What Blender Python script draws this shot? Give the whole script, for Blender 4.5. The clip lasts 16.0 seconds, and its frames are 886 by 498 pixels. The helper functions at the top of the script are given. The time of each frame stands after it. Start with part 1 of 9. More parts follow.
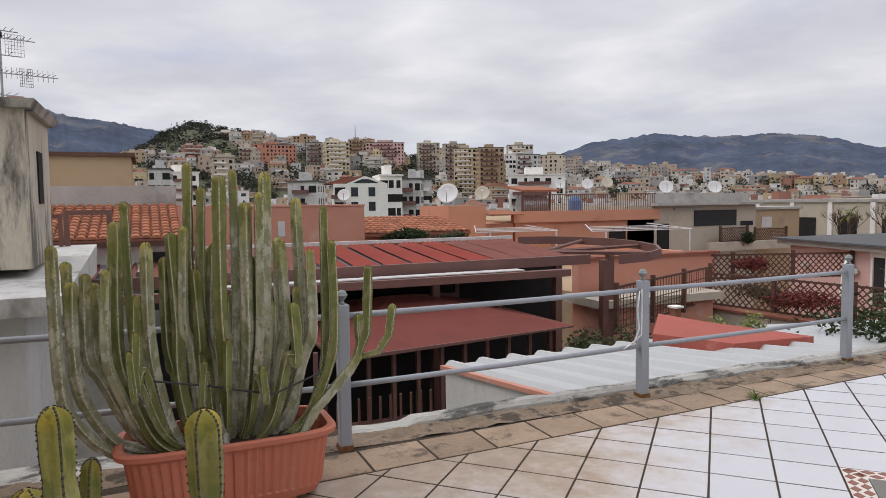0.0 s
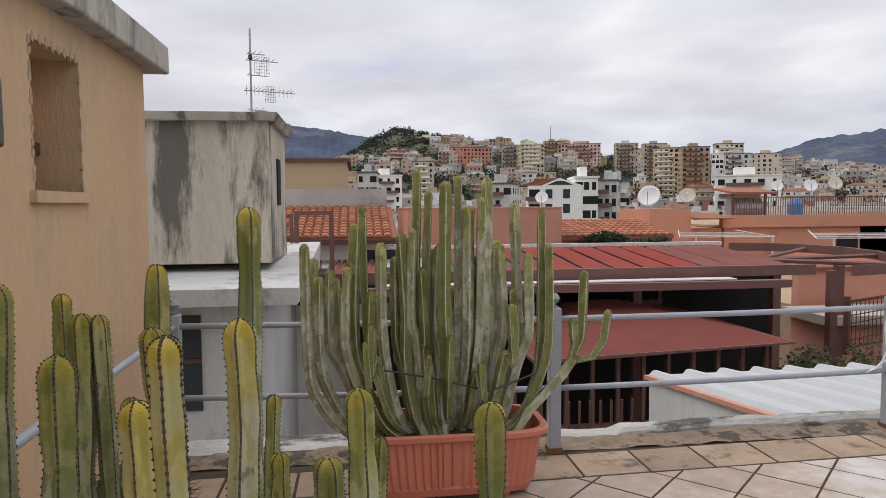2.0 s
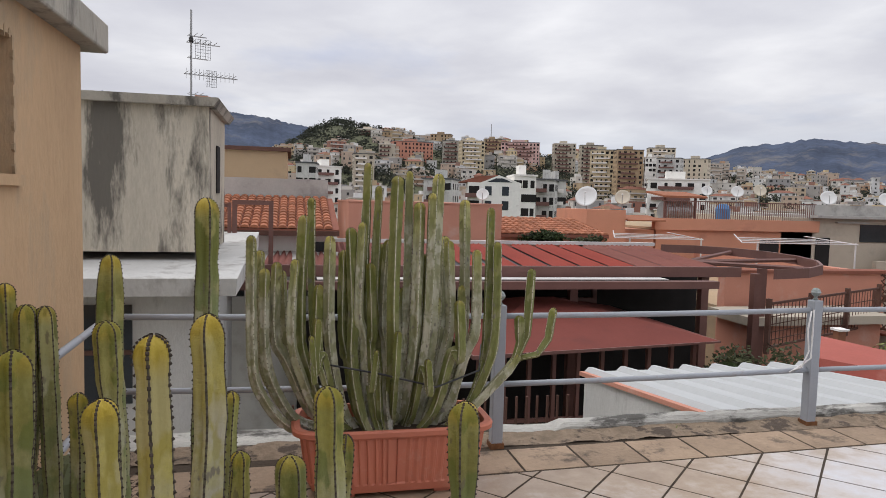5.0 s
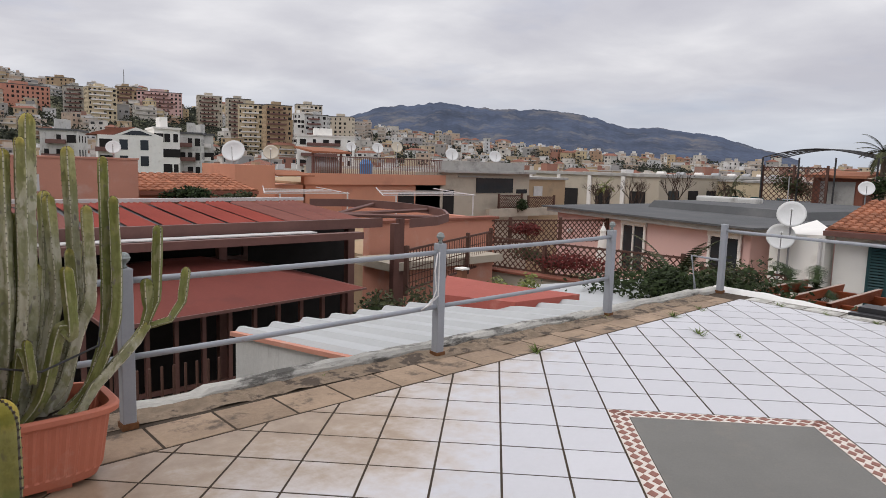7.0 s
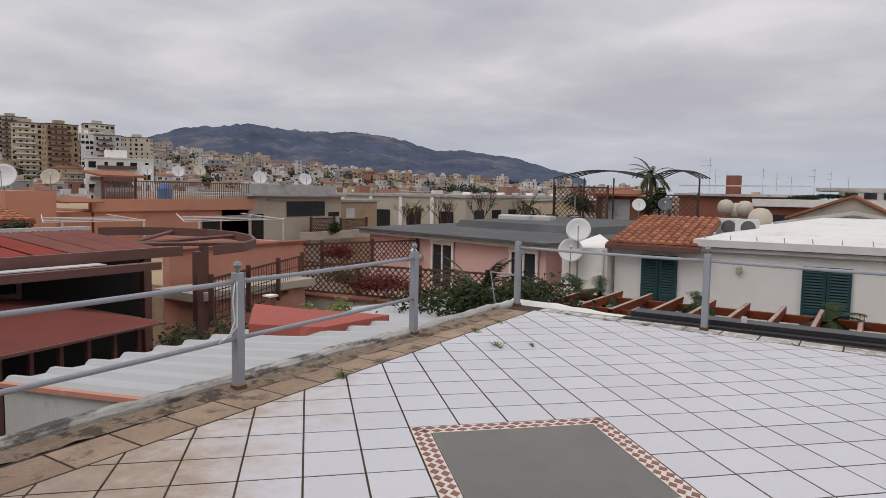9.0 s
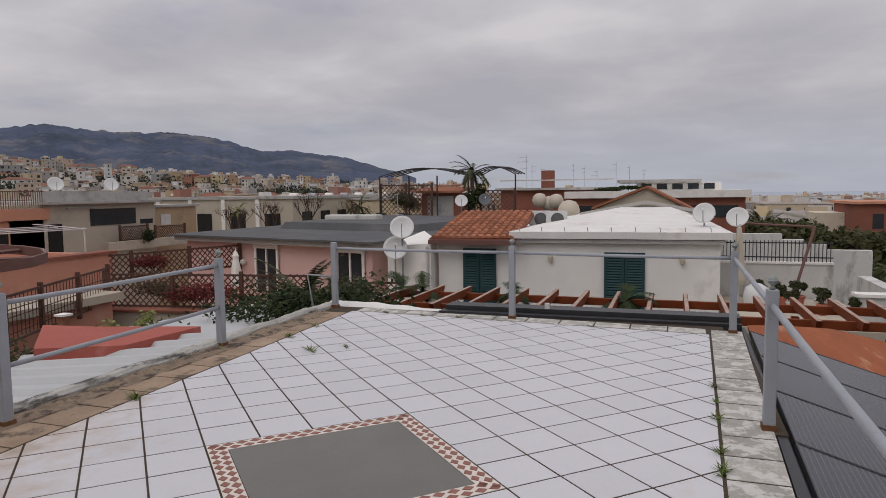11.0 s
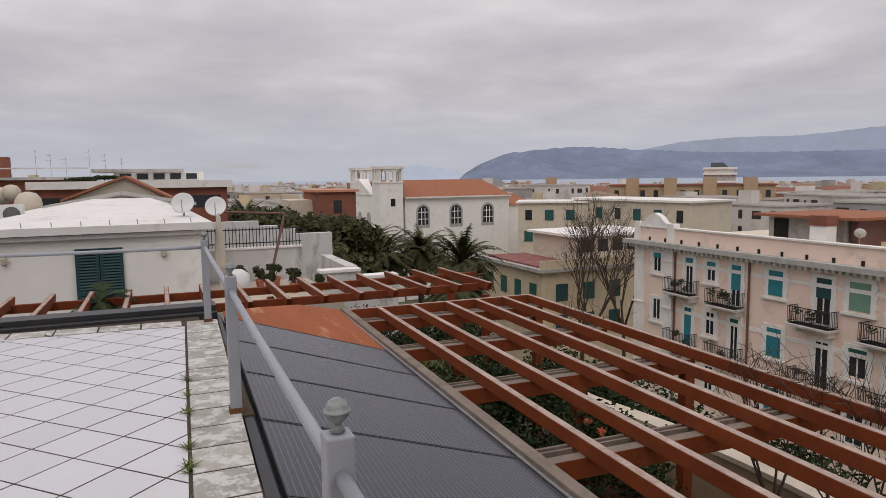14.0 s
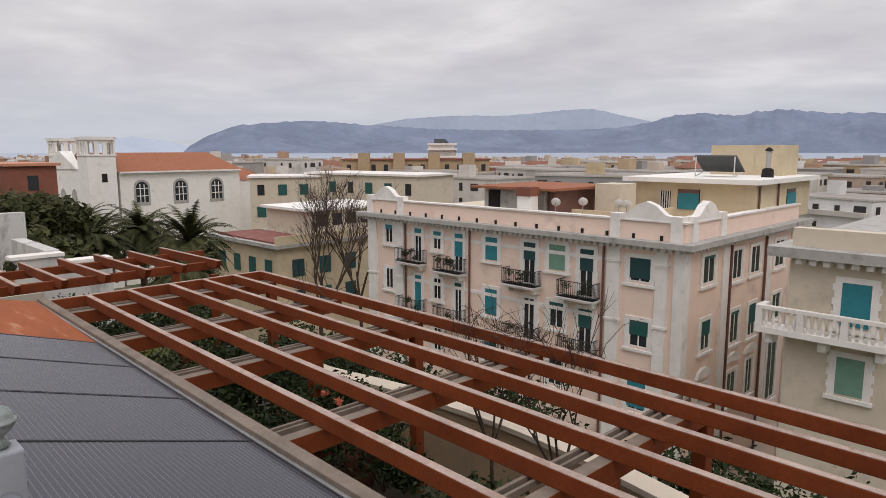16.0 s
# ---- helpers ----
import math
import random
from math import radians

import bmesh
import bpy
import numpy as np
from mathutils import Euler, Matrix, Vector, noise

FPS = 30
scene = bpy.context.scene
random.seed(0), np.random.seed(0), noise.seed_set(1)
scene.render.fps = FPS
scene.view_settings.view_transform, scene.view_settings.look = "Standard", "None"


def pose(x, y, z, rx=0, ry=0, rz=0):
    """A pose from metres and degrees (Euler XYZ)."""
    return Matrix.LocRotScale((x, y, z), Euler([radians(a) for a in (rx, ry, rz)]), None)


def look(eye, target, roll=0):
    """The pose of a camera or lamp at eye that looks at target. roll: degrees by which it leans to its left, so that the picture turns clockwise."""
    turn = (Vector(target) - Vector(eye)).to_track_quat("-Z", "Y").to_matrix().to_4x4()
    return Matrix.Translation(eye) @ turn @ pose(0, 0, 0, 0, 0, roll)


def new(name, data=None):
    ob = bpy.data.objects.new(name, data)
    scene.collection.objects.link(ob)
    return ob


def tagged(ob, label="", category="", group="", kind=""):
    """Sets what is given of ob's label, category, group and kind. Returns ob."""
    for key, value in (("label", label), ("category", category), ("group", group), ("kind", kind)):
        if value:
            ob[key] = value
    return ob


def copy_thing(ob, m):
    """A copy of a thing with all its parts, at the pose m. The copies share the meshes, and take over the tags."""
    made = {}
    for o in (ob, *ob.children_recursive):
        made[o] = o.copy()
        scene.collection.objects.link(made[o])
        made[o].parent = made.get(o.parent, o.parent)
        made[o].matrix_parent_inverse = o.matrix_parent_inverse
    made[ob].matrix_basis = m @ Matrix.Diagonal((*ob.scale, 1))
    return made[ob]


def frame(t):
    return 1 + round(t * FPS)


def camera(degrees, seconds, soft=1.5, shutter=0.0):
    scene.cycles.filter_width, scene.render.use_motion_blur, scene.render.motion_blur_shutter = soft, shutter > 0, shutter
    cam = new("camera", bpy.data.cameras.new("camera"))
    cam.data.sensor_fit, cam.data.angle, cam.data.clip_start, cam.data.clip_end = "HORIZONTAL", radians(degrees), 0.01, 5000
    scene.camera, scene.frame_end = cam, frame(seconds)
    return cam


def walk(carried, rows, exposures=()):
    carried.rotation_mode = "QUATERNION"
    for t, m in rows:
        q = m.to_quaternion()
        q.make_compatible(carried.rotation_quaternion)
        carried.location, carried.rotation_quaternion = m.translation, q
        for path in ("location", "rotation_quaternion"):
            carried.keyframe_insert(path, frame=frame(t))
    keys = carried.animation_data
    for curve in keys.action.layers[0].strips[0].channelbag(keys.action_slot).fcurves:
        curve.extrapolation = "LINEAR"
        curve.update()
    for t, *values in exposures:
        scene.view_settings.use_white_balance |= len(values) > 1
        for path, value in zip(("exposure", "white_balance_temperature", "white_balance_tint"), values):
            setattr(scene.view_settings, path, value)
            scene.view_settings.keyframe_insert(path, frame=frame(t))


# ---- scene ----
cam = camera(66.6, 16.0, 0.8)
PATH = [
    (0, (-0.219, -0.154, 1.510), (0.581, 1.674, 1.371), -0.7),
    (0.5, (-0.239, -0.132, 1.506), (0.461, 1.736, 1.371), -0.5),
    (1, (-0.280, -0.141, 1.514), (0.271, 1.778, 1.396), -0.8),
    (1.5, (-0.327, -0.160, 1.524), (0.070, 1.797, 1.412), -0.7),
    (2, (-0.356, -0.167, 1.525), (-0.100, 1.813, 1.397), -0.4),
    (2.5, (-0.393, -0.152, 1.529), (-0.214, 1.837, 1.413), 0.9),
    (3, (-0.422, -0.151, 1.526), (-0.342, 1.845, 1.403), 0.8),
    (3.2, (-0.427, -0.157, 1.526), (-0.395, 1.838, 1.410), 0.4),
    (5.3, (-0.415, -0.154, 1.533), (0.107, 1.770, 1.372), 1.6),
    (5.5, (-0.431, -0.148, 1.533), (0.141, 1.759, 1.351), 1.6),
    (6, (-0.395, -0.112, 1.530), (0.345, 1.731, 1.287), 1.5),
    (6.5, (-0.296, -0.049, 1.509), (0.795, 1.609, 1.253), 1.8),
    (7, (-0.268, -0.047, 1.499), (1.050, 1.437, 1.256), 1.7),
    (7.5, (-0.268, -0.068, 1.514), (1.156, 1.317, 1.284), 1.2),
    (8, (-0.246, -0.069, 1.512), (1.277, 1.208, 1.295), 1.2),
    (8.5, (-0.225, -0.096, 1.525), (1.374, 1.090, 1.337), 1.2),
    (8.7, (-0.219, -0.117, 1.525), (1.415, 1.026, 1.348), 1.2),
    (10.8, (-0.065, -0.336, 1.540), (1.795, 0.377, 1.368), -1),
    (11, (-0.050, -0.352, 1.534), (1.837, 0.291, 1.366), -0.7),
    (11.5, (-0.017, -0.392, 1.530), (1.908, 0.112, 1.339), -1.1),
    (12, (-0.010, -0.456, 1.533), (1.956, -0.129, 1.361), -0.7),
    (12.5, (0.032, -0.528, 1.521), (2.021, -0.457, 1.327), -0.2),
    (13, (0.080, -0.547, 1.513), (2.056, -0.796, 1.329), -0.1),
    (13.5, (0.103, -0.549, 1.517), (2.018, -1.094, 1.331), -0.1),
    (14, (0.107, -0.557, 1.520), (1.941, -1.327, 1.305), -0.7),
    (14.5, (0.101, -0.563, 1.524), (1.868, -1.473, 1.300), -0.5),
    (15, (0.111, -0.596, 1.514), (1.757, -1.705, 1.263), -0.6),
    (15.5, (0.139, -0.642, 1.502), (1.659, -1.913, 1.232), -0.6),
    (16, (0.145, -0.653, 1.492), (1.542, -2.054, 1.197), -0.1),
]
EXPOSURES = [(0, 0.0, 6400, 11), (3, 0.15, 6400, 11), (5.5, 0.06, 6400, 10), (7, -0.04, 6450, 11), (8.5, -0.22, 6500, 12), (11, -0.54, 6560, 14), (12.5, -0.52, 6580, 14), (13.5, -0.40, 6620, 14), (14.5, -0.27, 6700, 15), (15.5, -0.12, 6680, 14), (16, -0.10, 6650, 13)]
walk(cam, [(t, look(e, g, r)) for t, e, g, r in PATH], EXPOSURES)

# ---- world and light ----
world = bpy.data.worlds.new("sky")
scene.world = world
world.use_nodes = True
wt = world.node_tree
wt.nodes.clear()


def wn(kind, **kw):
    n = wt.nodes.new(kind)
    for k, v in kw.items():
        n.inputs[k].default_value = v
    return n


def ramp_stops(node, stops):
    el = node.color_ramp.elements
    while len(el) > 1:
        el.remove(el[-1])
    el[0].position, el[0].color = stops[0][0], (*stops[0][1], 1)
    for p, c in stops[1:]:
        e = el.new(p)
        e.color = (*c, 1)


SUN_ELEV, SUN_AZ = 48, 148
sky = wt.nodes.new("ShaderNodeTexSky")
sky.sky_type, sky.sun_disc = "NISHITA", False
sky.sun_elevation, sky.sun_rotation = radians(SUN_ELEV), radians(90 - SUN_AZ)
tc = wt.nodes.new("ShaderNodeTexCoord")
sep = wt.nodes.new("ShaderNodeSeparateXYZ")
wt.links.new(tc.outputs["Generated"], sep.inputs[0])
# clouds lie on a flat layer: direction divided by its height
up = wt.nodes.new("ShaderNodeMath")
up.operation = "MAXIMUM"
up.inputs[1].default_value = 0.0
wt.links.new(sep.outputs["Z"], up.inputs[0])
lift = wt.nodes.new("ShaderNodeMath")
lift.operation = "ADD"
lift.inputs[1].default_value = 0.13
wt.links.new(up.outputs[0], lift.inputs[0])
div = wt.nodes.new("ShaderNodeVectorMath")
div.operation = "DIVIDE"
com = wt.nodes.new("ShaderNodeCombineXYZ")
for i in range(3):
    wt.links.new(lift.outputs[0], com.inputs[i])
wt.links.new(tc.outputs["Generated"], div.inputs[0])
wt.links.new(com.outputs[0], div.inputs[1])
n1 = wn("ShaderNodeTexNoise", Scale=1.25, Detail=7, Roughness=0.50, Distortion=0.15)
n2 = wn("ShaderNodeTexNoise", Scale=0.7, Detail=6, Roughness=0.55)
for n in (n1, n2):
    wt.links.new(div.outputs[0], n.inputs["Vector"])
tone = wt.nodes.new("ShaderNodeValToRGB")
ramp_stops(tone, [(0.30, (0.58, 0.58, 0.635)), (0.45, (0.655, 0.655, 0.70)), (0.56, (0.73, 0.73, 0.765)), (0.70, (0.86, 0.855, 0.875))])
wt.links.new(n1.outputs["Fac"], tone.inputs[0])
gap = wt.nodes.new("ShaderNodeValToRGB")
ramp_stops(gap, [(0.28, (0.62, 0.62, 0.62)), (0.44, (1, 1, 1))])
wt.links.new(n2.outputs["Fac"], gap.inputs[0])
# an overcast sky is brighter overhead than at the horizon
zz = wt.nodes.new("ShaderNodeMath")
zz.operation = "MULTIPLY"
wt.links.new(up.outputs[0], zz.inputs[0])
wt.links.new(up.outputs[0], zz.inputs[1])
grad = wt.nodes.new("ShaderNodeMapRange")
for i, v in enumerate((0.0, 1.0, 0.95, 2.15)):
    grad.inputs[i + 1].default_value = v
wt.links.new(zz.outputs[0], grad.inputs[0])
bg_sky = wn("ShaderNodeBackground", Strength=0.10)
tint = wt.nodes.new("ShaderNodeMix")
tint.data_type, tint.blend_type = "RGBA", "MULTIPLY"
tint.inputs[0].default_value = 1.0
tint.inputs[7].default_value = (0.98, 0.93, 1.12, 1)
wt.links.new(sky.outputs[0], tint.inputs[6])
wt.links.new(tint.outputs[2], bg_sky.inputs[0])
bg_cloud = wn("ShaderNodeBackground", Strength=1.0)
wt.links.new(tone.outputs[0], bg_cloud.inputs[0])
wt.links.new(grad.outputs[0], bg_cloud.inputs["Strength"])
# pale blue haze low over the horizon
haze = wt.nodes.new("ShaderNodeMapRange")
haze.interpolation_type = "SMOOTHSTEP"
for i, v in enumerate((0.0, 0.15, 0.85, 0.0)):
    haze.inputs[i + 1].default_value = v
wt.links.new(up.outputs[0], haze.inputs[0])
hz = wt.nodes.new("ShaderNodeMix")
hz.data_type = "RGBA"
hz.inputs[7].default_value = (0.60, 0.655, 0.74, 1)
wt.links.new(haze.outputs[0], hz.inputs[0])
wt.links.new(tone.outputs[0], hz.inputs[6])
wt.links.new(hz.outputs[2], bg_cloud.inputs[0])
mix = wt.nodes.new("ShaderNodeMixShader")
wt.links.new(gap.outputs[0], mix.inputs[0])
wt.links.new(bg_sky.outputs[0], mix.inputs[1])
wt.links.new(bg_cloud.outputs[0], mix.inputs[2])
wout = wt.nodes.new("ShaderNodeOutputWorld")
wt.links.new(mix.outputs[0], wout.inputs[0])

sun = new("sun", bpy.data.lights.new("sun", "SUN"))
sun.data.energy, sun.data.angle, sun.data.color = 0.8, radians(30), (1.0, 0.96, 0.9)
sun.matrix_world = look((0, 0, 60), (-60 * math.cos(radians(SUN_AZ)) / math.tan(radians(SUN_ELEV)), -60 * math.sin(radians(SUN_AZ)) / math.tan(radians(SUN_ELEV)), 0))


# ---- materials ----
def mat(name, base, rough=0.8, var=0.18, scale=2.0, bump=0.15, bscale=40.0, metal=0.0, stain=None, amount=0.45, sscale=1.2, island=0.0, pick=0.0, palette=None, stretch=None, edge=None):
    """A procedural surface: two scales of tone, fine relief and stains with a shape of their own."""
    m = bpy.data.materials.new(name)
    m.use_nodes = True
    t = m.node_tree
    b = t.nodes["Principled BSDF"]
    b.inputs["Roughness"].default_value, b.inputs["Metallic"].default_value = rough, metal
    if rough >= 0.7:
        b.inputs["Specular IOR Level"].default_value = 0.2
    co = t.nodes.new("ShaderNodeTexCoord")
    src = co.outputs["Object"]
    if stretch:
        mp = t.nodes.new("ShaderNodeMapping")
        mp.inputs["Scale"].default_value = stretch
        t.links.new(src, mp.inputs[0])
        src = mp.outputs[0]

    def noise_node(sc, det=6, ro=0.6):
        n = t.nodes.new("ShaderNodeTexNoise")
        n.inputs["Scale"].default_value, n.inputs["Detail"].default_value, n.inputs["Roughness"].default_value = sc, det, ro
        t.links.new(src, n.inputs["Vector"])
        return n

    def mixer(kind, fac, a, c):
        n = t.nodes.new("ShaderNodeMix")
        n.data_type, n.blend_type = "RGBA", kind
        for sock, v in ((n.inputs[0], fac), (n.inputs[6], a), (n.inputs[7], c)):
            if isinstance(v, (int, float)):
                sock.default_value = v
            elif isinstance(v, tuple):
                sock.default_value = (*v, 1) if len(v) == 3 else v
            else:
                t.links.new(v, sock)
        return n.outputs[2]

    def span(fac, lo, hi, a, c):
        n = t.nodes.new("ShaderNodeMapRange")
        n.inputs[1].default_value, n.inputs[2].default_value, n.inputs[3].default_value, n.inputs[4].default_value = lo, hi, a, c
        t.links.new(fac, n.inputs[0])
        return n.outputs[0]

    big, fine = noise_node(scale), noise_node(bscale, 8, 0.7)
    col = tuple(base)
    if palette:
        pr = t.nodes.new("ShaderNodeValToRGB")
        pr.color_ramp.interpolation = "CONSTANT"
        ramp_stops(pr, [(i / len(palette), c) for i, c in enumerate(palette)])
        geo = t.nodes.new("ShaderNodeNewGeometry")
        t.links.new(geo.outputs["Random Per Island"], pr.inputs[0])
        col = pr.outputs[0]
    k = span(big.outputs["Fac"], 0.25, 0.75, 1 - var, 1 + var)
    k2 = span(fine.outputs["Fac"], 0.25, 0.75, 1 - var * 0.6, 1 + var * 0.6)
    mul = t.nodes.new("ShaderNodeMath")
    mul.operation = "MULTIPLY"
    t.links.new(k, mul.inputs[0])
    t.links.new(k2, mul.inputs[1])
    fac = mul.outputs[0]
    for amt, is_obj in ((island, False), (pick, True)):
        if amt:
            g = t.nodes.new("ShaderNodeObjectInfo" if is_obj else "ShaderNodeNewGeometry")
            r = span(g.outputs["Random" if is_obj else "Random Per Island"], 0, 1, 1 - amt, 1 + amt)
            m2 = t.nodes.new("ShaderNodeMath")
            m2.operation = "MULTIPLY"
            t.links.new(fac, m2.inputs[0])
            t.links.new(r, m2.inputs[1])
            fac = m2.outputs[0]
    grey = t.nodes.new("ShaderNodeCombineColor")
    for i in range(3):
        t.links.new(fac, grey.inputs[i])
    col = mixer("MULTIPLY", 1.0, col, grey.outputs[0])
    if stain:
        sn = noise_node(sscale, 9, 0.68)
        col = mixer("MIX", span(sn.outputs["Fac"], *(edge or (0.62 - amount * 0.35, 0.80 - amount * 0.2)), 0.0, 0.9), col, tuple(stain))
    t.links.new(col, b.inputs["Base Color"])
    if bump:
        bp = t.nodes.new("ShaderNodeBump")
        bp.inputs["Strength"].default_value, bp.inputs["Distance"].default_value = bump, 0.02
        t.links.new(fine.outputs["Fac"], bp.inputs["Height"])
        t.links.new(bp.outputs[0], b.inputs["Normal"])
    return m


M = {}
M["tile"] = mat("white_tile", (0.575, 0.57, 0.585), 0.35, 0.05, 1.5, 0.05, 30, pick=0.04, stain=(0.55, 0.44, 0.32), amount=0.05, sscale=0.9)

def dirty_tile(m, dirt, dark):
    """Old damp dirt that spreads from the parapet's far corner over the tiles, with a ragged edge."""
    t = m.node_tree
    b = t.nodes["Principled BSDF"]
    old = b.inputs["Base Color"].links[0].from_socket
    g = t.nodes.new("ShaderNodeNewGeometry")
    sp = t.nodes.new("ShaderNodeSeparateXYZ")
    t.links.new(g.outputs["Position"], sp.inputs[0])

    def op(kind, a, c):
        n = t.nodes.new("ShaderNodeMath")
        n.operation = kind
        for i, v in enumerate((a, c)):
            if isinstance(v, (int, float)):
                n.inputs[i].default_value = v
            else:
                t.links.new(v, n.inputs[i])
        return n.outputs[0]

    ns = []
    for sc in (1.3, 7.0):
        n = t.nodes.new("ShaderNodeTexNoise")
        n.inputs["Scale"].default_value, n.inputs["Detail"].default_value, n.inputs["Roughness"].default_value = sc, 9, 0.65
        t.links.new(g.outputs["Position"], n.inputs["Vector"])
        ns.append(n.outputs["Fac"])
    d = op("ADD", op("SUBTRACT", 3.5, sp.outputs["Y"]), op("MULTIPLY", op("MAXIMUM", op("SUBTRACT", sp.outputs["X"], 1.4), 0.0), 0.5))
    d = op("ADD", d, op("MULTIPLY", op("SUBTRACT", ns[0], 0.5), 2.6))
    d = op("ADD", d, op("MULTIPLY", op("SUBTRACT", ns[1], 0.5), 1.6))
    col = old
    for lo, hi, c, top in ((0.45, 1.60, dirt, 0.90), (-0.2, 1.05, dark, 0.90)):
        mr = t.nodes.new("ShaderNodeMapRange")
        for i, v in enumerate((lo, hi, top, 0.0)):
            mr.inputs[i + 1].default_value = v
        t.links.new(d, mr.inputs[0])
        mx = t.nodes.new("ShaderNodeMix")
        mx.data_type = "RGBA"
        t.links.new(mr.outputs[0], mx.inputs[0])
        t.links.new(col, mx.inputs[6])
        mx.inputs[7].default_value = (*c, 1)
        col = mx.outputs[2]
    t.links.new(col, b.inputs["Base Color"])


dirty_tile(M["tile"], (0.45, 0.335, 0.225), (0.215, 0.145, 0.09))
M["grout"] = mat("dark_grout", (0.066, 0.049, 0.035), 0.95, 0.3, 6, 0.3, 80)
M["slab"] = mat("border_slab", (0.36, 0.345, 0.305), 0.8, 0.18, 2.5, 0.35, 40, pick=0.12, stain=(0.60, 0.585, 0.54), amount=0.4, sscale=7, edge=(0.48, 0.56))
M["slab_brown"] = mat("brown_border_tile", (0.33, 0.24, 0.165), 0.75, 0.28, 2.5, 0.35, 30, pick=0.10, stain=(0.11, 0.085, 0.065), amount=0.5, sscale=3, edge=(0.54, 0.62))
M["cement"] = mat("old_cement", (0.44, 0.425, 0.385), 0.9, 0.3, 3, 1.0, 25, stain=(0.075, 0.07, 0.062), amount=0.52, sscale=3.2, stretch=(0.6, 1, 2.0), edge=(0.53, 0.62))
M["cement_dark"] = mat("broken_cement", (0.27, 0.205, 0.145), 0.95, 0.4, 5, 1.0, 18, stain=(0.07, 0.055, 0.045), amount=0.5, sscale=5, edge=(0.50, 0.58))
M["mat_slate"] = mat("grey_cement_field", (0.17, 0.165, 0.15), 0.7, 0.12, 1.5, 0.1, 60, stain=(0.22, 0.20, 0.17), amount=0.2, sscale=2)
M["cream"] = mat("cream_mosaic", (0.66, 0.60, 0.53), 0.5, 0.1, 4, 0.1)
M["brick_mosaic"] = mat("red_mosaic", (0.27, 0.105, 0.07), 0.5, 0.2, 9, 0.1, island=0.3)
M["rail"] = mat("grey_paint_metal", (0.30, 0.315, 0.34), 0.5, 0.08, 4, 0.1, 60, stain=(0.24, 0.14, 0.08), amount=0.08, sscale=5)
M["finial"] = mat("verdigris_grey_knob", (0.25, 0.275, 0.265), 0.55, 0.2, 30, 0.2, 60, stain=(0.12, 0.16, 0.13), amount=0.4, sscale=40)
M["rust"] = mat("rusty_foot", (0.16, 0.075, 0.035), 0.9, 0.4, 8, 0.4)
M["black"] = mat("black_flashing", (0.022, 0.022, 0.024), 0.45, 0.2, 3, 0.1)
M["panel"] = mat("solar_panel", (0.030, 0.033, 0.045), 0.22, 0.1, 2, 0.0)
M["copper"] = mat("copper_sheet", (0.31, 0.085, 0.026), 0.7, 0.22, 1.5, 0.12, 8, stain=(0.52, 0.27, 0.15), amount=0.25, sscale=1.2, stretch=(0.5, 2.2, 1), edge=(0.60, 0.70))
M["wood"] = mat("stained_pergola_wood", (0.185, 0.042, 0.012), 0.7, 0.28, 2.0, 0.3, 30, stain=(0.15, 0.05, 0.025), amount=0.2, sscale=3, pick=0.1)
# bleached wood, its colour raised further for sky light on top faces
M["wood_pale"] = mat("bleached_skylit_top", (0.40, 0.31, 0.26), 0.85, 0.3, 3, 0.3, 30, stain=(0.22, 0.12, 0.08), amount=0.3, sscale=5)
M["wood_grey"] = mat("weathered_grey_wood", (0.21, 0.17, 0.135), 0.85, 0.25, 3, 0.4, 30, stain=(0.14, 0.11, 0.085), amount=0.35, sscale=4)
M["white_metal"] = mat("white_rail", (0.60, 0.58, 0.56), 0.5, 0.15, 3, 0.1)
M["white_wall"] = mat("white_stucco", (0.84, 0.82, 0.765), 0.9, 0.06, 1.0, 0.25, 60, stain=(0.55, 0.50, 0.44), amount=0.12, sscale=0.7)
M["white_old"] = mat("stained_white_plaster", (0.57, 0.56, 0.53), 0.9, 0.14, 1.0, 0.4, 30, stain=(0.30, 0.28, 0.25), amount=0.28, sscale=1.7, stretch=(1, 1, 0.45), edge=(0.54, 0.68))
M["white_roof"] = mat("white_roof_coat", (0.74, 0.72, 0.68), 0.8, 0.08, 1.5, 0.2, 20, stain=(0.50, 0.44, 0.38), amount=0.2, sscale=0.9)
M["pink_wall"] = mat("pale_pink_stucco", (0.84, 0.655, 0.545), 0.9, 0.06, 0.6, 0.2, 40, stain=(0.50, 0.38, 0.32), amount=0.2, sscale=0.5)
M["pink2"] = mat("rose_stucco", (0.66, 0.44, 0.40), 0.9, 0.06, 0.6, 0.2, 40, stain=(0.5, 0.33, 0.29), amount=0.15, sscale=0.6)
M["trim"] = mat("white_stone_trim", (0.80, 0.765, 0.715), 0.85, 0.1, 1.2, 0.3, 40, stain=(0.46, 0.43, 0.39), amount=0.12, sscale=1.0)
M["cornice"] = mat("grey_cornice", (0.43, 0.415, 0.385), 0.9, 0.15, 1.5, 0.3, 30, stain=(0.18, 0.17, 0.16), amount=0.3, sscale=1.2)
M["yellow_wall"] = mat("yellow_stucco", (0.60, 0.50, 0.34), 0.9, 0.11, 0.6, 0.2, 40, stain=(0.40, 0.33, 0.23), amount=0.3, sscale=0.5)
M["cream_wall"] = mat("cream_stucco", (0.64, 0.56, 0.44), 0.9, 0.1, 0.6, 0.2, 40, stain=(0.38, 0.33, 0.26), amount=0.3, sscale=0.6)
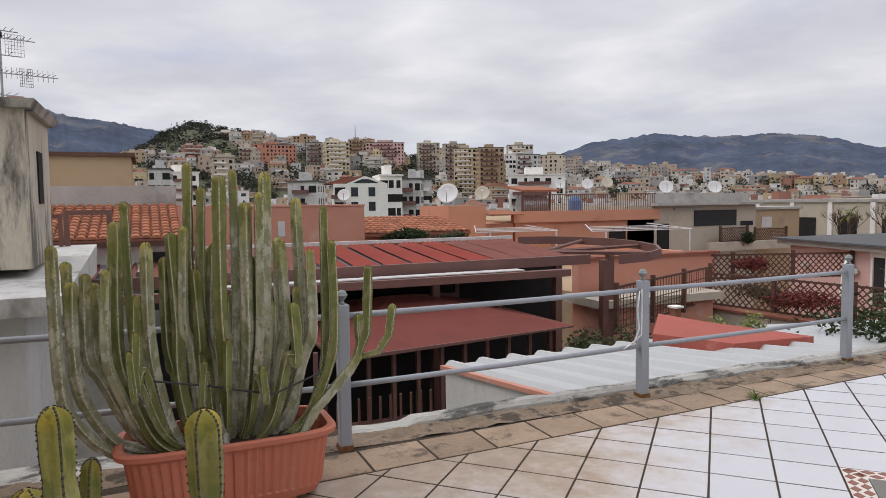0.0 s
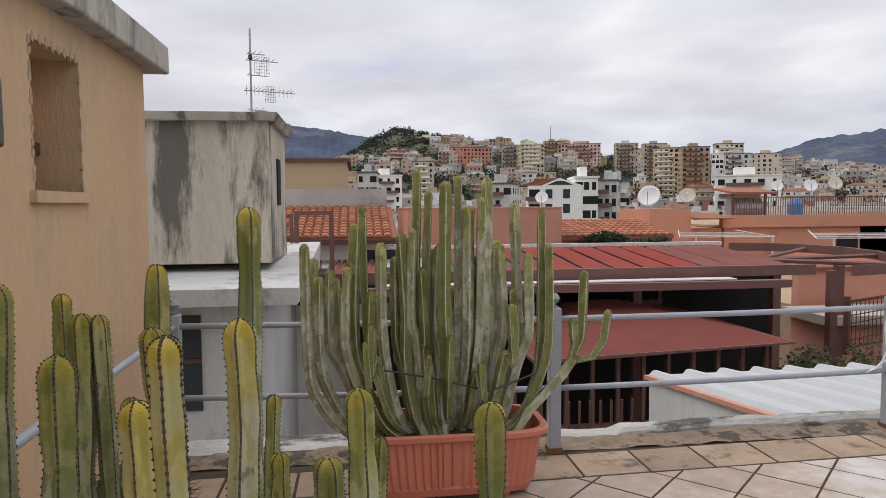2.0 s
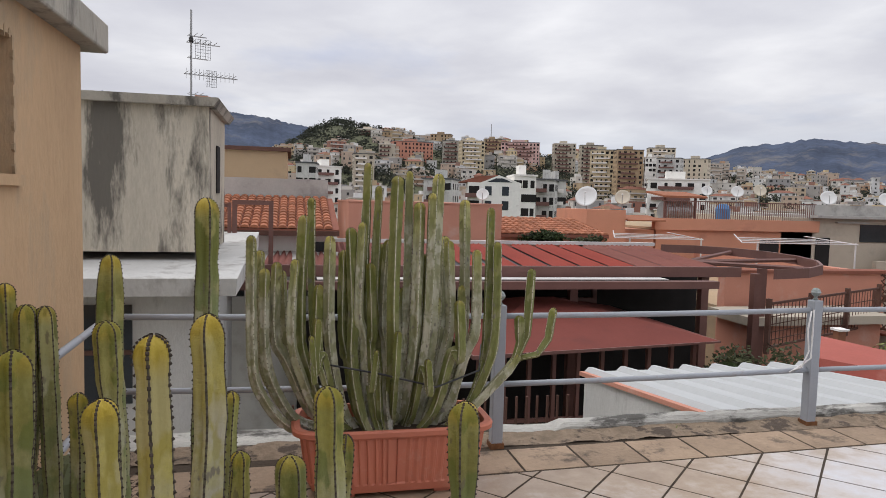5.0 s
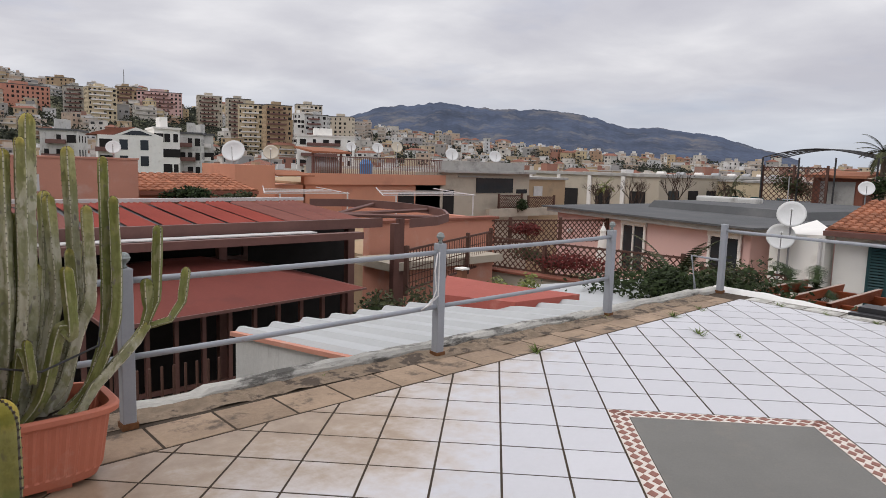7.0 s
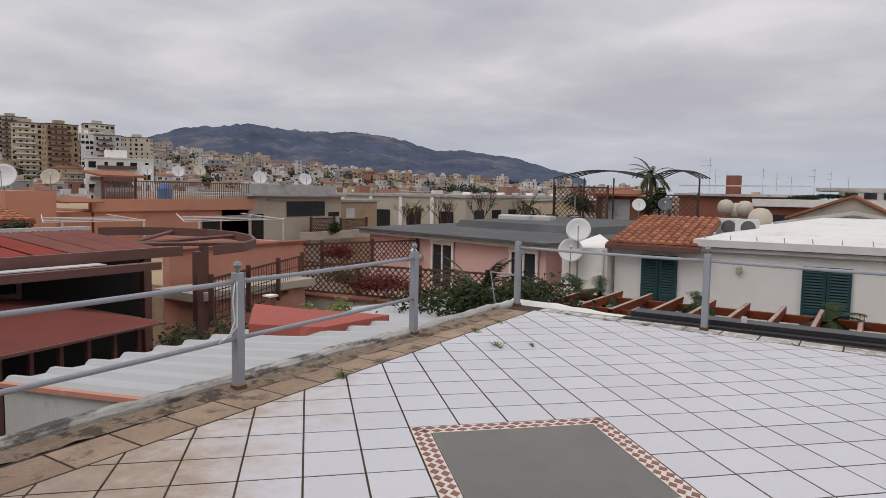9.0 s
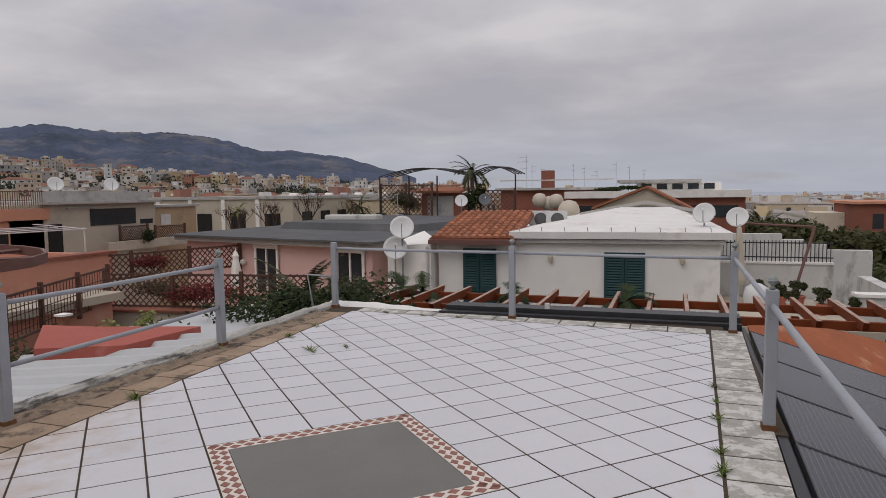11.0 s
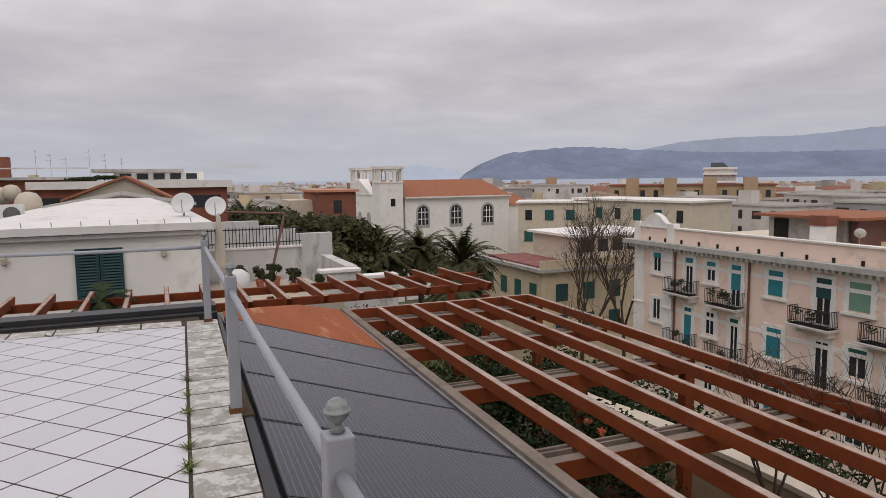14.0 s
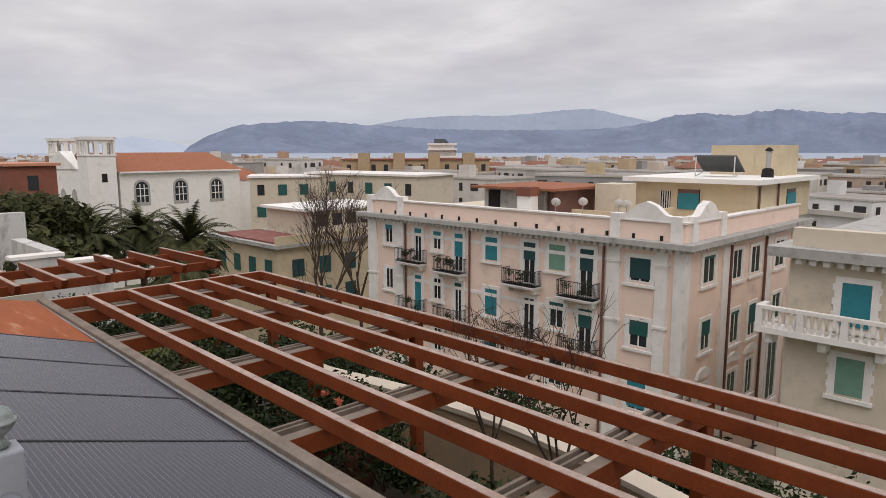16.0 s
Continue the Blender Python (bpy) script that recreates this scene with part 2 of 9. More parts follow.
M["ochre"] = mat("ochre_plaster", (0.58, 0.395, 0.235), 0.9, 0.13, 1.6, 0.5, 25, stain=(0.40, 0.32, 0.22), amount=0.34, sscale=1.6, stretch=(1, 1, 0.4), edge=(0.50, 0.66))
M["concrete"] = mat("stained_concrete", (0.46, 0.43, 0.37), 0.95, 0.18, 1.0, 0.5, 25, stain=(0.12, 0.115, 0.105), amount=0.42, sscale=1.6, stretch=(1.6, 1.6, 0.5), edge=(0.50, 0.62))
M["streaked"] = mat("black_streaked_concrete", (0.52, 0.47, 0.38), 0.95, 0.25, 0.9, 0.5, 25, stain=(0.10, 0.092, 0.08), amount=0.62, sscale=1.5, stretch=(1.4, 1.4, 0.30), edge=(0.50, 0.60))
M["salmon"] = mat("salmon_plaster", (0.55, 0.26, 0.185), 0.9, 0.1, 0.8, 0.3, 30, stain=(0.58, 0.40, 0.33), amount=0.2, sscale=1.0)
M["orange"] = mat("orange_plaster", (0.58, 0.28, 0.18), 0.9, 0.08, 0.8, 0.25, 30, stain=(0.40, 0.19, 0.13), amount=0.2, sscale=0.8)
M["brick_red"] = mat("red_brick_wall", (0.255, 0.10, 0.068), 0.9, 0.15, 0.8, 0.3, 20)
M["beige"] = mat("beige_plaster", (0.50, 0.44, 0.35), 0.9, 0.1, 0.8, 0.3, 30, stain=(0.33, 0.29, 0.24), amount=0.3, sscale=0.8)
M["tan"] = mat("tan_plaster", (0.44, 0.32, 0.20), 0.9, 0.1, 0.8, 0.3, 30, stain=(0.3, 0.23, 0.16), amount=0.3, sscale=0.8)
M["terracotta"] = mat("terracotta_roof", (0.36, 0.145, 0.08), 0.85, 0.2, 1.5, 0.3, 20, island=0.25, stain=(0.22, 0.11, 0.07), amount=0.3, sscale=1.5)
M["roof_grey"] = mat("grey_membrane_roof", (0.105, 0.107, 0.108), 0.85, 0.15, 0.7, 0.2, 15, stain=(0.17, 0.165, 0.16), amount=0.3, sscale=0.6)
M["roof_brown"] = mat("brown_red_sheet", (0.17, 0.047, 0.036), 0.85, 0.12, 1.2, 0.1, 20, stain=(0.11, 0.04, 0.035), amount=0.2, sscale=0.8)
M["stripe_red"] = mat("red_corrugated_sheet", (0.27, 0.052, 0.036), 0.8, 0.15, 1.5, 0.1, 20)
M["stripe_rose"] = mat("faded_red_sheet", (0.215, 0.085, 0.068), 0.85, 0.15, 1.5, 0.1, 20)
M["brown_metal"] = mat("brown_painted_steel", (0.16, 0.075, 0.06), 0.55, 0.15, 2, 0.1, 20)
M["dark_wood"] = mat("dark_lattice_wood", (0.115, 0.06, 0.045), 0.7, 0.2, 3, 0.2, 30)
M["deck_red"] = mat("faded_red_deck", (0.24, 0.10, 0.085), 0.9, 0.2, 1.0, 0.1, 20, stain=(0.30, 0.19, 0.16), amount=0.3, sscale=0.8)
M["red_wall"] = mat("red_flat_coat", (0.38, 0.105, 0.08), 0.8, 0.12, 1.2, 0.2, 20, stain=(0.56, 0.27, 0.22), amount=0.15, sscale=1)
M["corrug"] = mat("white_corrugated", (0.45, 0.46, 0.455), 0.6, 0.06, 1.5, 0.1, 20, stain=(0.45, 0.44, 0.42), amount=0.1, sscale=1)
# near-black for black parts, and for unlit depth in openings and verandas
M["dark"] = mat("black_and_unlit", (0.025, 0.023, 0.022), 0.9, 0.2, 2, 0.0)
M["glass"] = mat("window_glass", (0.03, 0.035, 0.04), 0.12, 0.2, 1, 0.0)
M["shut_green"] = mat("dark_green_shutter", (0.012, 0.055, 0.060), 0.6, 0.15, 2, 0.1)
M["blind_teal"] = mat("teal_blind", (0.02, 0.20, 0.24), 0.6, 0.12, 2, 0.1)
M["blind_dark"] = mat("deep_green_blind", (0.012, 0.085, 0.075), 0.6, 0.15, 2, 0.1)
M["blind_pale"] = mat("pale_green_blind", (0.16, 0.30, 0.22), 0.6, 0.12, 2, 0.1)
M["iron"] = mat("black_iron", (0.03, 0.028, 0.028), 0.6, 0.2, 3, 0.1)
M["dish"] = mat("dish_paint", (0.66, 0.66, 0.64), 0.55, 0.08, 2, 0.05, stain=(0.45, 0.42, 0.38), amount=0.1, sscale=2)
M["dish_dark"] = mat("grey_dish", (0.10, 0.105, 0.115), 0.5, 0.1, 2, 0.05)
M["dish_tan"] = mat("tan_dish", (0.52, 0.46, 0.36), 0.55, 0.1, 2, 0.05)
M["galv"] = mat("galvanised_metal", (0.36, 0.36, 0.36), 0.45, 0.15, 3, 0.05, metal=0.6)
M["pot"] = mat("terracotta_plastic", (0.46, 0.145, 0.085), 0.6, 0.07, 2, 0.1, 30, stain=(0.50, 0.24, 0.17), amount=0.15, sscale=5)
M["clay"] = mat("clay_jar", (0.26, 0.12, 0.07), 0.8, 0.2, 4, 0.3, 30)
M["soil"] = mat("soil", (0.055, 0.042, 0.03), 1.0, 0.4, 6, 0.6, 40)
M["low_floor"] = mat("brown_terrace_floor", (0.085, 0.068, 0.048), 0.9, 0.2, 1.5, 0.2, 20, stain=(0.07, 0.06, 0.045), amount=0.4, sscale=1.5)
M["asphalt"] = mat("asphalt", (0.05, 0.05, 0.05), 0.9, 0.15, 0.5, 0.2, 10)
M["ground"] = mat("town_ground", (0.14, 0.135, 0.12), 0.95, 0.25, 0.03, 0.0, 0.2, stain=(0.055, 0.075, 0.035), amount=0.5, sscale=0.02)
M["hill"] = mat("hill_scrub", (0.10, 0.105, 0.06), 0.95, 0.35, 0.012, 0.0, 0.15, stain=(0.16, 0.13, 0.085), amount=0.3, sscale=0.015)
# the blue of distance haze is mixed into this base colour
M["mount"] = mat("haze_blue_mountain", (0.060, 0.077, 0.118), 1.0, 0.42, 0.004, 0.0, 0.03, stain=(0.155, 0.147, 0.145), amount=0.2, sscale=0.0045, edge=(0.52, 0.66))
# coast colour and its lighter patches already carry the haze
M["strait"] = mat("haze_blue_coast", (0.175, 0.21, 0.285), 1.0, 0.2, 0.003, 0.0, 0.02, stain=(0.26, 0.30, 0.38), amount=0.3, sscale=0.004)
M["sea"] = mat("sea_water", (0.30, 0.36, 0.44), 0.35, 0.06, 0.004, 0.0, 0.05)
M["leaf"] = mat("hedge_leaf", (0.026, 0.040, 0.012), 0.7, 0.2, 1, 0.0, island=0.5)
M["leaf_hill"] = mat("hill_foliage", (0.036, 0.040, 0.028), 0.9, 0.3, 0.05, 0.0, island=0.4)
M["leaf_weed"] = mat("weed_leaf", (0.10, 0.135, 0.03), 0.8, 0.2, 3, 0.0, island=0.4)
M["leaf_olive"] = mat("olive_leaf", (0.055, 0.060, 0.026), 0.7, 0.2, 1, 0.0, island=0.5)
M["leaf_yellow"] = mat("yellow_green_leaf", (0.17, 0.19, 0.04), 0.6, 0.2, 1, 0.0, island=0.4)
M["palm"] = mat("palm_frond", (0.056, 0.058, 0.022), 0.75, 0.2, 1, 0.0, island=0.4)
M["bark"] = mat("bark", (0.13, 0.10, 0.075), 0.95, 0.3, 5, 0.5, 30)
M["twig"] = mat("bare_twigs", (0.075, 0.052, 0.040), 0.95, 0.3, 5, 0.2)


# ---- mesh helpers ----
def box(bm, x0, y0, z0, x1, y1, z1, mi=0):
    v = [bm.verts.new(p) for p in ((x0, y0, z0), (x1, y0, z0), (x1, y1, z0), (x0, y1, z0), (x0, y0, z1), (x1, y0, z1), (x1, y1, z1), (x0, y1, z1))]
    for f in ((3, 2, 1, 0), (4, 5, 6, 7), (0, 1, 5, 4), (1, 2, 6, 5), (2, 3, 7, 6), (3, 0, 4, 7)):
        bm.faces.new([v[i] for i in f]).material_index = mi
    return bm


def hexa(bm, low, high, mi=0):
    """A solid between two rings of points."""
    n = len(low)
    a, b = [bm.verts.new(p) for p in low], [bm.verts.new(p) for p in high]
    bm.faces.new(a[::-1]).material_index = mi
    bm.faces.new(b).material_index = mi
    for i in range(n):
        bm.faces.new((a[i], a[(i + 1) % n], b[(i + 1) % n], b[i])).material_index = mi
    return bm


def B(*boxes):
    bm = bmesh.new()
    for b in boxes:
        box(bm, *b)
    return bm


def tube(bm, p, q, r, n=8, r2=None, mi=0):
    p, q = Vector(p), Vector(q)
    w = (q - p).normalized()
    u = w.orthogonal().normalized()
    v = w.cross(u)
    r2 = r if r2 is None else r2
    ring = [u * math.cos(2 * math.pi * i / n) + v * math.sin(2 * math.pi * i / n) for i in range(n)]
    return hexa(bm, [p + c * r for c in ring], [q + c * r2 for c in ring], mi)


def pipe(bm, pts, r, n=8, r2=None):
    for i, (a, b) in enumerate(zip(pts, pts[1:])):
        k = i / max(1, len(pts) - 1)
        k2 = (i + 1) / max(1, len(pts) - 1)
        e = r if r2 is None else r2
        tube(bm, a, b, r + (e - r) * k, n, r + (e - r) * k2)
    return bm


def lathe(bm, prof, n=16, cx=0, cy=0, sx=1, sy=1):
    rings = [[bm.verts.new((cx + r * sx * math.cos(2 * math.pi * i / n), cy + r * sy * math.sin(2 * math.pi * i / n), z)) for i in range(n)] for r, z in prof]
    for a, b in zip(rings, rings[1:]):
        for i in range(n):
            bm.faces.new((a[i], a[(i + 1) % n], b[(i + 1) % n], b[i]))
    bm.faces.new(rings[0][::-1])
    bm.faces.new(rings[-1])
    return bm


def mesh_of(name, bm, mats):
    me = bpy.data.meshes.new(name)
    bm.to_mesh(me)
    bm.free()
    for m in mats if isinstance(mats, (list, tuple)) else [mats]:
        me.materials.append(m)
    return me


def part(name, bm, material, parent=None, label="", smooth=False, bevel=0.0):
    me = bm if isinstance(bm, bpy.types.Mesh) else mesh_of(name, bm, material)
    if smooth:
        me.polygons.foreach_set("use_smooth", [True] * len(me.polygons))
    ob = new(name, me)
    if bevel:
        mod = ob.modifiers.new("edge", "BEVEL")
        mod.width, mod.segments, mod.limit_method = bevel, 2, "ANGLE"
    if parent:
        ob.parent = parent
    return tagged(ob, label) if label else ob


def thing(name, label, category, x=0, y=0, z=0, yaw=0, group="", kind=""):
    ob = new(name)
    ob.matrix_world = pose(x, y, z, 0, 0, yaw)
    return tagged(ob, label, category, group, kind)


def structure(name, bm, material, label="", category="", smooth=False):
    return tagged(part(name, bm, material, None, "", smooth), label, category, "", "structure")



# ---- ground, sea and distance ----
def lerp_table(table, x):
    if x <= table[0][0]:
        return table[0][1]
    for (a, u), (b, v) in zip(table, table[1:]):
        if x <= b:
            return u + (v - u) * (x - a) / (b - a)
    return table[-1][1]


def smooth01(x):
    x = min(1, max(0, x))
    return x * x * (3 - 2 * x)


STREET = -20.0
HILL = [(15, 0), (24, 0.2), (32, 0.6), (40, 1.0), (47, 1.5), (56, 2.4), (63, 3.0), (68, 3.4), (72, 4.3), (74, 4.6), (76, 4.2), (79, 4.4), (83, 5.4), (86.7, 6.1), (88.5, 5.4), (91, 3.9), (95, 2.6), (105, 1.6), (120, 0)]
SKYLINE = [(15, 1.2), (24, 1.5), (32, 1.5), (39, 1.75), (47, 2.7), (51.5, 3.2), (56, 3.9), (59, 4.4), (63, 4.5), (67.4, 4.85), (69.3, 4.75), (72, 5.3), (75, 5.35), (78.6, 5.5), (82, 5.9), (84, 5.6), (89, 4.4), (92, 3.9), (104, 3.0)]


def ground_z(x, y):
    r = math.hypot(x, y)
    az = math.degrees(math.atan2(y, x))
    top = 820.0
    crest = lerp_table(HILL, az) if 15 <= az <= 120 else 0
    h = 0.0
    if crest > 0:
        zr = 1.5 + math.tan(radians(crest)) * top - STREET
        h = zr * smooth01((r - 200) / (top - 200)) ** 1.15
        if r > top:
            h *= 1 - 0.8 * smooth01((r - top) / 900)
        h += 6 * noise.noise(Vector((x * 0.006, y * 0.006, 0))) * smooth01((r - 250) / 300)
    shore = 780 if -125 < az < 14 else 1e9
    if r > shore:
        h -= 14 * smooth01((r - shore) / 120)
    return STREET + h


bm = bmesh.new()
RR = [0, 12, 25, 40, 60, 90, 130, 180, 230, 280, 330, 380, 430, 480, 530, 580, 630, 680, 730, 780, 820, 870, 930, 1050, 1250, 1600, 2200, 3200, 4600]
AZ = [i * 3 for i in range(120)]
rings = []
for r in RR[1:]:
    rings.append([bm.verts.new((r * math.cos(radians(a)), r * math.sin(radians(a)), ground_z(r * math.cos(radians(a)), r * math.sin(radians(a))))) for a in AZ])
c0 = bm.verts.new((0, 0, STREET))
for i in range(120):
    bm.faces.new((c0, rings[0][i], rings[0][(i + 1) % 120]))
    for a, b in zip(rings, rings[1:]):
        bm.faces.new((a[i], b[i], b[(i + 1) % 120], a[(i + 1) % 120]))
structure("ground", bm, M["hill"], "town ground rising to a scrubby green hill", "ground", True)

bm = bmesh.new()
ring_a = [(a, 700) for a in range(-130, 26, 4)]
va = [bm.verts.new((700 * math.cos(radians(a)), 700 * math.sin(radians(a)), STREET - 3)) for a, _ in ring_a]
vb = [bm.verts.new((4900 * math.cos(radians(a)), 4900 * math.sin(radians(a)), STREET - 3)) for a, _ in ring_a]
for i in range(len(va) - 1):
    bm.faces.new((va[i], vb[i], vb[i + 1], va[i + 1]))
structure("water", bm, M["sea"], "calm pale blue-grey sea of the strait", "sea")


def ridge(name, table, far, depth, material, label, rough=0.085, foot=-24.0):
    """A mountain range: slopes climbing from its foot to an uneven crest."""
    bm = bmesh.new()
    a0, a1 = table[0][0], table[-1][0]
    n, rows_n = int((a1 - a0) * 8), 18
    grid = []
    for i in range(n + 1):
        az = a0 + (a1 - a0) * i / n
        el = lerp_table(table, az)
        col = []
        for j in range(rows_n + 1):
            k = j / rows_n
            r = far - depth * (1 - k)
            crest = 1.5 + math.tan(radians(el)) * far
            spur = noise.fractal(Vector((az * 0.40, k * 2.6, far * 0.01)), 0.7, 2.0, 7)
            z = foot + (crest - foot) * (k ** 1.25) * (1 + rough * 3 * spur * (1 - k)) + (crest - foot) * rough * 0.35 * noise.fractal(Vector((az * 1.1, 7.0, far)), 0.7, 2.1, 6) * k
            col.append(bm.verts.new((r * math.cos(radians(az)), r * math.sin(radians(az)), max(z, foot - 2))))
        grid.append(col)
    for p, q in zip(grid, grid[1:]):
        for j in range(rows_n):
            bm.faces.new((p[j], p[j + 1], q[j + 1], q[j]))
    return structure(name, bm, material, label, "mountains", True)


# both ranges get their blue from haze painted into the material
ridge("backdrop", [(21, 1.2), (22.4, 1.73), (23.8, 2.04), (26.6, 2.92), (31.3, 3.56), (33.6, 3.5), (37, 4.5), (40.8, 4.9), (44, 4.8), (47.2, 5.05), (49.2, 5.26), (51.6, 4.9), (53.8, 4.8), (56, 4.0), (58, 3.3), (62, 2.5), (66, 1.5)], 4300, 2000, M["mount"], "wooded mountain range under cloud, coloured dark blue for haze")
ridge("backdrop", [(80, 3.5), (85, 5.0), (88, 5.6), (89.4, 5.83), (92.1, 6.29), (95.1, 6.65), (96.3, 6.99), (99.2, 7.01), (104, 7.4), (112, 7.0), (125, 5.5), (140, 3)], 3600, 1600, M["mount"], "mountain flank behind the hill, coloured dark blue for haze")
# haze that pales with distance is painted into these three colours
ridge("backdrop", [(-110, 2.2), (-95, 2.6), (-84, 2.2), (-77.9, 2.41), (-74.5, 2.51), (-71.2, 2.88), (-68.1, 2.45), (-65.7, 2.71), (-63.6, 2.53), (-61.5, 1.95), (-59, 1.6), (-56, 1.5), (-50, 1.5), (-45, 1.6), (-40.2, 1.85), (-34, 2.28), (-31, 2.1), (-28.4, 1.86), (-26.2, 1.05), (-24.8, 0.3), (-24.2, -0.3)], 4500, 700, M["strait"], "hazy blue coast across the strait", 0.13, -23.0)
ridge("backdrop", [(-66, 1.2), (-61.5, 2.2), (-57.4, 3.16), (-55.2, 3.1), (-50.6, 2.68), (-45.9, 2.7), (-42.1, 2.45), (-39, 1.9), (-36, 1.2)], 4850, 250, mat("hazed_far_ridge", (0.33, 0.38, 0.46), 1.0, 0.1, 0.003, 0.0, 0.02), "distant ridge under cloud, coloured pale for haze", 0.04, -22.0)
ridge("backdrop", [(-25, 0.1), (-23.5, 0.55), (-20.5, 0.95), (-19, 0.7), (-17.5, -0.2)], 4850, 200, mat("hazed_headland", (0.42, 0.48, 0.56), 1.0, 0.08, 0.003, 0.0, 0.02), "headland beyond the sea, coloured faint for haze", 0.04, -22.0)


class Pile:
    """Many small solids in one mesh."""

    def __init__(self):
        self.v, self.f, self.m = [], [], []

    def quad(self, pts, mi):
        n = len(self.v)
        self.v += [tuple(p) for p in pts]
        self.f.append(tuple(range(n, n + len(pts))))
        self.m.append(mi)

    def block(self, M4, x0, y0, z0, x1, y1, z1, mi, top=None):
        n = len(self.v)
        for p in ((x0, y0, z0), (x1, y0, z0), (x1, y1, z0), (x0, y1, z0), (x0, y0, z1), (x1, y0, z1), (x1, y1, z1), (x0, y1, z1)):
            self.v.append(tuple(M4 @ Vector(p)))
        for k, f in enumerate(((4, 5, 6, 7), (0, 1, 5, 4), (1, 2, 6, 5), (2, 3, 7, 6), (3, 0, 4, 7))):
            self.f.append(tuple(n + i for i in f))
            self.m.append(top if (k == 0 and top is not None) else mi)

    def finish(self, name, mats):
        me = bpy.data.meshes.new(name)
        me.from_pydata(self.v, [], self.f)
        for m in mats:
            me.materials.append(m)
        me.polygons.foreach_set("material_index", self.m)
        me.update()
        return new(name, me)


WALLS = [(0.64, 0.60, 0.54), (0.50, 0.38, 0.24), (0.74, 0.72, 0.69), (0.46, 0.30, 0.20), (0.40, 0.37, 0.34), (0.56, 0.46, 0.33), (0.76, 0.75, 0.73), (0.34, 0.17, 0.125), (0.34, 0.33, 0.32), (0.56, 0.47, 0.39), (0.70, 0.66, 0.60), (0.60, 0.48, 0.30), (0.66, 0.65, 0.64), (0.52, 0.40, 0.31)]
TOWN = [mat("town_walls", (0.5, 0.5, 0.5), 0.9, 0.08, 0.1, 0.0, 1.0, palette=WALLS, stain=(0.26, 0.23, 0.20), amount=0.3, sscale=0.12),
        mat("town_flat_roofs", (0.33, 0.30, 0.27), 0.9, 0.2, 0.1, 0.0, 1.0),
        mat("town_tile_roofs", (0.25, 0.115, 0.08), 0.9, 0.2, 0.1, 0.0, 1.0),
        mat("town_windows", (0.030, 0.028, 0.028), 0.5, 0.3, 0.1, 0.0, 1.0),
        mat("town_balconies", (0.55, 0.51, 0.46), 0.9, 0.2, 0.1, 0.0, 1.0)]


def town_house(pile, rng, x, y, yaw, w, d, z0, z1, tiled=False, balcony=False, fine=True):
    """A block with rows of windows, balconies and a roof, w along its front."""
    m4 = pose(x, y, 0, 0, 0, yaw)
    pile.block(m4, -w / 2, -d / 2, z0, w / 2, d / 2, z1, 0, 1)
    storey = 3.2
    floors = max(1, int((z1 - max(z0, z1 - 24)) / storey))
    for sx, sy, length in ((0, -1, w), (-1, 0, d), (1, 0, d), (0, 1, w)):
        nrm = m4.to_3x3() @ Vector((sx, sy, 0))
        if nrm.x * x + nrm.y * y > 0.1 * math.hypot(x, y):
            continue
        n = max(1, int(length / rng.uniform(2.8, 4.0)))
        for f in range(floors):
            zc = z1 - 1.7 - f * storey
            if zc - 1 < z0:
                break
            if balcony and sy:
                pile.block(m4, -w / 2 * 0.92, sy * d / 2 - 0.9 if sy < 0 else d / 2, zc - 1.25, w / 2 * 0.92, sy * d / 2 if sy < 0 else d / 2 + 0.9, zc - 0.35, 4)
            for i in range(n):
                if rng.random() < 0.30:
                    continue
                c = -length / 2 + (i + 0.5) * length / n
                hw, hh = rng.choice((0.4, 0.5, 0.6, 1.1)), rng.uniform(0.6, 0.9)
                o = 0.06
                if sy:
                    p = [(c - hw, sy * (d / 2 + o), zc - hh), (c + hw, sy * (d / 2 + o), zc - hh), (c + hw, sy * (d / 2 + o), zc + hh), (c - hw, sy * (d / 2 + o), zc + hh)]
                else:
                    p = [(sx * (w / 2 + o), c - hw, zc - hh), (sx * (w / 2 + o), c + hw, zc - hh), (sx * (w / 2 + o), c + hw, zc + hh), (sx * (w / 2 + o), c - hw, zc + hh)]
                pile.quad([m4 @ Vector(q) for q in p], 3)
    if tiled:
        h = min(2.6, d * 0.2)
        e = 0.5
        a = [(-w / 2 - e, -d / 2 - e, z1), (w / 2 + e, -d / 2 - e, z1), (w / 2 + e, d / 2 + e, z1), (-w / 2 - e, d / 2 + e, z1)]
        r1, r2 = (-w / 2 + d * 0.3, 0, z1 + h), (w / 2 - d * 0.3, 0, z1 + h)
        for q in ((a[0], a[1], r2, r1), (a[2], a[3], r1, r2), (a[1], a[2], r2), (a[3], a[0], r1)):
            pile.quad([m4 @ Vector(p) for p in q], 2)
    else:
        pile.block(m4, -w / 2 - 0.2, -d / 2 - 0.2, z1, w / 2 + 0.2, d / 2 + 0.2, z1 + 0.35, 4, 1)
        for _ in range(rng.randint(0, 3)):
            bx, by = rng.uniform(-w * 0.35, w * 0.35), rng.uniform(-d * 0.3, d * 0.3)
            s = rng.uniform(1.0, 2.4)
            pile.block(m4, bx - s, by - s * 0.7, z1, bx + s, by + s * 0.7, z1 + rng.uniform(1.2, 3.0), 0, 1)


rng = random.Random(11)
hill_pile, plain_pile = Pile(), Pile()
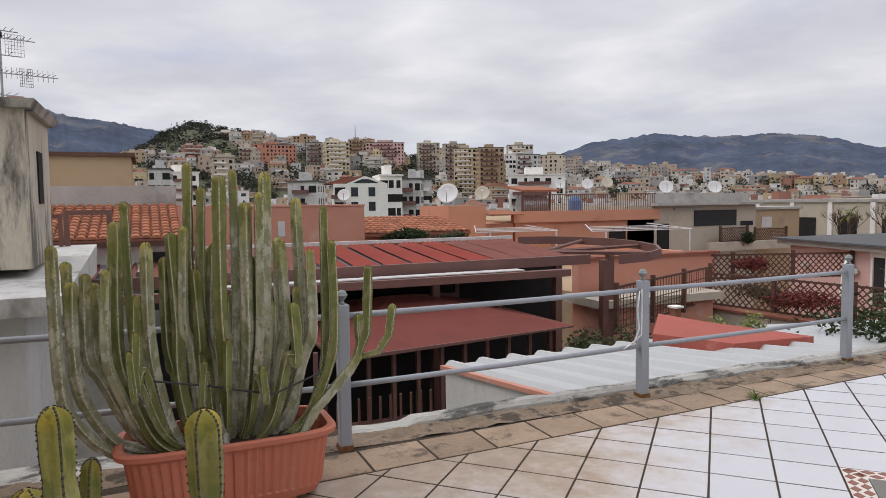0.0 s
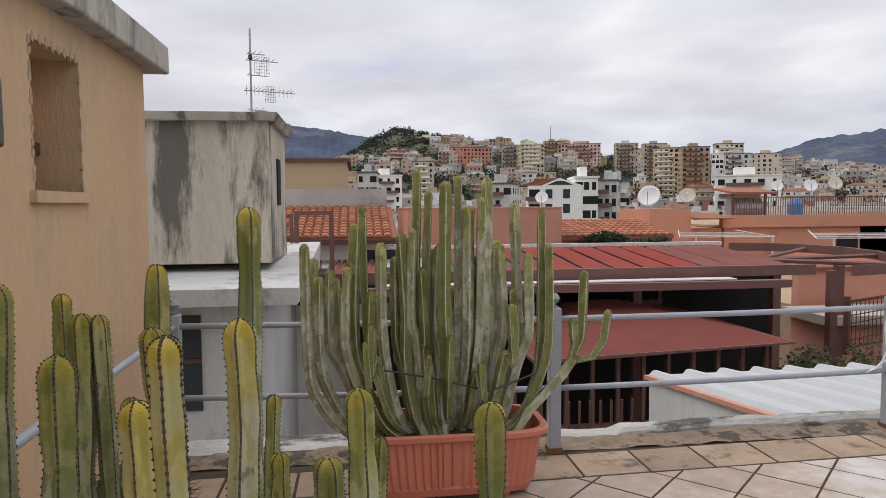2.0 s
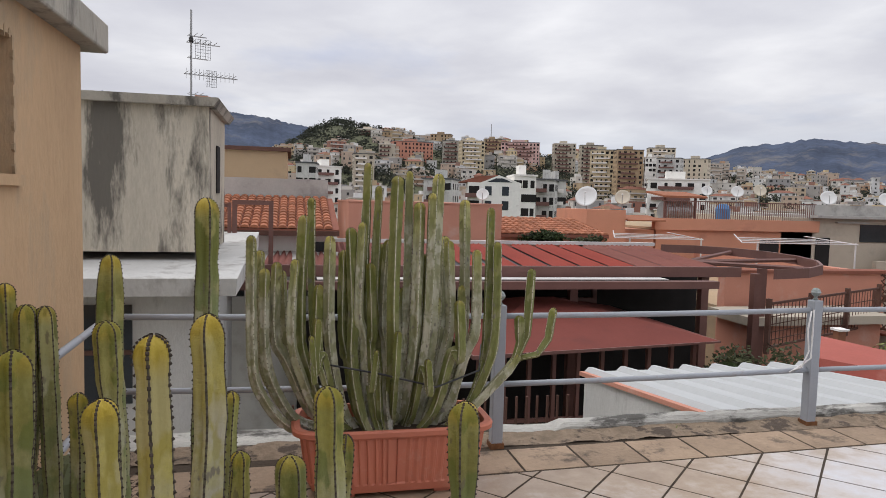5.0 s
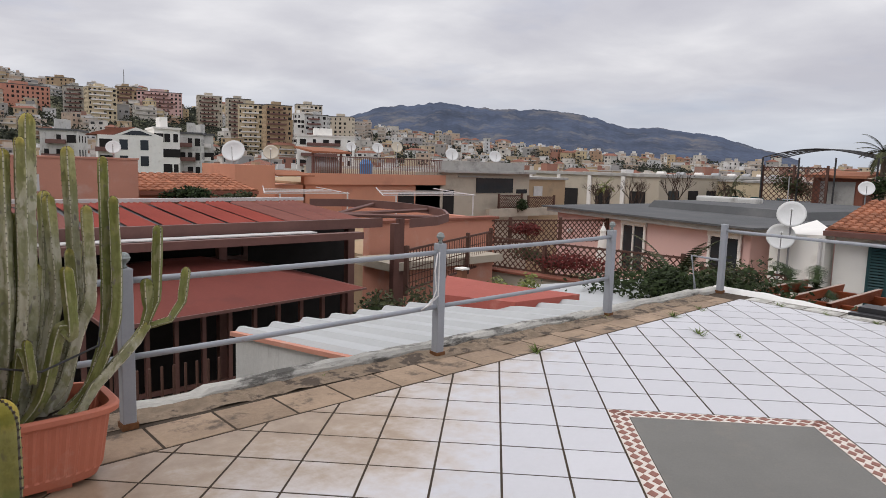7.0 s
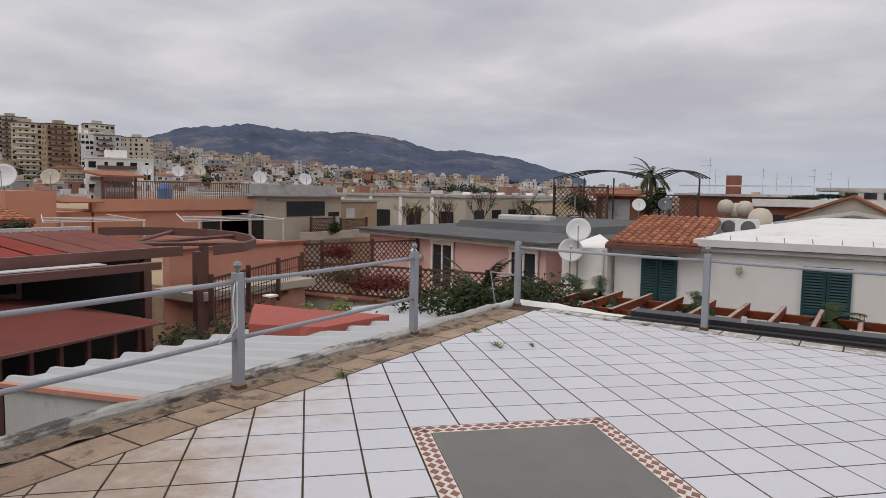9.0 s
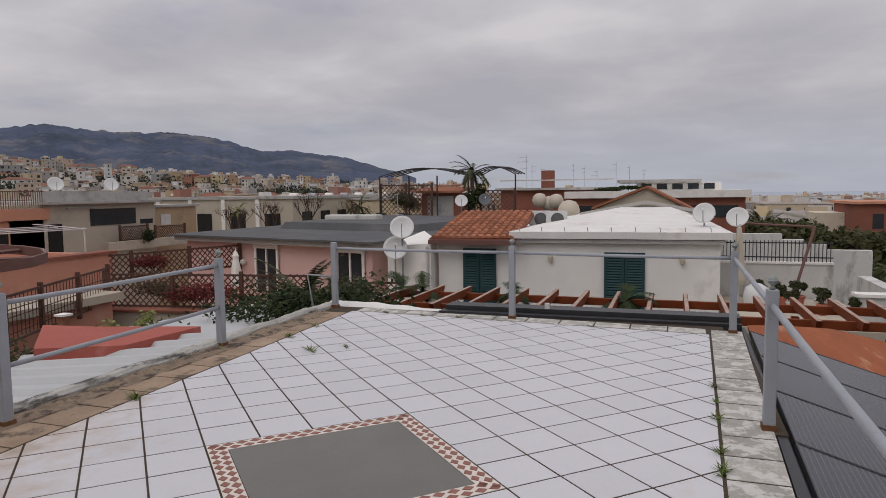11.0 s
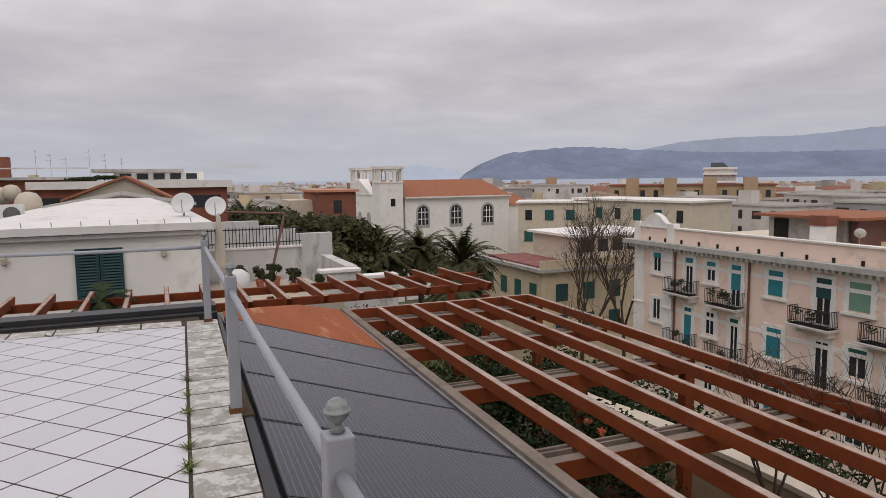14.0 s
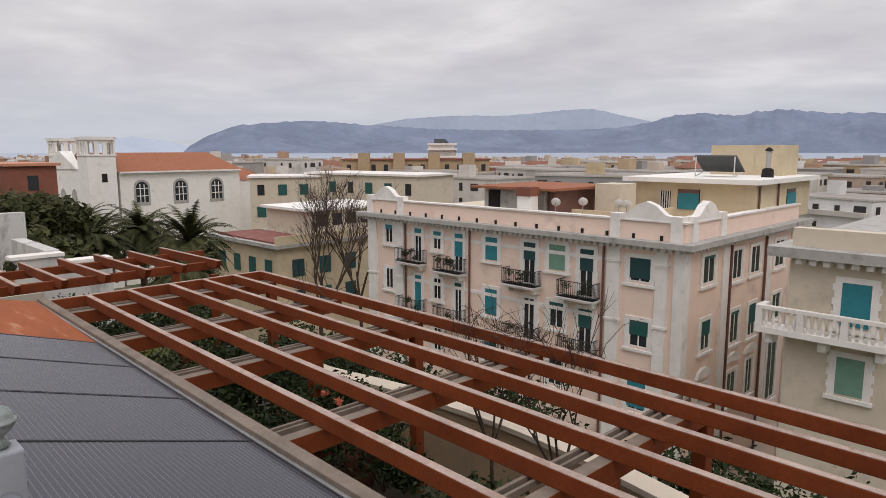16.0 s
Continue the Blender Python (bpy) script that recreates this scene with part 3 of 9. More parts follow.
# the hillside quarter: tiers of blocks climbing the slope
placed = []
for ring_i in range(46):
    r = 190 + ring_i * 14.0 + rng.uniform(-4, 4)
    az = 15.0 + rng.uniform(0, 3)
    while az < 104:
        w, d = rng.choice((rng.uniform(5, 9), rng.uniform(6, 11), rng.uniform(9, 17))), rng.uniform(7, 11)
        step = math.degrees((w + rng.choice((1.0, 2.0, 4.0, 9.0, 18.0 if r > 420 else 5.0))) / r)
        rr = r + rng.uniform(-8, 8)
        x, y = rr * math.cos(radians(az)), rr * math.sin(radians(az))
        gz = ground_z(x, y)
        crest_az = lerp_table(HILL, az)
        wooded = (83.5 < az < 89.2 and r > 560) or (az > 84 and r > 700) or noise.noise(Vector((x * 0.011, y * 0.011, 4))) > 0.18
        if r < 800 and not (wooded and r > 420) and rng.random() < 0.82:
            tall = rng.choice((4, 5, 6, 7, 8, 9, 11)) if r > 330 else rng.uniform(14, 21)
            if r > 600 and rng.random() < 0.10:
                tall = rng.uniform(12, 17)
            top = gz + tall
            top = min(top, 1.5 + math.tan(radians(lerp_table(SKYLINE, az) - 0.05)) * rr)
            if r < 330:
                top = min(top, 1.5 + math.tan(radians(1.35 if az > 45 else 0.8)) * r)
            town_house(hill_pile, rng, x, y, rng.choice((az - 90, az - 90, 27, 0)) + rng.uniform(-14, 14), w, d, gz - 6, top, rng.random() < 0.15, rng.random() < 0.45)
        az += step
tagged(hill_pile.finish("hillside_town", TOWN), "dense hillside of cream, ochre and white apartment blocks", "town", "", "stuff")

# the flat town towards the sea
for ring_i in range(34):
    r = 150 + ring_i * 18.0
    az = -120 + rng.uniform(0, 4)
    while az < 30:
        w, d = rng.uniform(12, 26), rng.uniform(10, 16)
        step = math.degrees((w + rng.uniform(1, 6)) / r)
        rr = r + rng.uniform(-6, 6)
        x, y = rr * math.cos(radians(az)), rr * math.sin(radians(az))
        top = rng.choice((-7, -6, -5, -4.5, -4, -3.5, -3)) - r * 0.004 + (rng.uniform(1, 3) if rng.random() < 0.1 else 0)
        if az > 8:
            top += 3.2
        elif az < -30 and r > 190:
            top = min(top, 1.5 - math.tan(radians(rng.uniform(0.85, 1.5))) * r)
        elif r > 190:
            top = min(top, 1.5 - math.tan(radians(rng.uniform(0.25, 1.0))) * r)
        if not (-34 < az < -12 and r < 175) and r < 760 and not (-60 < az < -30 and r < 120):
            town_house(plain_pile, rng, x, y, rng.choice((0, 0, 0, 12, -18)) + rng.uniform(-3, 3), w, d, STREET, top, rng.random() < 0.07, rng.random() < 0.4)
        az += step
tagged(plain_pile.finish("harbour_town", TOWN), "low flat-roofed town quarter reaching to the sea", "town", "", "stuff")


def leaf_cloud(bm, cx, cy, cz, rx, ry, rz, n, size, rng, flat=0.6):
    """Clumps of small leaves with gaps, thicker towards the outside."""
    for _ in range(n):
        while True:
            p = Vector((rng.uniform(-1, 1), rng.uniform(-1, 1), rng.uniform(-1, 1)))
            if 0.25 < p.length < 1:
                break
        k = 0.75 + 0.5 * noise.noise(Vector((cx + p.x * 2.2, cy + p.y * 2.2, cz + p.z * 2.2)))
        c = Vector((cx + p.x * rx * k, cy + p.y * ry * k, cz + p.z * rz * k))
        u = Vector((rng.uniform(-1, 1), rng.uniform(-1, 1), rng.uniform(-0.6, 0.6))).normalized()
        v = u.orthogonal().normalized()
        v = (v + u.cross(v) * rng.uniform(-1, 1)).normalized()
        s = size * rng.uniform(0.6, 1.4)
        q = [c - u * s, c + v * s * 0.45, c + u * s, c - v * s * 0.45]
        bm.faces.new([bm.verts.new(t) for t in q])


# woods on the hill
rng = random.Random(5)
bm = bmesh.new()
for _ in range(4200):
    az, r = rng.uniform(18, 104), rng.uniform(330, 830)
    x, y = r * math.cos(radians(az)), r * math.sin(radians(az))
    wooded = (82.5 < az < 90 and r > 540) or (az > 84 and r > 680) or noise.noise(Vector((x * 0.011, y * 0.011, 4))) > 0.12
    if not wooded and rng.random() < 0.45:
        continue
    s = rng.uniform(2.2, 5.5)
    leaf_cloud(bm, x, y, ground_z(x, y) + s * 0.5 + (0 if wooded else rng.uniform(0, 4)), s * 1.4, s * 1.4, s, 44, s * 0.26, rng)
tagged(part("hill_woods", bm, M["leaf_hill"]), "dark green pines and scrub covering the hill", "trees", "", "stuff")



# ---- the roof terrace ----
structure("building_base", B((-9, -0.95, STREET, 8.15, 4.16, -0.062)), M["white_old"], "plastered building mass below the terrace", "building")
structure("floor", B((-9, -0.90, -0.06, 8.1, 4.2, -0.0018), (1.0, -0.955, -0.06, 7.76, -0.901, -0.0018), (4.5, -1.06, -0.06, 7.76, -0.956, -0.0018)), M["grout"], "terrace floor with dark joints between diagonal white tiles", "floor")
floor_ob = bpy.data.objects["floor"]

TILE = 0.336
LAY = -45.8   # direction of the joints
MAT_C = Vector((3.277, 2.339))   # one corner of the inlaid field
DU, DV = Vector((math.cos(radians(LAY)), math.sin(radians(LAY)))), Vector((math.cos(radians(LAY - 90)), math.sin(radians(LAY - 90))))


def clip_poly(pts, nx, ny, lim):
    """The part of a polygon on the side nx x + ny y <= lim."""
    out = []
    for i in range(len(pts)):
        a, b = pts[i], pts[(i + 1) % len(pts)]
        da, db = nx * a[0] + ny * a[1] - lim, nx * b[0] + ny * b[1] - lim
        if da <= 0:
            out.append(a)
        if (da <= 0) != (db <= 0):
            k = da / (da - db)
            out.append((a[0] + (b[0] - a[0]) * k, a[1] + (b[1] - a[1]) * k))
    return out


# the tiled field widens slightly towards its far end
def parapet_y(x):
    return 3.465 + 0.030 * (x - 3.4)


def ledge_y(x):
    return -0.622 - 0.030 * (x - 3.6)


def end_x(y):
    return 7.50 + 0.078 * (y + 0.74)


EDGES = ((-1, 0, 3.2), (1, -0.078, end_x(0)), (-0.030, -1, -ledge_y(0)), (-0.030, 1, parapet_y(0)))
tile_bm = bmesh.new()
hexa(tile_bm, [(0.0045, 0.0045, -0.03), (TILE - 0.0045, 0.0045, -0.03), (TILE - 0.0045, TILE - 0.0045, -0.03), (0.0045, TILE - 0.0045, -0.03)],
     [(0.0062, 0.0062, 0), (TILE - 0.0062, 0.0062, 0), (TILE - 0.0062, TILE - 0.0062, 0), (0.0062, TILE - 0.0062, 0)])
tile_mesh = mesh_of("tile", tile_bm, M["tile"])
tile_variants = {"tile": tile_mesh}
rng = random.Random(3)


FLOOR_TILES, rest = [], bmesh.new()
cut_i = 0
for i in range(-30, 30):
    for j in range(-30, 34):
        if 0 <= i < 4 and 0 <= j < 4:
            continue
        o = MAT_C + DU * TILE * i + DV * TILE * j
        c = o + (DU + DV) * TILE / 2
        if not (-3.5 < c.x < 8.3 and -1.1 < c.y < 4.0):
            continue
        g = 0.006
        quad = [o + DU * g + DV * g, o + DU * (TILE - g) + DV * g, o + DU * (TILE - g) + DV * (TILE - g), o + DU * g + DV * (TILE - g)]
        pts = [tuple(p) for p in quad]
        for edge in EDGES:
            if len(pts) >= 3:
                pts = clip_poly(pts, *edge)
        if len(pts) < 3:
            continue
        whole = len(pts) == 4 and all((Vector(a) - b).length < 1e-6 for a, b in zip(pts, quad))
        kind = "tile"
        dz = rng.uniform(-0.0006, 0.0006)
        FLOOR_TILES.append((c.x, whole, kind, o.copy(), pts, dz))


def lay_tiles():
    """The tiles, those of the open floor one by one."""
    FLOOR_TILES.sort(key=lambda q: -q[0])
    loose = {k: bmesh.new() for k in tile_variants}
    count = 0
    for cx, whole, kind, o, pts, dz in FLOOR_TILES:
        if whole and count < 300:
            ob = new("tile", tile_variants[kind])
            ob.matrix_world = pose(o.x, o.y, dz, 0, 0, LAY - 90)
            # local x runs along DV, local y along DU
            ob.parent = floor_ob
            count += 1
        else:
            area = [Vector(p) for p in pts]
            ctr = sum(area, Vector((0, 0))) / len(area)
            low = [(*p, -0.03) for p in pts][::-1]
            high = [(*(ctr + (Vector(p) - ctr) * 0.99), dz) for p in pts][::-1]
            hexa(loose[kind], low, high)
    for k, b in loose.items():
        tagged(part("cut_tiles", b, M[k], floor_ob), "", "", "", "stuff")


# inlaid field with its mosaic frame
field = thing("floor_inlay", "dark grey cement square framed by red and cream mosaic", "floor inlay", MAT_C.x, MAT_C.y, 0, LAY)
F = 4 * TILE
part("cement_field", B((0.125, -F + 0.125, -0.005, F - 0.125, -0.125, 0.0)), M["mat_slate"], field)
for nm, bx in (("mosaic_strip", (0.006, -0.12, F - 0.006, -0.006)), ("mosaic_strip", (0.006, -F + 0.006, F - 0.006, -F + 0.12)), ("mosaic_strip", (0.006, -F + 0.12, 0.12, -0.12)), ("mosaic_strip", (F - 0.12, -F + 0.12, F - 0.006, -0.12))):
    strip = part(nm, B((bx[0], bx[1], -0.004, bx[2], bx[3], 0.001)), M["cream"], field)
dm = bmesh.new()
s = 0.027
hexa(dm, [(-s * 1.35, 0, 0), (0, -s, 0), (s * 1.35, 0, 0), (0, s, 0)], [(-s * 1.3, 0, 0.003), (0, -s * 0.95, 0.003), (s * 1.3, 0, 0.003), (0, s * 0.95, 0.003)])
red_mesh = mesh_of("mosaic_piece", dm, M["brick_mosaic"])
for k in range(16):
    p = 0.05 + k * (F - 0.1) / 15
    for off in (0.036, 0.09):
        q = p + (0.035 if off > 0.05 else 0)
        for x, y, yaw in ((q, -off, 0), (q, -F + off, 0), (off, -q, 90), (F - off, -q, 90)):
            if q > F - 0.03:
                continue
            ob = new("mosaic_piece", red_mesh)
            ob.parent = field
            ob.matrix_local = pose(x, y, 0.001, 0, 0, yaw)

# border slabs: old brown row under the parapet, grey rows on the other sides
rng = random.Random(8)


def slab_row(name, x0, x1, y0, y1, step, along_x, material, zt=0.001, skew=0.0):
    p = x0 if along_x else y0
    end = x1 if along_x else y1
    while p < end - 0.05:
        q = min(end, p + step)
        g = 0.005
        a = (p + g, y0 + g, q - g, y1 - g) if along_x else (x0 + g, p + g, x1 - g, q - g)
        bm = bmesh.new()
        t = zt + rng.uniform(-0.001, 0.001)
        hexa(bm, [(a[0], a[1], -0.03), (a[2], a[1], -0.03), (a[2], a[3], -0.03), (a[0], a[3], -0.03)],
             [(a[0] + 0.004, a[1] + 0.004, t), (a[2] - 0.004, a[1] + 0.004, t + rng.uniform(-0.001, 0.001)), (a[2] - 0.004, a[3] - 0.004, t), (a[0] + 0.004, a[3] - 0.004, t)])
        for v in bm.verts:
            if along_x:
                v.co.y += skew * v.co.x
            else:
                v.co.x += skew * v.co.y
        part(name, bm, material, floor_ob)
        p = q


slab_row("border_tile", -1.5, 7.7, parapet_y(0) + 0.01, parapet_y(0) + 0.36, 0.40, True, M["slab_brown"], 0.001, 0.030)
slab_row("ledge_slab", -3.2, 7.75, ledge_y(0) - 0.34, ledge_y(0) - 0.012, 0.345, True, M["slab"], 0.001, -0.030)
slab_row("end_slab", end_x(0) + 0.012, end_x(0) + 0.30, -0.72, 3.55, 0.40, False, M["slab"], 0.001, 0.078)

# rough cement strip at the foot of the kerb
bm = bmesh.new()
strip = []
for i in range(93):
    x = -1.6 + i * 0.1
    strip.append([bm.verts.new((x, 3.795 + k * 0.075, 0.004 + 0.016 * noise.noise(Vector((x * 6, k * 1.9, 2))) + 0.010 * noise.noise(Vector((x * 17, k * 3.1, 4))) + (0.006 * k))) for k in range(4)])
for a, b in zip(strip, strip[1:]):
    for k in range(3):
        bm.faces.new((a[k], b[k], b[k + 1], a[k + 1]))
structure("pavement", bm, M["cement_dark"], "rough broken cement at the foot of the kerb", "cement strip")

# broken cement kerb along the parapet side
bm = bmesh.new()
rng = random.Random(21)
secs = []
for i in range(73):
    x = 0.9 + i * 0.1
    hgt = 0.062 + 0.022 * noise.noise(Vector((x * 1.7, 2, 0))) + 0.014 * noise.noise(Vector((x * 7, 5, 0))) - (0.035 if x < 1.35 else 0)
    y0 = 3.995 + 0.05 * noise.noise(Vector((x * 2.1, 0, 5)))
    pts = [(x, y0 - 0.02, -0.05), (x, y0 + 0.015 * noise.noise(Vector((x * 13, 1, 8))), hgt * 0.6), (x, y0 + 0.035, hgt), (x, y0 + 0.10, hgt + 0.02 * noise.noise(Vector((x * 9, 3, 1)))), (x, y0 + 0.14, hgt * 0.85), (x, y0 + 0.155, -0.35)]
    secs.append([bm.verts.new(p) for p in pts])
for a, b in zip(secs, secs[1:]):
    for k in range(5):
        bm.faces.new((a[k], b[k], b[k + 1], a[k + 1]))
bm.faces.new(secs[0])
bm.faces.new(secs[-1][::-1])
structure("kerb", bm, M["cement"], "broken grey cement kerb along the terrace edge", "kerb")
structure("kerb", B((-2.2, 4.0, -0.06, 0.75, 4.28, 0.02)), M["cement"], "low cracked cement edge", "kerb")


# railings
def post(x, y, h=0.90, ball=True, size=0.036, lean=0):
    g = thing("railing_post", "grey painted square steel post with ball finial", "railing post", x, y, 0, lean, "posts of the terrace railing")
    part("shaft", B((-size, -size, 0, size, size, h)), M["rail"], g, bevel=0.006)
    part("foot", B((-size - 0.008, -size - 0.008, 0, size + 0.008, size + 0.008, 0.035)), M["rust"], g, "rusty foot")
    if ball:
        part("finial", lathe(bmesh.new(), [(0.012, h), (0.020, h + 0.006), (0.011, h + 0.016), (0.010, h + 0.024), (0.018, h + 0.031), (0.028, h + 0.043), (0.030, h + 0.052), (0.0335, h + 0.053), (0.0345, h + 0.056), (0.0335, h + 0.059), (0.030, h + 0.060), (0.029, h + 0.068), (0.022, h + 0.080), (0.010, h + 0.087), (0.002, h + 0.088)], 20), M["finial"], g, smooth=True)
    return g


POSTS = [(-1.42, 3.92), (0.84, 3.80), (3.20, 3.89), (5.63, 3.98), (8.03, 3.95), (7.87, 1.47), (7.66, -0.98), (4.59, -0.955), (1.675, -0.93), (-1.3, -0.92)]
for i, (px_, py_) in enumerate(POSTS):
    post(px_, py_, 0.90 if i not in (4, 5, 6) else 0.88, i not in (4,))


def sweep(bm, pts, r, n=12):
    """One continuous tube along a bent line."""
    pts = [Vector(p) for p in pts]
    rings = []
    for i, p in enumerate(pts):
        w = (pts[min(i + 1, len(pts) - 1)] - pts[max(i - 1, 0)]).normalized()
        u = w.cross(Vector((0, 0, 1)))
        u = u.normalized() if u.length > 1e-3 else Vector((1, 0, 0))
        v = w.cross(u)
        rings.append([bm.verts.new(p + (u * math.cos(2 * math.pi * k / n) + v * math.sin(2 * math.pi * k / n)) * r) for k in range(n)])
    for a, b in zip(rings, rings[1:]):
        for k in range(n):
            bm.faces.new((a[k], a[(k + 1) % n], b[(k + 1) % n], b[k]))
    bm.faces.new(rings[0][::-1])
    bm.faces.new(rings[-1])
    return bm


def rail(a, b, z, label="grey painted tubular handrail", r=0.0185):
    bm = bmesh.new()
    pa, pb = Vector((*a, z if isinstance(z, (int, float)) else z[0])), Vector((*b, z if isinstance(z, (int, float)) else z[1]))
    n = 6
    pts = [pa.lerp(pb, k / n) + Vector((0, 0, -0.006 * math.sin(math.pi * k / n))) for k in range(n + 1)]
    sweep(bm, pts, r, 12)
    return tagged(part("handrail", bm, M["rail"], smooth=True), label, "handrail", "rails of the terrace railing")


for i in (0, 1, 2):
    rail(POSTS[i], POSTS[i + 1], 0.83)
    rail(POSTS[i], POSTS[i + 1], 0.40)
for i in (4, 5):
    rail(POSTS[i], POSTS[i + 1], 0.80)
for i in (6, 7, 8):
    rail(POSTS[i], POSTS[i + 1], 0.80, r=0.020)
rail(POSTS[0], (-1.36, 1.6), 0.83)
rail(POSTS[0], (-1.36, 1.6), 0.40)
# bent stub of pipe beside the corner post
bm = bmesh.new()
sweep(bm, [(8.0, 3.97, 0.42), (8.06, 4.38, 0.43), (7.9, 4.22, 0.02)], 0.018, 8)
tagged(part("bent_rail", bm, M["rail"], smooth=True), "bent grey railing stub at the corner post", "handrail")

# black flashing and cables along the far edge and the ledge
structure("trim", B((7.98, -1.1, -0.10, 8.10, 2.45, 0.03), (8.12, -1.1, -0.10, 8.4, 2.4, 0.085)), M["black"], "black flashing and gutter at the terrace end", "flashing")
bm = bmesh.new()
fl0 = ledge_y(0) - 0.345
hexa(bm, [(-3.2, fl0 + 0.02, -0.16), (-3.2, fl0 - 0.10, -0.16), (8.05, fl0 - 0.34, -0.16), (8.05, fl0 - 0.22, -0.16)], [(-3.2, fl0 + 0.096, -0.012), (-3.2, fl0 - 0.02, -0.012), (8.05, fl0 - 0.27, -0.012), (8.05, fl0 - 0.242, -0.012)])
structure("trim", bm, M["black"], "black flashing under the solar panels", "flashing")

# loose white membrane over the corner and a small white box on the flashing
bm = bmesh.new()
hump = []
for i in range(26):
    k = i / 25
    y = 4.15 - 1.75 * k
    x0 = end_x(y) + 0.31 - 0.03 * math.sin(k * 9)
    top = 0.075 * (1 - smooth01((k - 0.30) / 0.6)) * (0.75 + 0.35 * noise.noise(Vector((k * 7, 1, 2)))) + 0.012
    hump.append([bm.verts.new((x0 + dx * (1 + 0.2 * noise.noise(Vector((k * 5, dx * 8, 0)))), y, -0.02 + top * f)) for dx, f in ((0, 0.2), (0.05, 0.75), (0.11, 1.0), (0.19, 0.85), (0.27, 0.5), (0.33, -0.6))])
for a, b in zip(hump, hump[1:]):
    for k in range(5):
        bm.faces.new((a[k], a[k + 1], b[k + 1], b[k]))
tagged(part("roof_membrane", bm, M["white_roof"], smooth=True), "crumpled white roofing membrane over the terrace corner", "membrane")
jb = thing("junction_box", "small white electrical box on the black flashing", "junction box", 8.13, 1.09, 0.085)
part("case", B((-0.02, -0.03, 0, 0.02, 0.03, 0.075)), M["white_metal"], jb, bevel=0.006)

# ---- solar panels, sloping away from the ledge ----
SKEW = -1.45   # the panels and the pergola stand slightly askew to the ledge
SL0, SL1 = Vector((0, -0.975, -0.03)), Vector((0, -2.86, -0.62))
panel_mat = mat("solar_cells", (0.035, 0.038, 0.052), 0.25, 0.12, 1.5, 0.0, 20)
t_ = panel_mat.node_tree
t_.nodes["Principled BSDF"].inputs["Specular IOR Level"].default_value = 0.25
wv = t_.nodes.new("ShaderNodeTexWave")
wv.bands_direction = "Y"
wv.inputs["Scale"].default_value = 8
rp = t_.nodes.new("ShaderNodeValToRGB")
ramp_stops(rp, [(0.0, (0.036, 0.038, 0.050)), (0.88, (0.040, 0.042, 0.054)), (0.97, (0.095, 0.095, 0.105))])
cq = t_.nodes.new("ShaderNodeTexCoord")
t_.links.new(cq.outputs["Object"], wv.inputs[0])
t_.links.new(wv.outputs[0], rp.inputs[0])
t_.links.new(rp.outputs[0], t_.nodes["Principled BSDF"].inputs["Base Color"])
slope = math.degrees(math.atan2(SL0.z - SL1.z, SL0.y - SL1.y))
length = (SL0 - SL1).length
turn = pose(0, 0, 0, 0, 0, SKEW)
PW, XF = 1.165, 8.00
array = thing("solar_array", "row of dark blue-grey solar panels with fine silver lines", "solar panels")
array.matrix_world = turn
sheet_mesh = mesh_of("glass_sheet", B((0.012, -length + 0.012, -0.01, PW - 0.022, -0.012, 0.002)), panel_mat)
bar_meshes = [mesh_of("frame_bar", B(bx), M["black"]) for bx in ((0, -length, -0.035, PW - 0.01, -length + 0.012, 0.006), (0, -0.012, -0.035, PW - 0.01, 0, 0.006), (0, -length + 0.012, -0.035, 0.011, -0.012, 0.006), (PW - 0.021, -length + 0.012, -0.035, PW - 0.01, -0.012, 0.006))]
for k in range(1, 10):
    panel = part("solar_panel", sheet_mesh, None, array)
    panel.matrix_local = pose(XF - PW * k, SL0.y, SL0.z, slope, 0, 0)
    for bar in bar_meshes:
        part("frame_bar", bar, None, panel)
# copper sheet past the last panel
bm = bmesh.new()
cop = [(XF, SL1.y, SL1.z), (10.72, SL1.y - 0.02, SL1.z + 0.02), (10.5, -2.2, -0.42), (9.2, -1.45, -0.17), (8.3, SL0.y, SL0.z + 0.01), (XF, SL0.y, SL0.z)]
hexa(bm, [(x, y, z - 0.03) for x, y, z in cop], [(x, y, z - 0.004) for x, y, z in cop])
cs = tagged(part("copper_sheet", bm, M["copper"]), "weathered orange copper sheet beside the solar panels", "roof sheet")
cs.matrix_world = turn
gb = tagged(part("gutter_beam", B((-3.5, -3.01, -0.74, 10.74, -2.90, -0.575)), M["wood_grey"], bevel=0.008), "weathered grey timber gutter along the panels", "beam")
gb.matrix_world = turn
gl = tagged(part("gutter_lip", B((-3.5, -2.899, -0.70, 10.7, -2.87, -0.615)), M["galv"]), "thin metal gutter lip along the panels", "gutter")
gl.matrix_world = turn

# ---- pergola over the lower terrace ----
LOW = -3.1
perg = thing("pergola", "red-brown stained timber pergola with open rafters", "pergola", 0, 0, LOW, SKEW)
rng = random.Random(31)
RZ = -0.608 - LOW
for y in (-3.54, -4.11, -4.74, -5.29, -5.82, -6.33):
    part("rafter", B((-3.5, y - 0.038, RZ - 0.135, 10.68, y + 0.038, RZ - 0.004)), M["wood"], perg, bevel=0.008)
    # weathered rafter top; light from the sky is painted into its pale colour
    part("weathered_top", B((-3.5, y - 0.035, RZ - 0.0045, 10.68, y + 0.035, RZ)), M["wood_pale"], perg, "sun-bleached top face, coloured paler still for sky light")
part("header", B((10.69, -6.37, RZ - 0.19, 10.77, -3.02, RZ - 0.01)), M["wood"], perg, bevel=0.006)
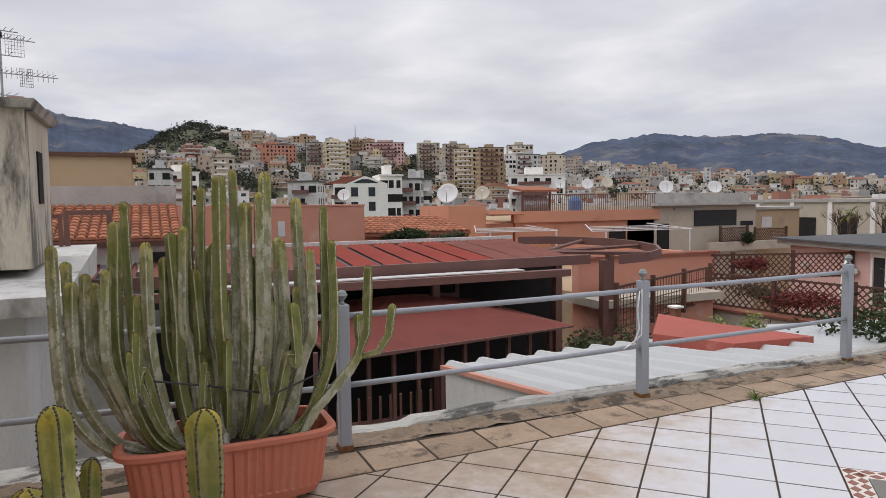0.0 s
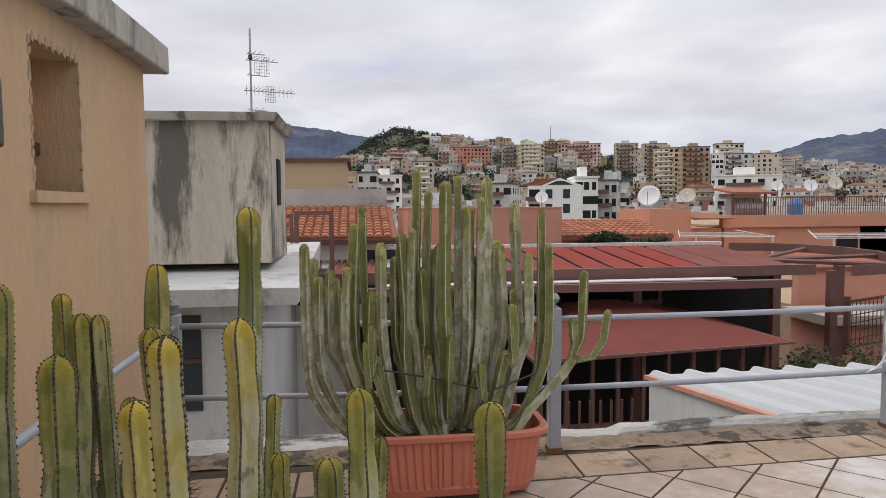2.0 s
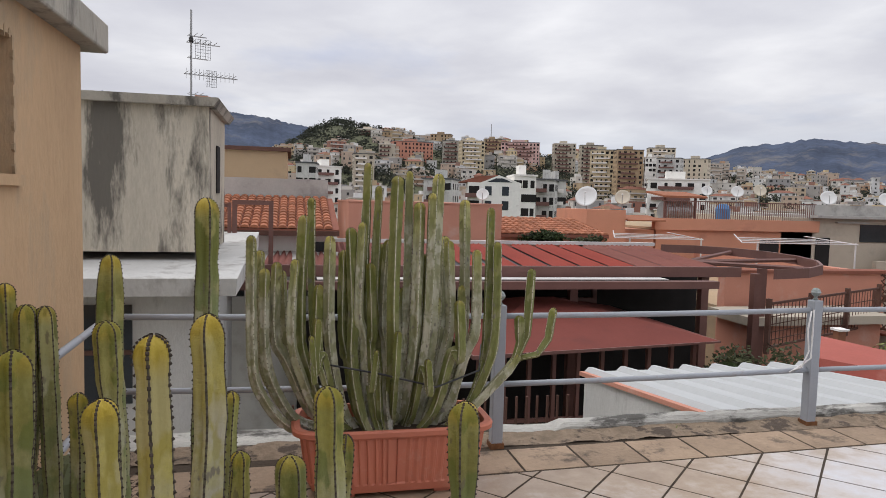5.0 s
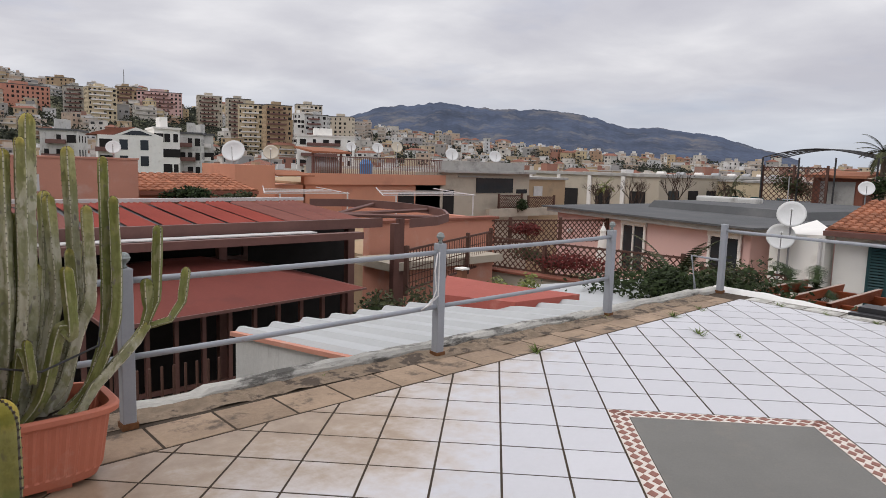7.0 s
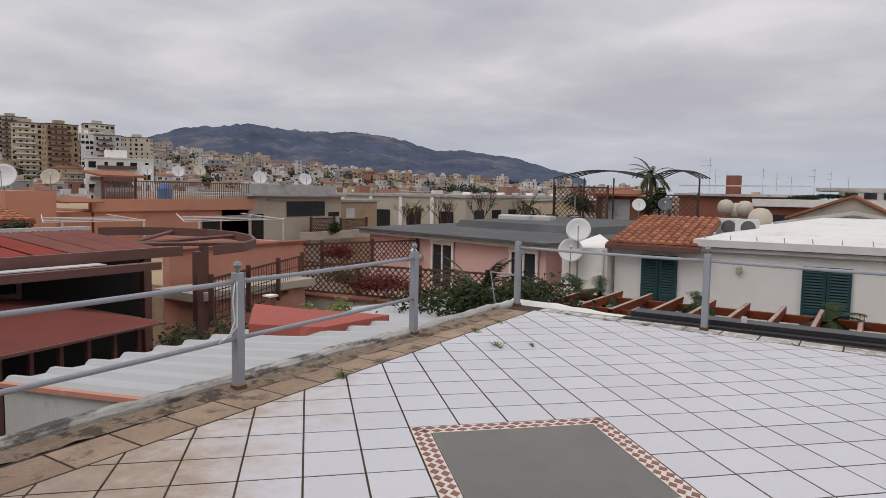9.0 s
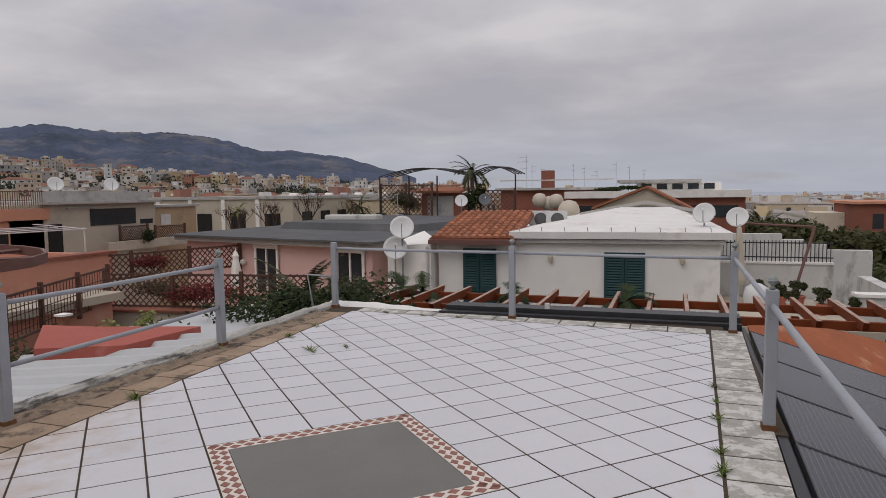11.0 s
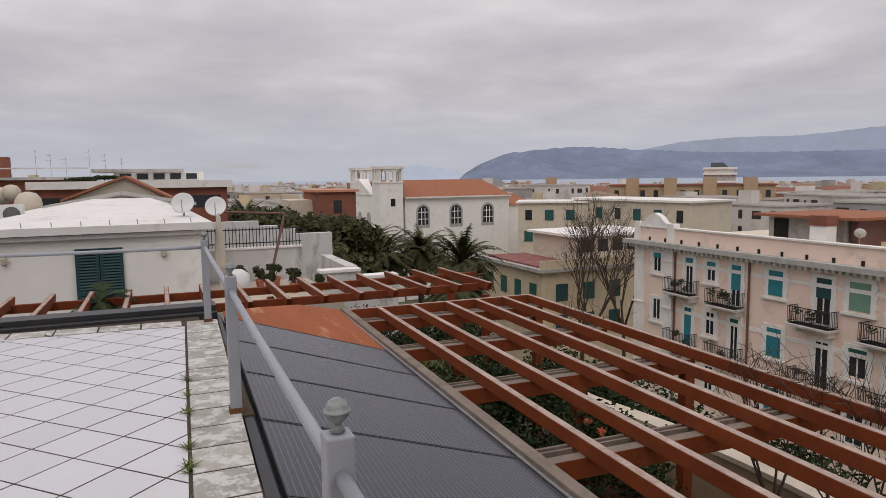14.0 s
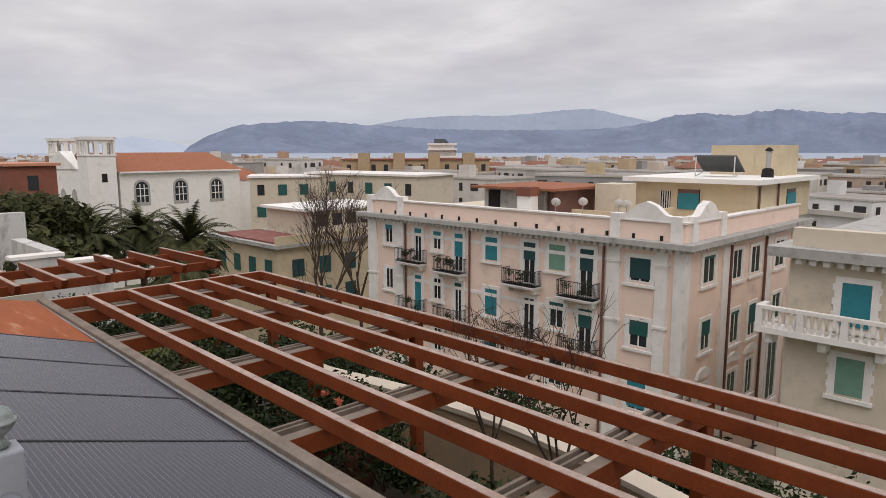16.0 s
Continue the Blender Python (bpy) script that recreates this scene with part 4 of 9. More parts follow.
part("weathered_top", B((10.70, -6.36, RZ - 0.009, 10.76, -3.02, RZ - 0.005)), M["wood_pale"], perg, "sun-bleached top face, coloured paler still for sky light")
for x in (10.30, 8.40, 6.58, 4.62, 2.70, 0.75, -1.2, -3.1):
    part("purlin", B((x - 0.06, -6.35, RZ - 0.305, x + 0.06, -3.02, RZ - 0.138)), M["wood"], perg)
    part("weathered_top", B((x - 0.055, -6.34, RZ - 0.1385, x + 0.055, -3.02, RZ - 0.1355)), M["wood_grey"], perg, "weathered grey-brown top face")
    part("blind_rail", B((x + 0.15, -6.32, RZ - 0.185, x + 0.175, -3.02, RZ - 0.138)), M["wood_grey"], perg, "grey timber batten")
    part("blind_rail", B((x + 0.225, -6.32, RZ - 0.185, x + 0.255, -3.02, RZ - 0.138)), M["wood_grey"], perg, "grey timber batten")
for x in (10.30, 6.58, 2.70, -1.2):
    for y in (-6.28, -4.74):
        part("post", B((x - 0.07, y - 0.07, 0, x + 0.07, y + 0.07, RZ - 0.305)), M["wood"], perg, bevel=0.01)

# pergola in front of the white house
perg2 = thing("pergola", "red-brown timber pergola with short slanted rafters before the white house", "pergola", 0, 0, LOW)
for x, z in ((11.3, -0.46), (12.9, -0.50)):
    part("beam", B((x - 0.04, -6.2 - (x - 11.3) * 0.3, z - 0.14 - LOW, x + 0.04, 5.2, z - LOW)), M["wood"], perg2, bevel=0.006)
for k in range(19):
    y = 4.8 - k * 0.6
    bm = bmesh.new()
    hexa(bm, [(10.95, y - 0.04, -0.54 - LOW), (13.2, y - 0.04, -0.56 - LOW), (13.2, y + 0.04, -0.56 - LOW), (10.95, y + 0.04, -0.54 - LOW)],
         [(10.85, y - 0.04, -0.40 - LOW), (13.3, y - 0.04, -0.42 - LOW), (13.3, y + 0.04, -0.42 - LOW), (10.85, y + 0.04, -0.40 - LOW)])
    part("rafter", bm, M["wood"], perg2)
    # same bleached top strip, with sky light put into the colour
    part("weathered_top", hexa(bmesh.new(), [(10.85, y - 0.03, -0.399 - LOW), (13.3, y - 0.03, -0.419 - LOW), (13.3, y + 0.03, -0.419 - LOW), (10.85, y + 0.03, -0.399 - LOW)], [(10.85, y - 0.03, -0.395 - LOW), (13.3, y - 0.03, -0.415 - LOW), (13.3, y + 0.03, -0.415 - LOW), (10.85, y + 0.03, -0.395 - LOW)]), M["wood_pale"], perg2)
for y in (-6.1, -2.4, 1.2, 4.9):
    for x in (11.3, 12.9):
        part("post", B((x - 0.06, y - 0.06, 0, x + 0.06, y + 0.06, -0.70 - LOW)), M["wood"], perg2)

# lower terrace, its parapet and the base under it
structure("floor_lower", B((-4, -7.4, STREET, 17.9, -1.09, LOW), (8.3, -1.08, STREET, 17.9, 8.0, LOW)), M["low_floor"], "plain brown tiled floor of the lower terrace", "floor")
def parapet_line(x):
    return -6.80 - 0.45 * math.sin(math.pi * min(1.0, max(0.0, (x - 2.4) / 6.6)))


for lo, hi, half, material, nm, lab in ((LOW, LOW + 0.96, 0.11, "tan", "parapet", "tan plastered curved parapet of the lower terrace"), (LOW + 0.961, LOW + 1.03, 0.15, "cream_wall", "trim", "pale rounded coping of the curved parapet")):
    bm = bmesh.new()
    secs = []
    for k in range(91):
        x = -4 + k * 0.15
        y = parapet_line(x)
        secs.append([bm.verts.new(p) for p in ((x, y - half, lo), (x, y + half, lo), (x, y + half, hi), (x, y - half, hi))])
    for p, q in zip(secs, secs[1:]):
        for i in range(4):
            bm.faces.new((p[i], q[i], q[(i + 1) % 4], p[(i + 1) % 4]))
    bm.faces.new(secs[0])
    bm.faces.new(secs[-1][::-1])
    structure(nm, bm, M[material], lab, "parapet")



# ---- neighbouring buildings ----
def simple_block(name, label, x0, y0, x1, y1, z1, wall, roof=None, z0=STREET, cap=0.25, over=0.12, yaw=0, category="building"):
    """Walls and a flat roof slab; yaw turns it about its own corner."""
    g = thing(name, label, category, x0, y0, 0, yaw)
    w, d = x1 - x0, y1 - y0
    part("wall", B((0, 0, z0, w, d, z1)), wall, g)
    part("roof", B((-over, -over, z1, w + over, d + over, z1 + cap)), roof or M["roof_grey"], g)
    return g


# stair house beside the terrace, with a deep window niche and a loudspeaker box
oh = thing("stair_house", "ochre plastered stair house with a concrete eave", "building", -1.67, 4.35, 0)
NY0, NY1, NZ0, NZ1 = -1.52, -1.02, 1.60, 2.23
for wb_ in ((-4.0, -5.2, -0.5, 0, NY0, 2.40), (-4.0, NY1, -0.5, 0, 0, 2.40), (-4.0, NY0, -0.5, 0, NY1, NZ0), (-4.0, NY0, NZ1, 0, NY1, 2.40), (-4.0, NY0, NZ0, -0.22, NY1, NZ1)):
    part("wall", B(wb_), M["ochre"], oh)
part("niche_frame", B((-0.215, NY0, NZ0, -0.19, NY0 + 0.06, NZ1), (-0.215, NY0 + 0.06, NZ0 + 0.18, -0.19, NY1, NZ0 + 0.24)), M["dark_wood"], oh, "rotten dark window frame")
part("sill", B((-0.2, NY0 - 0.05, NZ0 - 0.05, 0.03, NY1 + 0.05, NZ0)), M["ochre"], oh)
rng = random.Random(71)
for k in range(26):
    # crumbled edges down the jambs and along the head
    if k < 18:
        yy, zz = (NY0 - 0.005 if k % 3 else NY1 + 0.005), NZ0 + (k + 0.5) / 18 * (NZ1 - NZ0)
    else:
        yy, zz = NY0 + (k - 17.5) / 8 * (NY1 - NY0), NZ1 + 0.005
    q = [(0.003, yy + rng.uniform(0.006, 0.02) * math.cos(a), zz + rng.uniform(0.015, 0.035) * math.sin(a)) for a in (0.2, 1.3, 2.4, 3.4, 4.5, 5.5)]
    part("broken_plaster", hexa(bmesh.new(), [(-0.01, b, c) for _, b, c in q], q), M["tan"], oh)
part("eave", B((-4.0, -5.4, 2.40, 0.11, 0.20, 2.58)), M["concrete"], oh, "weathered concrete eave slab", bevel=0.015)
sp1 = thing("loudspeaker", "black curved outdoor loudspeaker box on the wall", "loudspeaker", -1.66, 2.02, 1.845)
bm = bmesh.new()
ring = [(0.0, -0.36), (0.10, -0.36), (0.17, -0.26), (0.20, -0.10), (0.20, 0.10), (0.17, 0.20), (0.10, 0.27), (0.0, 0.27)]
hexa(bm, [(x, y, -0.12) for x, y in ring], [(x, y, 0.11) for x, y in ring])
part("cabinet", bm, M["black"], sp1, bevel=0.012)
for y in (-0.075, 0.075):
    for z in (-0.085, 0.08):
        part("screw", tube(bmesh.new(), (0.20, y, z), (0.206, y, z), 0.012, 8), M["dark"], sp1)

tb = thing("tank_house", "weathered grey concrete roof cabin with black streaks", "building", -2.0, 9.6, 0)
part("wall", B((-2.4, -0.8, 0.8, 0.55, 1.2, 2.62)), M["streaked"], tb)
part("roof", hexa(bmesh.new(), [(-2.5, -0.92, 2.62), (0.62, -0.92, 2.62), (0.62, 1.3, 2.62), (-2.5, 1.3, 2.62)], [(-2.5, -0.97, 2.72), (0.68, -0.97, 2.72), (0.68, 1.35, 2.72), (-2.5, 1.35, 2.72)]), M["concrete"], tb)
part("side_slit", B((0.55, 0.0, 1.55, 0.57, 0.35, 2.2)), M["dark"], tb)
wb = thing("white_annex", "white plastered annex with a stained roof edge", "building", -2.0, 9.0, 0)
part("wall", B((-4.0, -0.9, STREET, 0.55, 3.2, 0.45)), M["white_old"], wb)
part("roof", hexa(bmesh.new(), [(-4.2, -1.45, 0.42), (0.98, -1.45, 0.42), (0.98, 3.4, 0.42), (-4.2, 3.4, 0.42)], [(-4.2, -1.5, 0.62), (1.0, -1.5, 0.62), (1.0, 3.4, 0.88), (-4.2, 3.4, 0.88)]), M["white_old"], wb, "white roof slab with grey stained edge")
part("window", B((-1.6, -0.93, -0.9, -0.2, -0.9, 0.25)), M["glass"], wb)
part("window_bar", B((-0.95, -0.95, -0.9, -0.88, -0.93, 0.25)), M["dark_wood"], wb)
part("window_bar", B((-1.6, -0.96, -0.32, -0.2, -0.93, -0.27)), M["dark_wood"], wb)


def antenna(x, y, z, h, bars, label="thin television aerial on a mast", yaw=20):
    g = thing("aerial", label, "aerial", x, y, z, yaw, "aerials on the roofs")
    part("mast", tube(bmesh.new(), (0, 0, 0), (0, 0, h), 0.014, 6), M["galv"], g)
    for k, (zz, l, n) in enumerate(bars):
        bm = bmesh.new()
        tube(bm, (-0.15 * l, 0, h * zz), (l, 0, h * zz), 0.008, 4)
        for i in range(n):
            xx = -0.1 * l + i * 1.1 * l / n
            tube(bm, (xx, -0.13, h * zz + 0.02), (xx, 0.13, h * zz + 0.02), 0.004, 3)
            if n > 6:
                tube(bm, (xx, 0, h * zz - 0.06), (xx, 0, h * zz + 0.08), 0.004, 3)
        part("antenna_boom", bm, M["galv"], g)
    return g


aer = antenna(-1.77, 9.6, 2.72, 1.27, ((0.12, 0.22, 3), (0.33, 0.62, 12), (0.50, 0.22, 2), (0.66, 0.38, 6), (0.73, 0.2, 3)))
part("cap", lathe(bmesh.new(), [(0.018, 0.84), (0.03, 0.86), (0.03, 0.90), (0.012, 0.93)], 8), M["iron"], aer)
bm = bmesh.new()
for k in range(7):
    for z0, z1, x0, x1 in ((0.64, 0.90, 0.06, 0.26), (0.28, 0.50, 0.20, 0.34)):
        x = x0 + k * (x1 - x0) / 6
        tube(bm, (x, 0.02, z0), (x, 0.02, z1), 0.0025, 3)
        tube(bm, (x0, 0.02, z0 + k * (z1 - z0) / 6), (x1, 0.02, z0 + k * (z1 - z0) / 6), 0.0025, 3)
tagged(part("reflector_grid", bm, M["iron"], aer), "", "", "", "stuff")
part("clamp", B((0.05, -0.01, 0.12, 0.26, 0.01, 0.145)), M["orange"], aer, "orange plastic boom end")
tb2 = simple_block("roof_cabin", "small tan plastered roof cabin with a dark edge", -4.5, 22, -0.6, 26, 2.95, M["tan"], M["dark_wood"], cap=0.12)

# white shed, red roof and pavilion below the railing
shed = thing("shed", "white lean-to shed under a corrugated sheet", "shed", 3.1, 4.35, 0)
part("wall", hexa(bmesh.new(), [(0, 0, -6), (4.3, 0, -6), (4.3, 3.05, -6), (0, 3.05, -6)], [(0, 0, -0.20), (4.3, 0, -0.20), (4.3, 3.05, -0.55), (0, 3.05, -0.55)]), M["white_old"], shed)
bm = bmesh.new()
cols = []
for i in range(81):
    x = -0.02 + i * 4.34 / 80
    ph0 = (i % 8) / 8
    z = 0.055 if 0.2 < ph0 < 0.45 else 0.0
    cols.append([bm.verts.new((x, y, -0.18 + (y + 0.05) * -0.112 + z)) for y in (-0.08, 1.0, 2.0, 3.15)])
for a, b in zip(cols, cols[1:]):
    for k in range(3):
        bm.faces.new((a[k], b[k], b[k + 1], a[k + 1]))
o = part("corrugated_roof", bm, M["corrug"], shed)
o.modifiers.new("sheet", "SOLIDIFY").thickness = 0.008
part("coping", hexa(bmesh.new(), [(-0.05, -0.05, -0.21), (0.02, -0.05, -0.21), (0.02, 3.1, -0.57), (-0.05, 3.1, -0.57)], [(-0.05, -0.05, -0.165), (0.02, -0.05, -0.165), (0.02, 3.1, -0.52), (-0.05, 3.1, -0.52)]), M["salmon"], shed, "faded red painted coping")

rb = thing("red_roof", "red coated roof slope of a low annex", "roof", 6.2, 6.0, 0)
bm = bmesh.new()
hexa(bm, [(-0.26, 0.93, -2), (0.04, -0.17, -2), (1.24, -0.31, -2), (1.04, 1.28, -2), (0.96, 2.2, -2)], [(-0.26, 0.93, -0.29), (0.04, -0.17, -0.245), (1.24, -0.31, -0.24), (1.04, 1.28, -0.29), (0.96, 2.2, -0.30)])
part("roof", bm, M["red_wall"], rb)
wr = thing("white_roof", "white coated flat roof beside the red one", "roof", 7.4, 4.4, 0)
part("roof", hexa(bmesh.new(), [(0.3, 0.2, -2), (3.2, 0.2, -2), (3.2, 2.4, -2), (0.4, 3.2, -2)], [(0.3, 0.2, -0.40), (3.2, 0.2, -0.42), (3.2, 2.4, -0.46), (0.4, 3.2, -0.46)]), M["corrug"], wr)
part("grey_upstand", B((-0.9, 1.0, -2, 0.2, 1.25, -0.38)), M["cornice"], wr)
cp = thing("chimney_pot", "small clay chimney with a white cap", "chimney", 7.6, 8.3, -0.45)
part("chimney_shaft", B((-0.06, -0.06, 0, 0.06, 0.06, 0.2)), M["clay"], cp)
part("cap", B((-0.09, -0.09, 0.2, 0.09, 0.09, 0.23)), M["white_wall"], cp)

av = thing("awning_pavilion", "dark red sheet pavilion roof over a dark veranda", "pavilion", 2.2, 9.6, 0)
bm = bmesh.new()
hexa(bm, [(0, -0.3, -0.80), (4.4, 0.1, -0.72), (4.3, 4.0, -0.74), (0, 4.0, -0.74)], [(0, -0.3, -0.74), (4.4, 0.1, -0.69), (4.3, 4.0, -0.70), (0, 4.0, -0.70)])
part("eave", bm, M["brown_metal"], av)
bm = bmesh.new()
hexa(bm, [(0.02, -0.27, -0.74), (4.38, 0.12, -0.69), (4.28, 3.98, -0.70), (0.02, 3.98, -0.70)], [(1.7, 2.3, -0.30), (2.4, 2.3, -0.30), (2.4, 2.6, -0.29), (1.7, 2.6, -0.29)])
part("roof", bm, M["roof_brown"], av)
# back wall coloured near-black to stand in for the veranda's shade
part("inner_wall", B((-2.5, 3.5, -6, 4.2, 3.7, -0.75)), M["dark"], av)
part("floor", B((-3.0, -1.8, -4.2, 4.6, 3.5, -4.1)), M["low_floor"], av)
for k in range(12):
    x = -0.6 + k * 0.42
    part("post", B((x, 0.30, -4, x + 0.06, 0.38, -0.76)), M["brown_metal"], av)
part("crossbar", B((-0.6, 0.31, -2.0, 4.2, 0.37, -1.94)), M["brown_metal"], av)
for k in range(26):
    x = -2.6 + k * 0.14
    part("fence_bar", B((x, -1.7, -3.2, x + 0.025, -1.67, -0.95)), M["dark_wood"], av)

sr = thing("striped_roof", "long red and faded rose sheet roof with brown steel edge", "roof", -3.0, 12.0, 0)
sheet_me = {}
for key in ("stripe_red", "stripe_rose"):
    bm = bmesh.new()
    for i in range(4):
        x0, x1, xm = i * 0.122, (i + 1) * 0.122, (i + 0.5) * 0.122
        a = [bm.verts.new(p) for p in ((x0, 0, 0.26), (x0 + 0.1, 3.4, 0.49))]
        b = [bm.verts.new(p) for p in ((xm, 0, 0.31), (xm + 0.1, 3.4, 0.54))]
        c = [bm.verts.new(p) for p in ((x1, 0, 0.26), (x1 + 0.1, 3.4, 0.49))]
        bm.faces.new((a[0], b[0], b[1], a[1]))
        bm.faces.new((b[0], c[0], c[1], b[1]))
    sheet_me[key] = mesh_of("sheet", bm, M[key])
for k in range(18):
    x = 0.2 + k * 0.62
    o = part("sheet", sheet_me["stripe_red" if 5.2 < x < 9.4 else "stripe_rose"], None, sr)
    o.location = (x, 0, 0)
part("deck", hexa(bmesh.new(), [(0, -0.05, 0.16), (11.4, -0.05, 0.16), (11.6, 3.5, 0.38), (0, 3.5, 0.38)], [(0, -0.05, 0.24), (11.4, -0.05, 0.24), (11.6, 3.5, 0.46), (0, 3.5, 0.46)]), M["black"], sr)
part("edge_beam", B((-0.2, -0.16, 0.14, 11.5, -0.06, 0.34)), M["brown_metal"], sr)
part("gutter", B((-0.2, -0.75, -0.02, 10.6, -0.55, 0.12)), M["brown_metal"], sr)
part("gutter_lip", B((3.0, -0.60, 0.13, 9.6, -0.30, 0.15)), M["white_metal"], sr)
part("gutter_lip", B((-0.2, -0.54, 0.0, 10.6, -0.20, 0.06)), M["black"], sr)
part("ridge_strip", B((-0.2, 3.42, 0.52, 11.6, 3.56, 0.60)), M["white_metal"], sr)
ring = []
for k in range(9):
    a = math.pi * (k / 8 - 0.5)
    ring.append((11.4 + 2.4 * math.cos(a) * 0.95 + 0.5, 1.4 + 2.1 * math.sin(a), 0.16 + 0.1 * (1 + math.sin(a))))
for a, b in zip(ring, ring[1:]):
    bm = bmesh.new()
    hexa(bm, [a, b, (b[0], b[1], b[2] + 0.2), (a[0], a[1], a[2] + 0.2)], [(a[0] - 0.08, a[1], a[2]), (b[0] - 0.08, b[1], b[2]), (b[0] - 0.08, b[1], b[2] + 0.2), (a[0] - 0.08, a[1], a[2] + 0.2)])
    part("curved_beam", bm, M["brown_metal"], sr)
for k in (2, 4, 6):
    part("spoke", tube(bmesh.new(), (11.3, 1.5, 0.3), (ring[k][0] - 0.1, ring[k][1], ring[k][2] + 0.1), 0.05, 6), M["brown_metal"], sr)
for x, y in ((10.75, 0.0), (12.2, 0.3), (8.0, 0.2), (13.2, 1.4)):
    part("post", B((x - 0.08, y - 0.08, -4, x + 0.08, y + 0.08, 0.16)), M["brown_metal"], sr)
# near-black wall paints the shade under the striped roof
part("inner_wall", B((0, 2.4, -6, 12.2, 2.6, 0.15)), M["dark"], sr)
part("inner_frame", B((6.0, 1.4, -2, 6.1, 1.5, 0.15), (9.0, 1.4, -2, 9.1, 1.5, 0.15), (6.1, 1.4, -0.6, 9.0, 1.5, -0.5)), M["brown_metal"], sr)


def lattice(name, label, a, b, z0, z1, step=0.13, w=0.022, diagonal=True):
    """A trellis panel between two posts: crossed slats in a frame."""
    a, b = Vector(a), Vector(b)
    L, H = (b - a).length, z1 - z0
    g = thing(name, label, "trellis", a.x, a.y, z0, math.degrees(math.atan2(b.y - a.y, b.x - a.x)), "trellis panels of the neighbouring terraces")
    for k, (bx) in enumerate(((0, -0.02, 0, L, 0.02, 0.05), (0, -0.02, H - 0.05, L, 0.02, H))):
        part("rail", B(bx), M["dark_wood"], g)
    n = max(1, round(L / 1.7))
    for k in range(n + 1):
        part("post", B((k * L / n - 0.045, -0.045, -0.1, k * L / n + 0.045, 0.045, H + 0.08)), M["dark_wood"], g)
    bm = bmesh.new()
    if diagonal:
        for s in (-1, 1):
            c = -H
            while c < L:
                x0, x1 = c, c + H
                p, q = (max(0, x0), max(0, -x0) if x0 < 0 else 0), (min(L, x1), H - max(0, x1 - L))
                if q[0] > p[0] + 0.02:
                    zz = (p[1], q[1]) if s > 0 else (H - p[1], H - q[1])
                    y = 0.006 * s
                    hexa(bm, [(p[0], y - 0.005, zz[0] - w), (q[0], y - 0.005, zz[1] - w), (q[0], y - 0.005, zz[1] + w), (p[0], y - 0.005, zz[0] + w)],
                         [(p[0], y + 0.005, zz[0] - w), (q[0], y + 0.005, zz[1] - w), (q[0], y + 0.005, zz[1] + w), (p[0], y + 0.005, zz[0] + w)])
                c += step * 1.4
    else:
        for i in range(int(L / step)):
            box(bm, i * step, -0.01, 0, i * step + w, 0.0, H)
        for i in range(int(H / step)):
            box(bm, 0, 0.001, i * step, L, 0.01, i * step + w)
    tagged(part("slats", bm, M["dark_wood"], g), kind="stuff")
    return g


lattice("trellis", "dark brown trellis fence along a terrace parapet", (9.0, 11.6), (14.0, 13.9), -1.3, -0.35, 0.16, 0.02, False)
lattice("trellis", "dark brown diagonal trellis fence with creepers", (14.0, 15.4), (19.4, 13.6), -0.9, -0.15)
lattice("trellis", "dark brown diagonal trellis fence with creepers", (14.2, 14.2), (15.2, 8.4), -1.45, -0.55)
lattice("trellis", "dark trellis panel before the rose house", (15.4, 8.0), (15.9, 6.2), -1.6, -0.75)
lattice("trellis", "brown trellis panel on a balcony", (24.2, 23.4), (25.9, 23.4), -0.5, 0.15, 0.1)
lattice("trellis", "brown trellis panel on a balcony", (26.4, 23.4), (28.5, 23.4), -0.65, 0.05, 0.1)
gw = thing("garden_wall", "beige terrace wall with a red tile coping", "wall", 0, 0, 0)
part("wall", hexa(bmesh.new(), [(13.7, 14.3, -6), (14.9, 7.6, -6), (15.2, 7.7, -6), (14.0, 14.4, -6)], [(13.7, 14.3, -1.5), (14.9, 7.6, -1.5), (15.2, 7.7, -1.5), (14.0, 14.4, -1.5)]), M["beige"], gw)
part("coping", hexa(bmesh.new(), [(13.62, 14.3, -1.5), (14.82, 7.6, -1.5), (15.25, 7.7, -1.5), (14.05, 14.4, -1.5)], [(13.62, 14.3, -1.44), (14.82, 7.6, -1.44), (15.25, 7.7, -1.44), (14.05, 14.4, -1.44)]), M["brick_red"], gw)

pt = thing("terrace_block", "salmon plastered terrace block with a red tile coping", "building", 10.4, 15.0, 0)
part("wall", B((0, 0, STREET, 4.9, 0.3, -0.12)), M["salmon"], pt)
part("side_wall", B((4.6, 0.31, STREET, 4.9, 8.5, -0.12)), M["salmon"], pt)
part("coping", B((-0.06, -0.08, -0.12, 5.0, 0.38, -0.04)), M["brick_red"], pt)
part("deck", B((0, 0.31, STREET, 4.59, 8.5, -1.0)), M["tan"], pt)
pl = thing("lower_terrace_edge", "pale roof edge below the salmon wall", "roof", 9.8, 13.2, 0)
part("slab", B((0, 0, -1.15, 4.0, 1.6, -0.95)), M["beige"], pl)
part("wall", B((0.2, 0.2, -6, 3.8, 1.5, -1.15)), M["salmon"], pl)

pw = simple_block("firewall_block", "salmon plastered blank wall with peeling paint", 1.2, 20, 5.95, 25, 1.42, M["salmon"], M["salmon"], cap=0.05, over=0.02)
part("grille", B((2.1, -0.03, 0.55, 2.3, 0.0, 1.0)), M["white_metal"], pw)


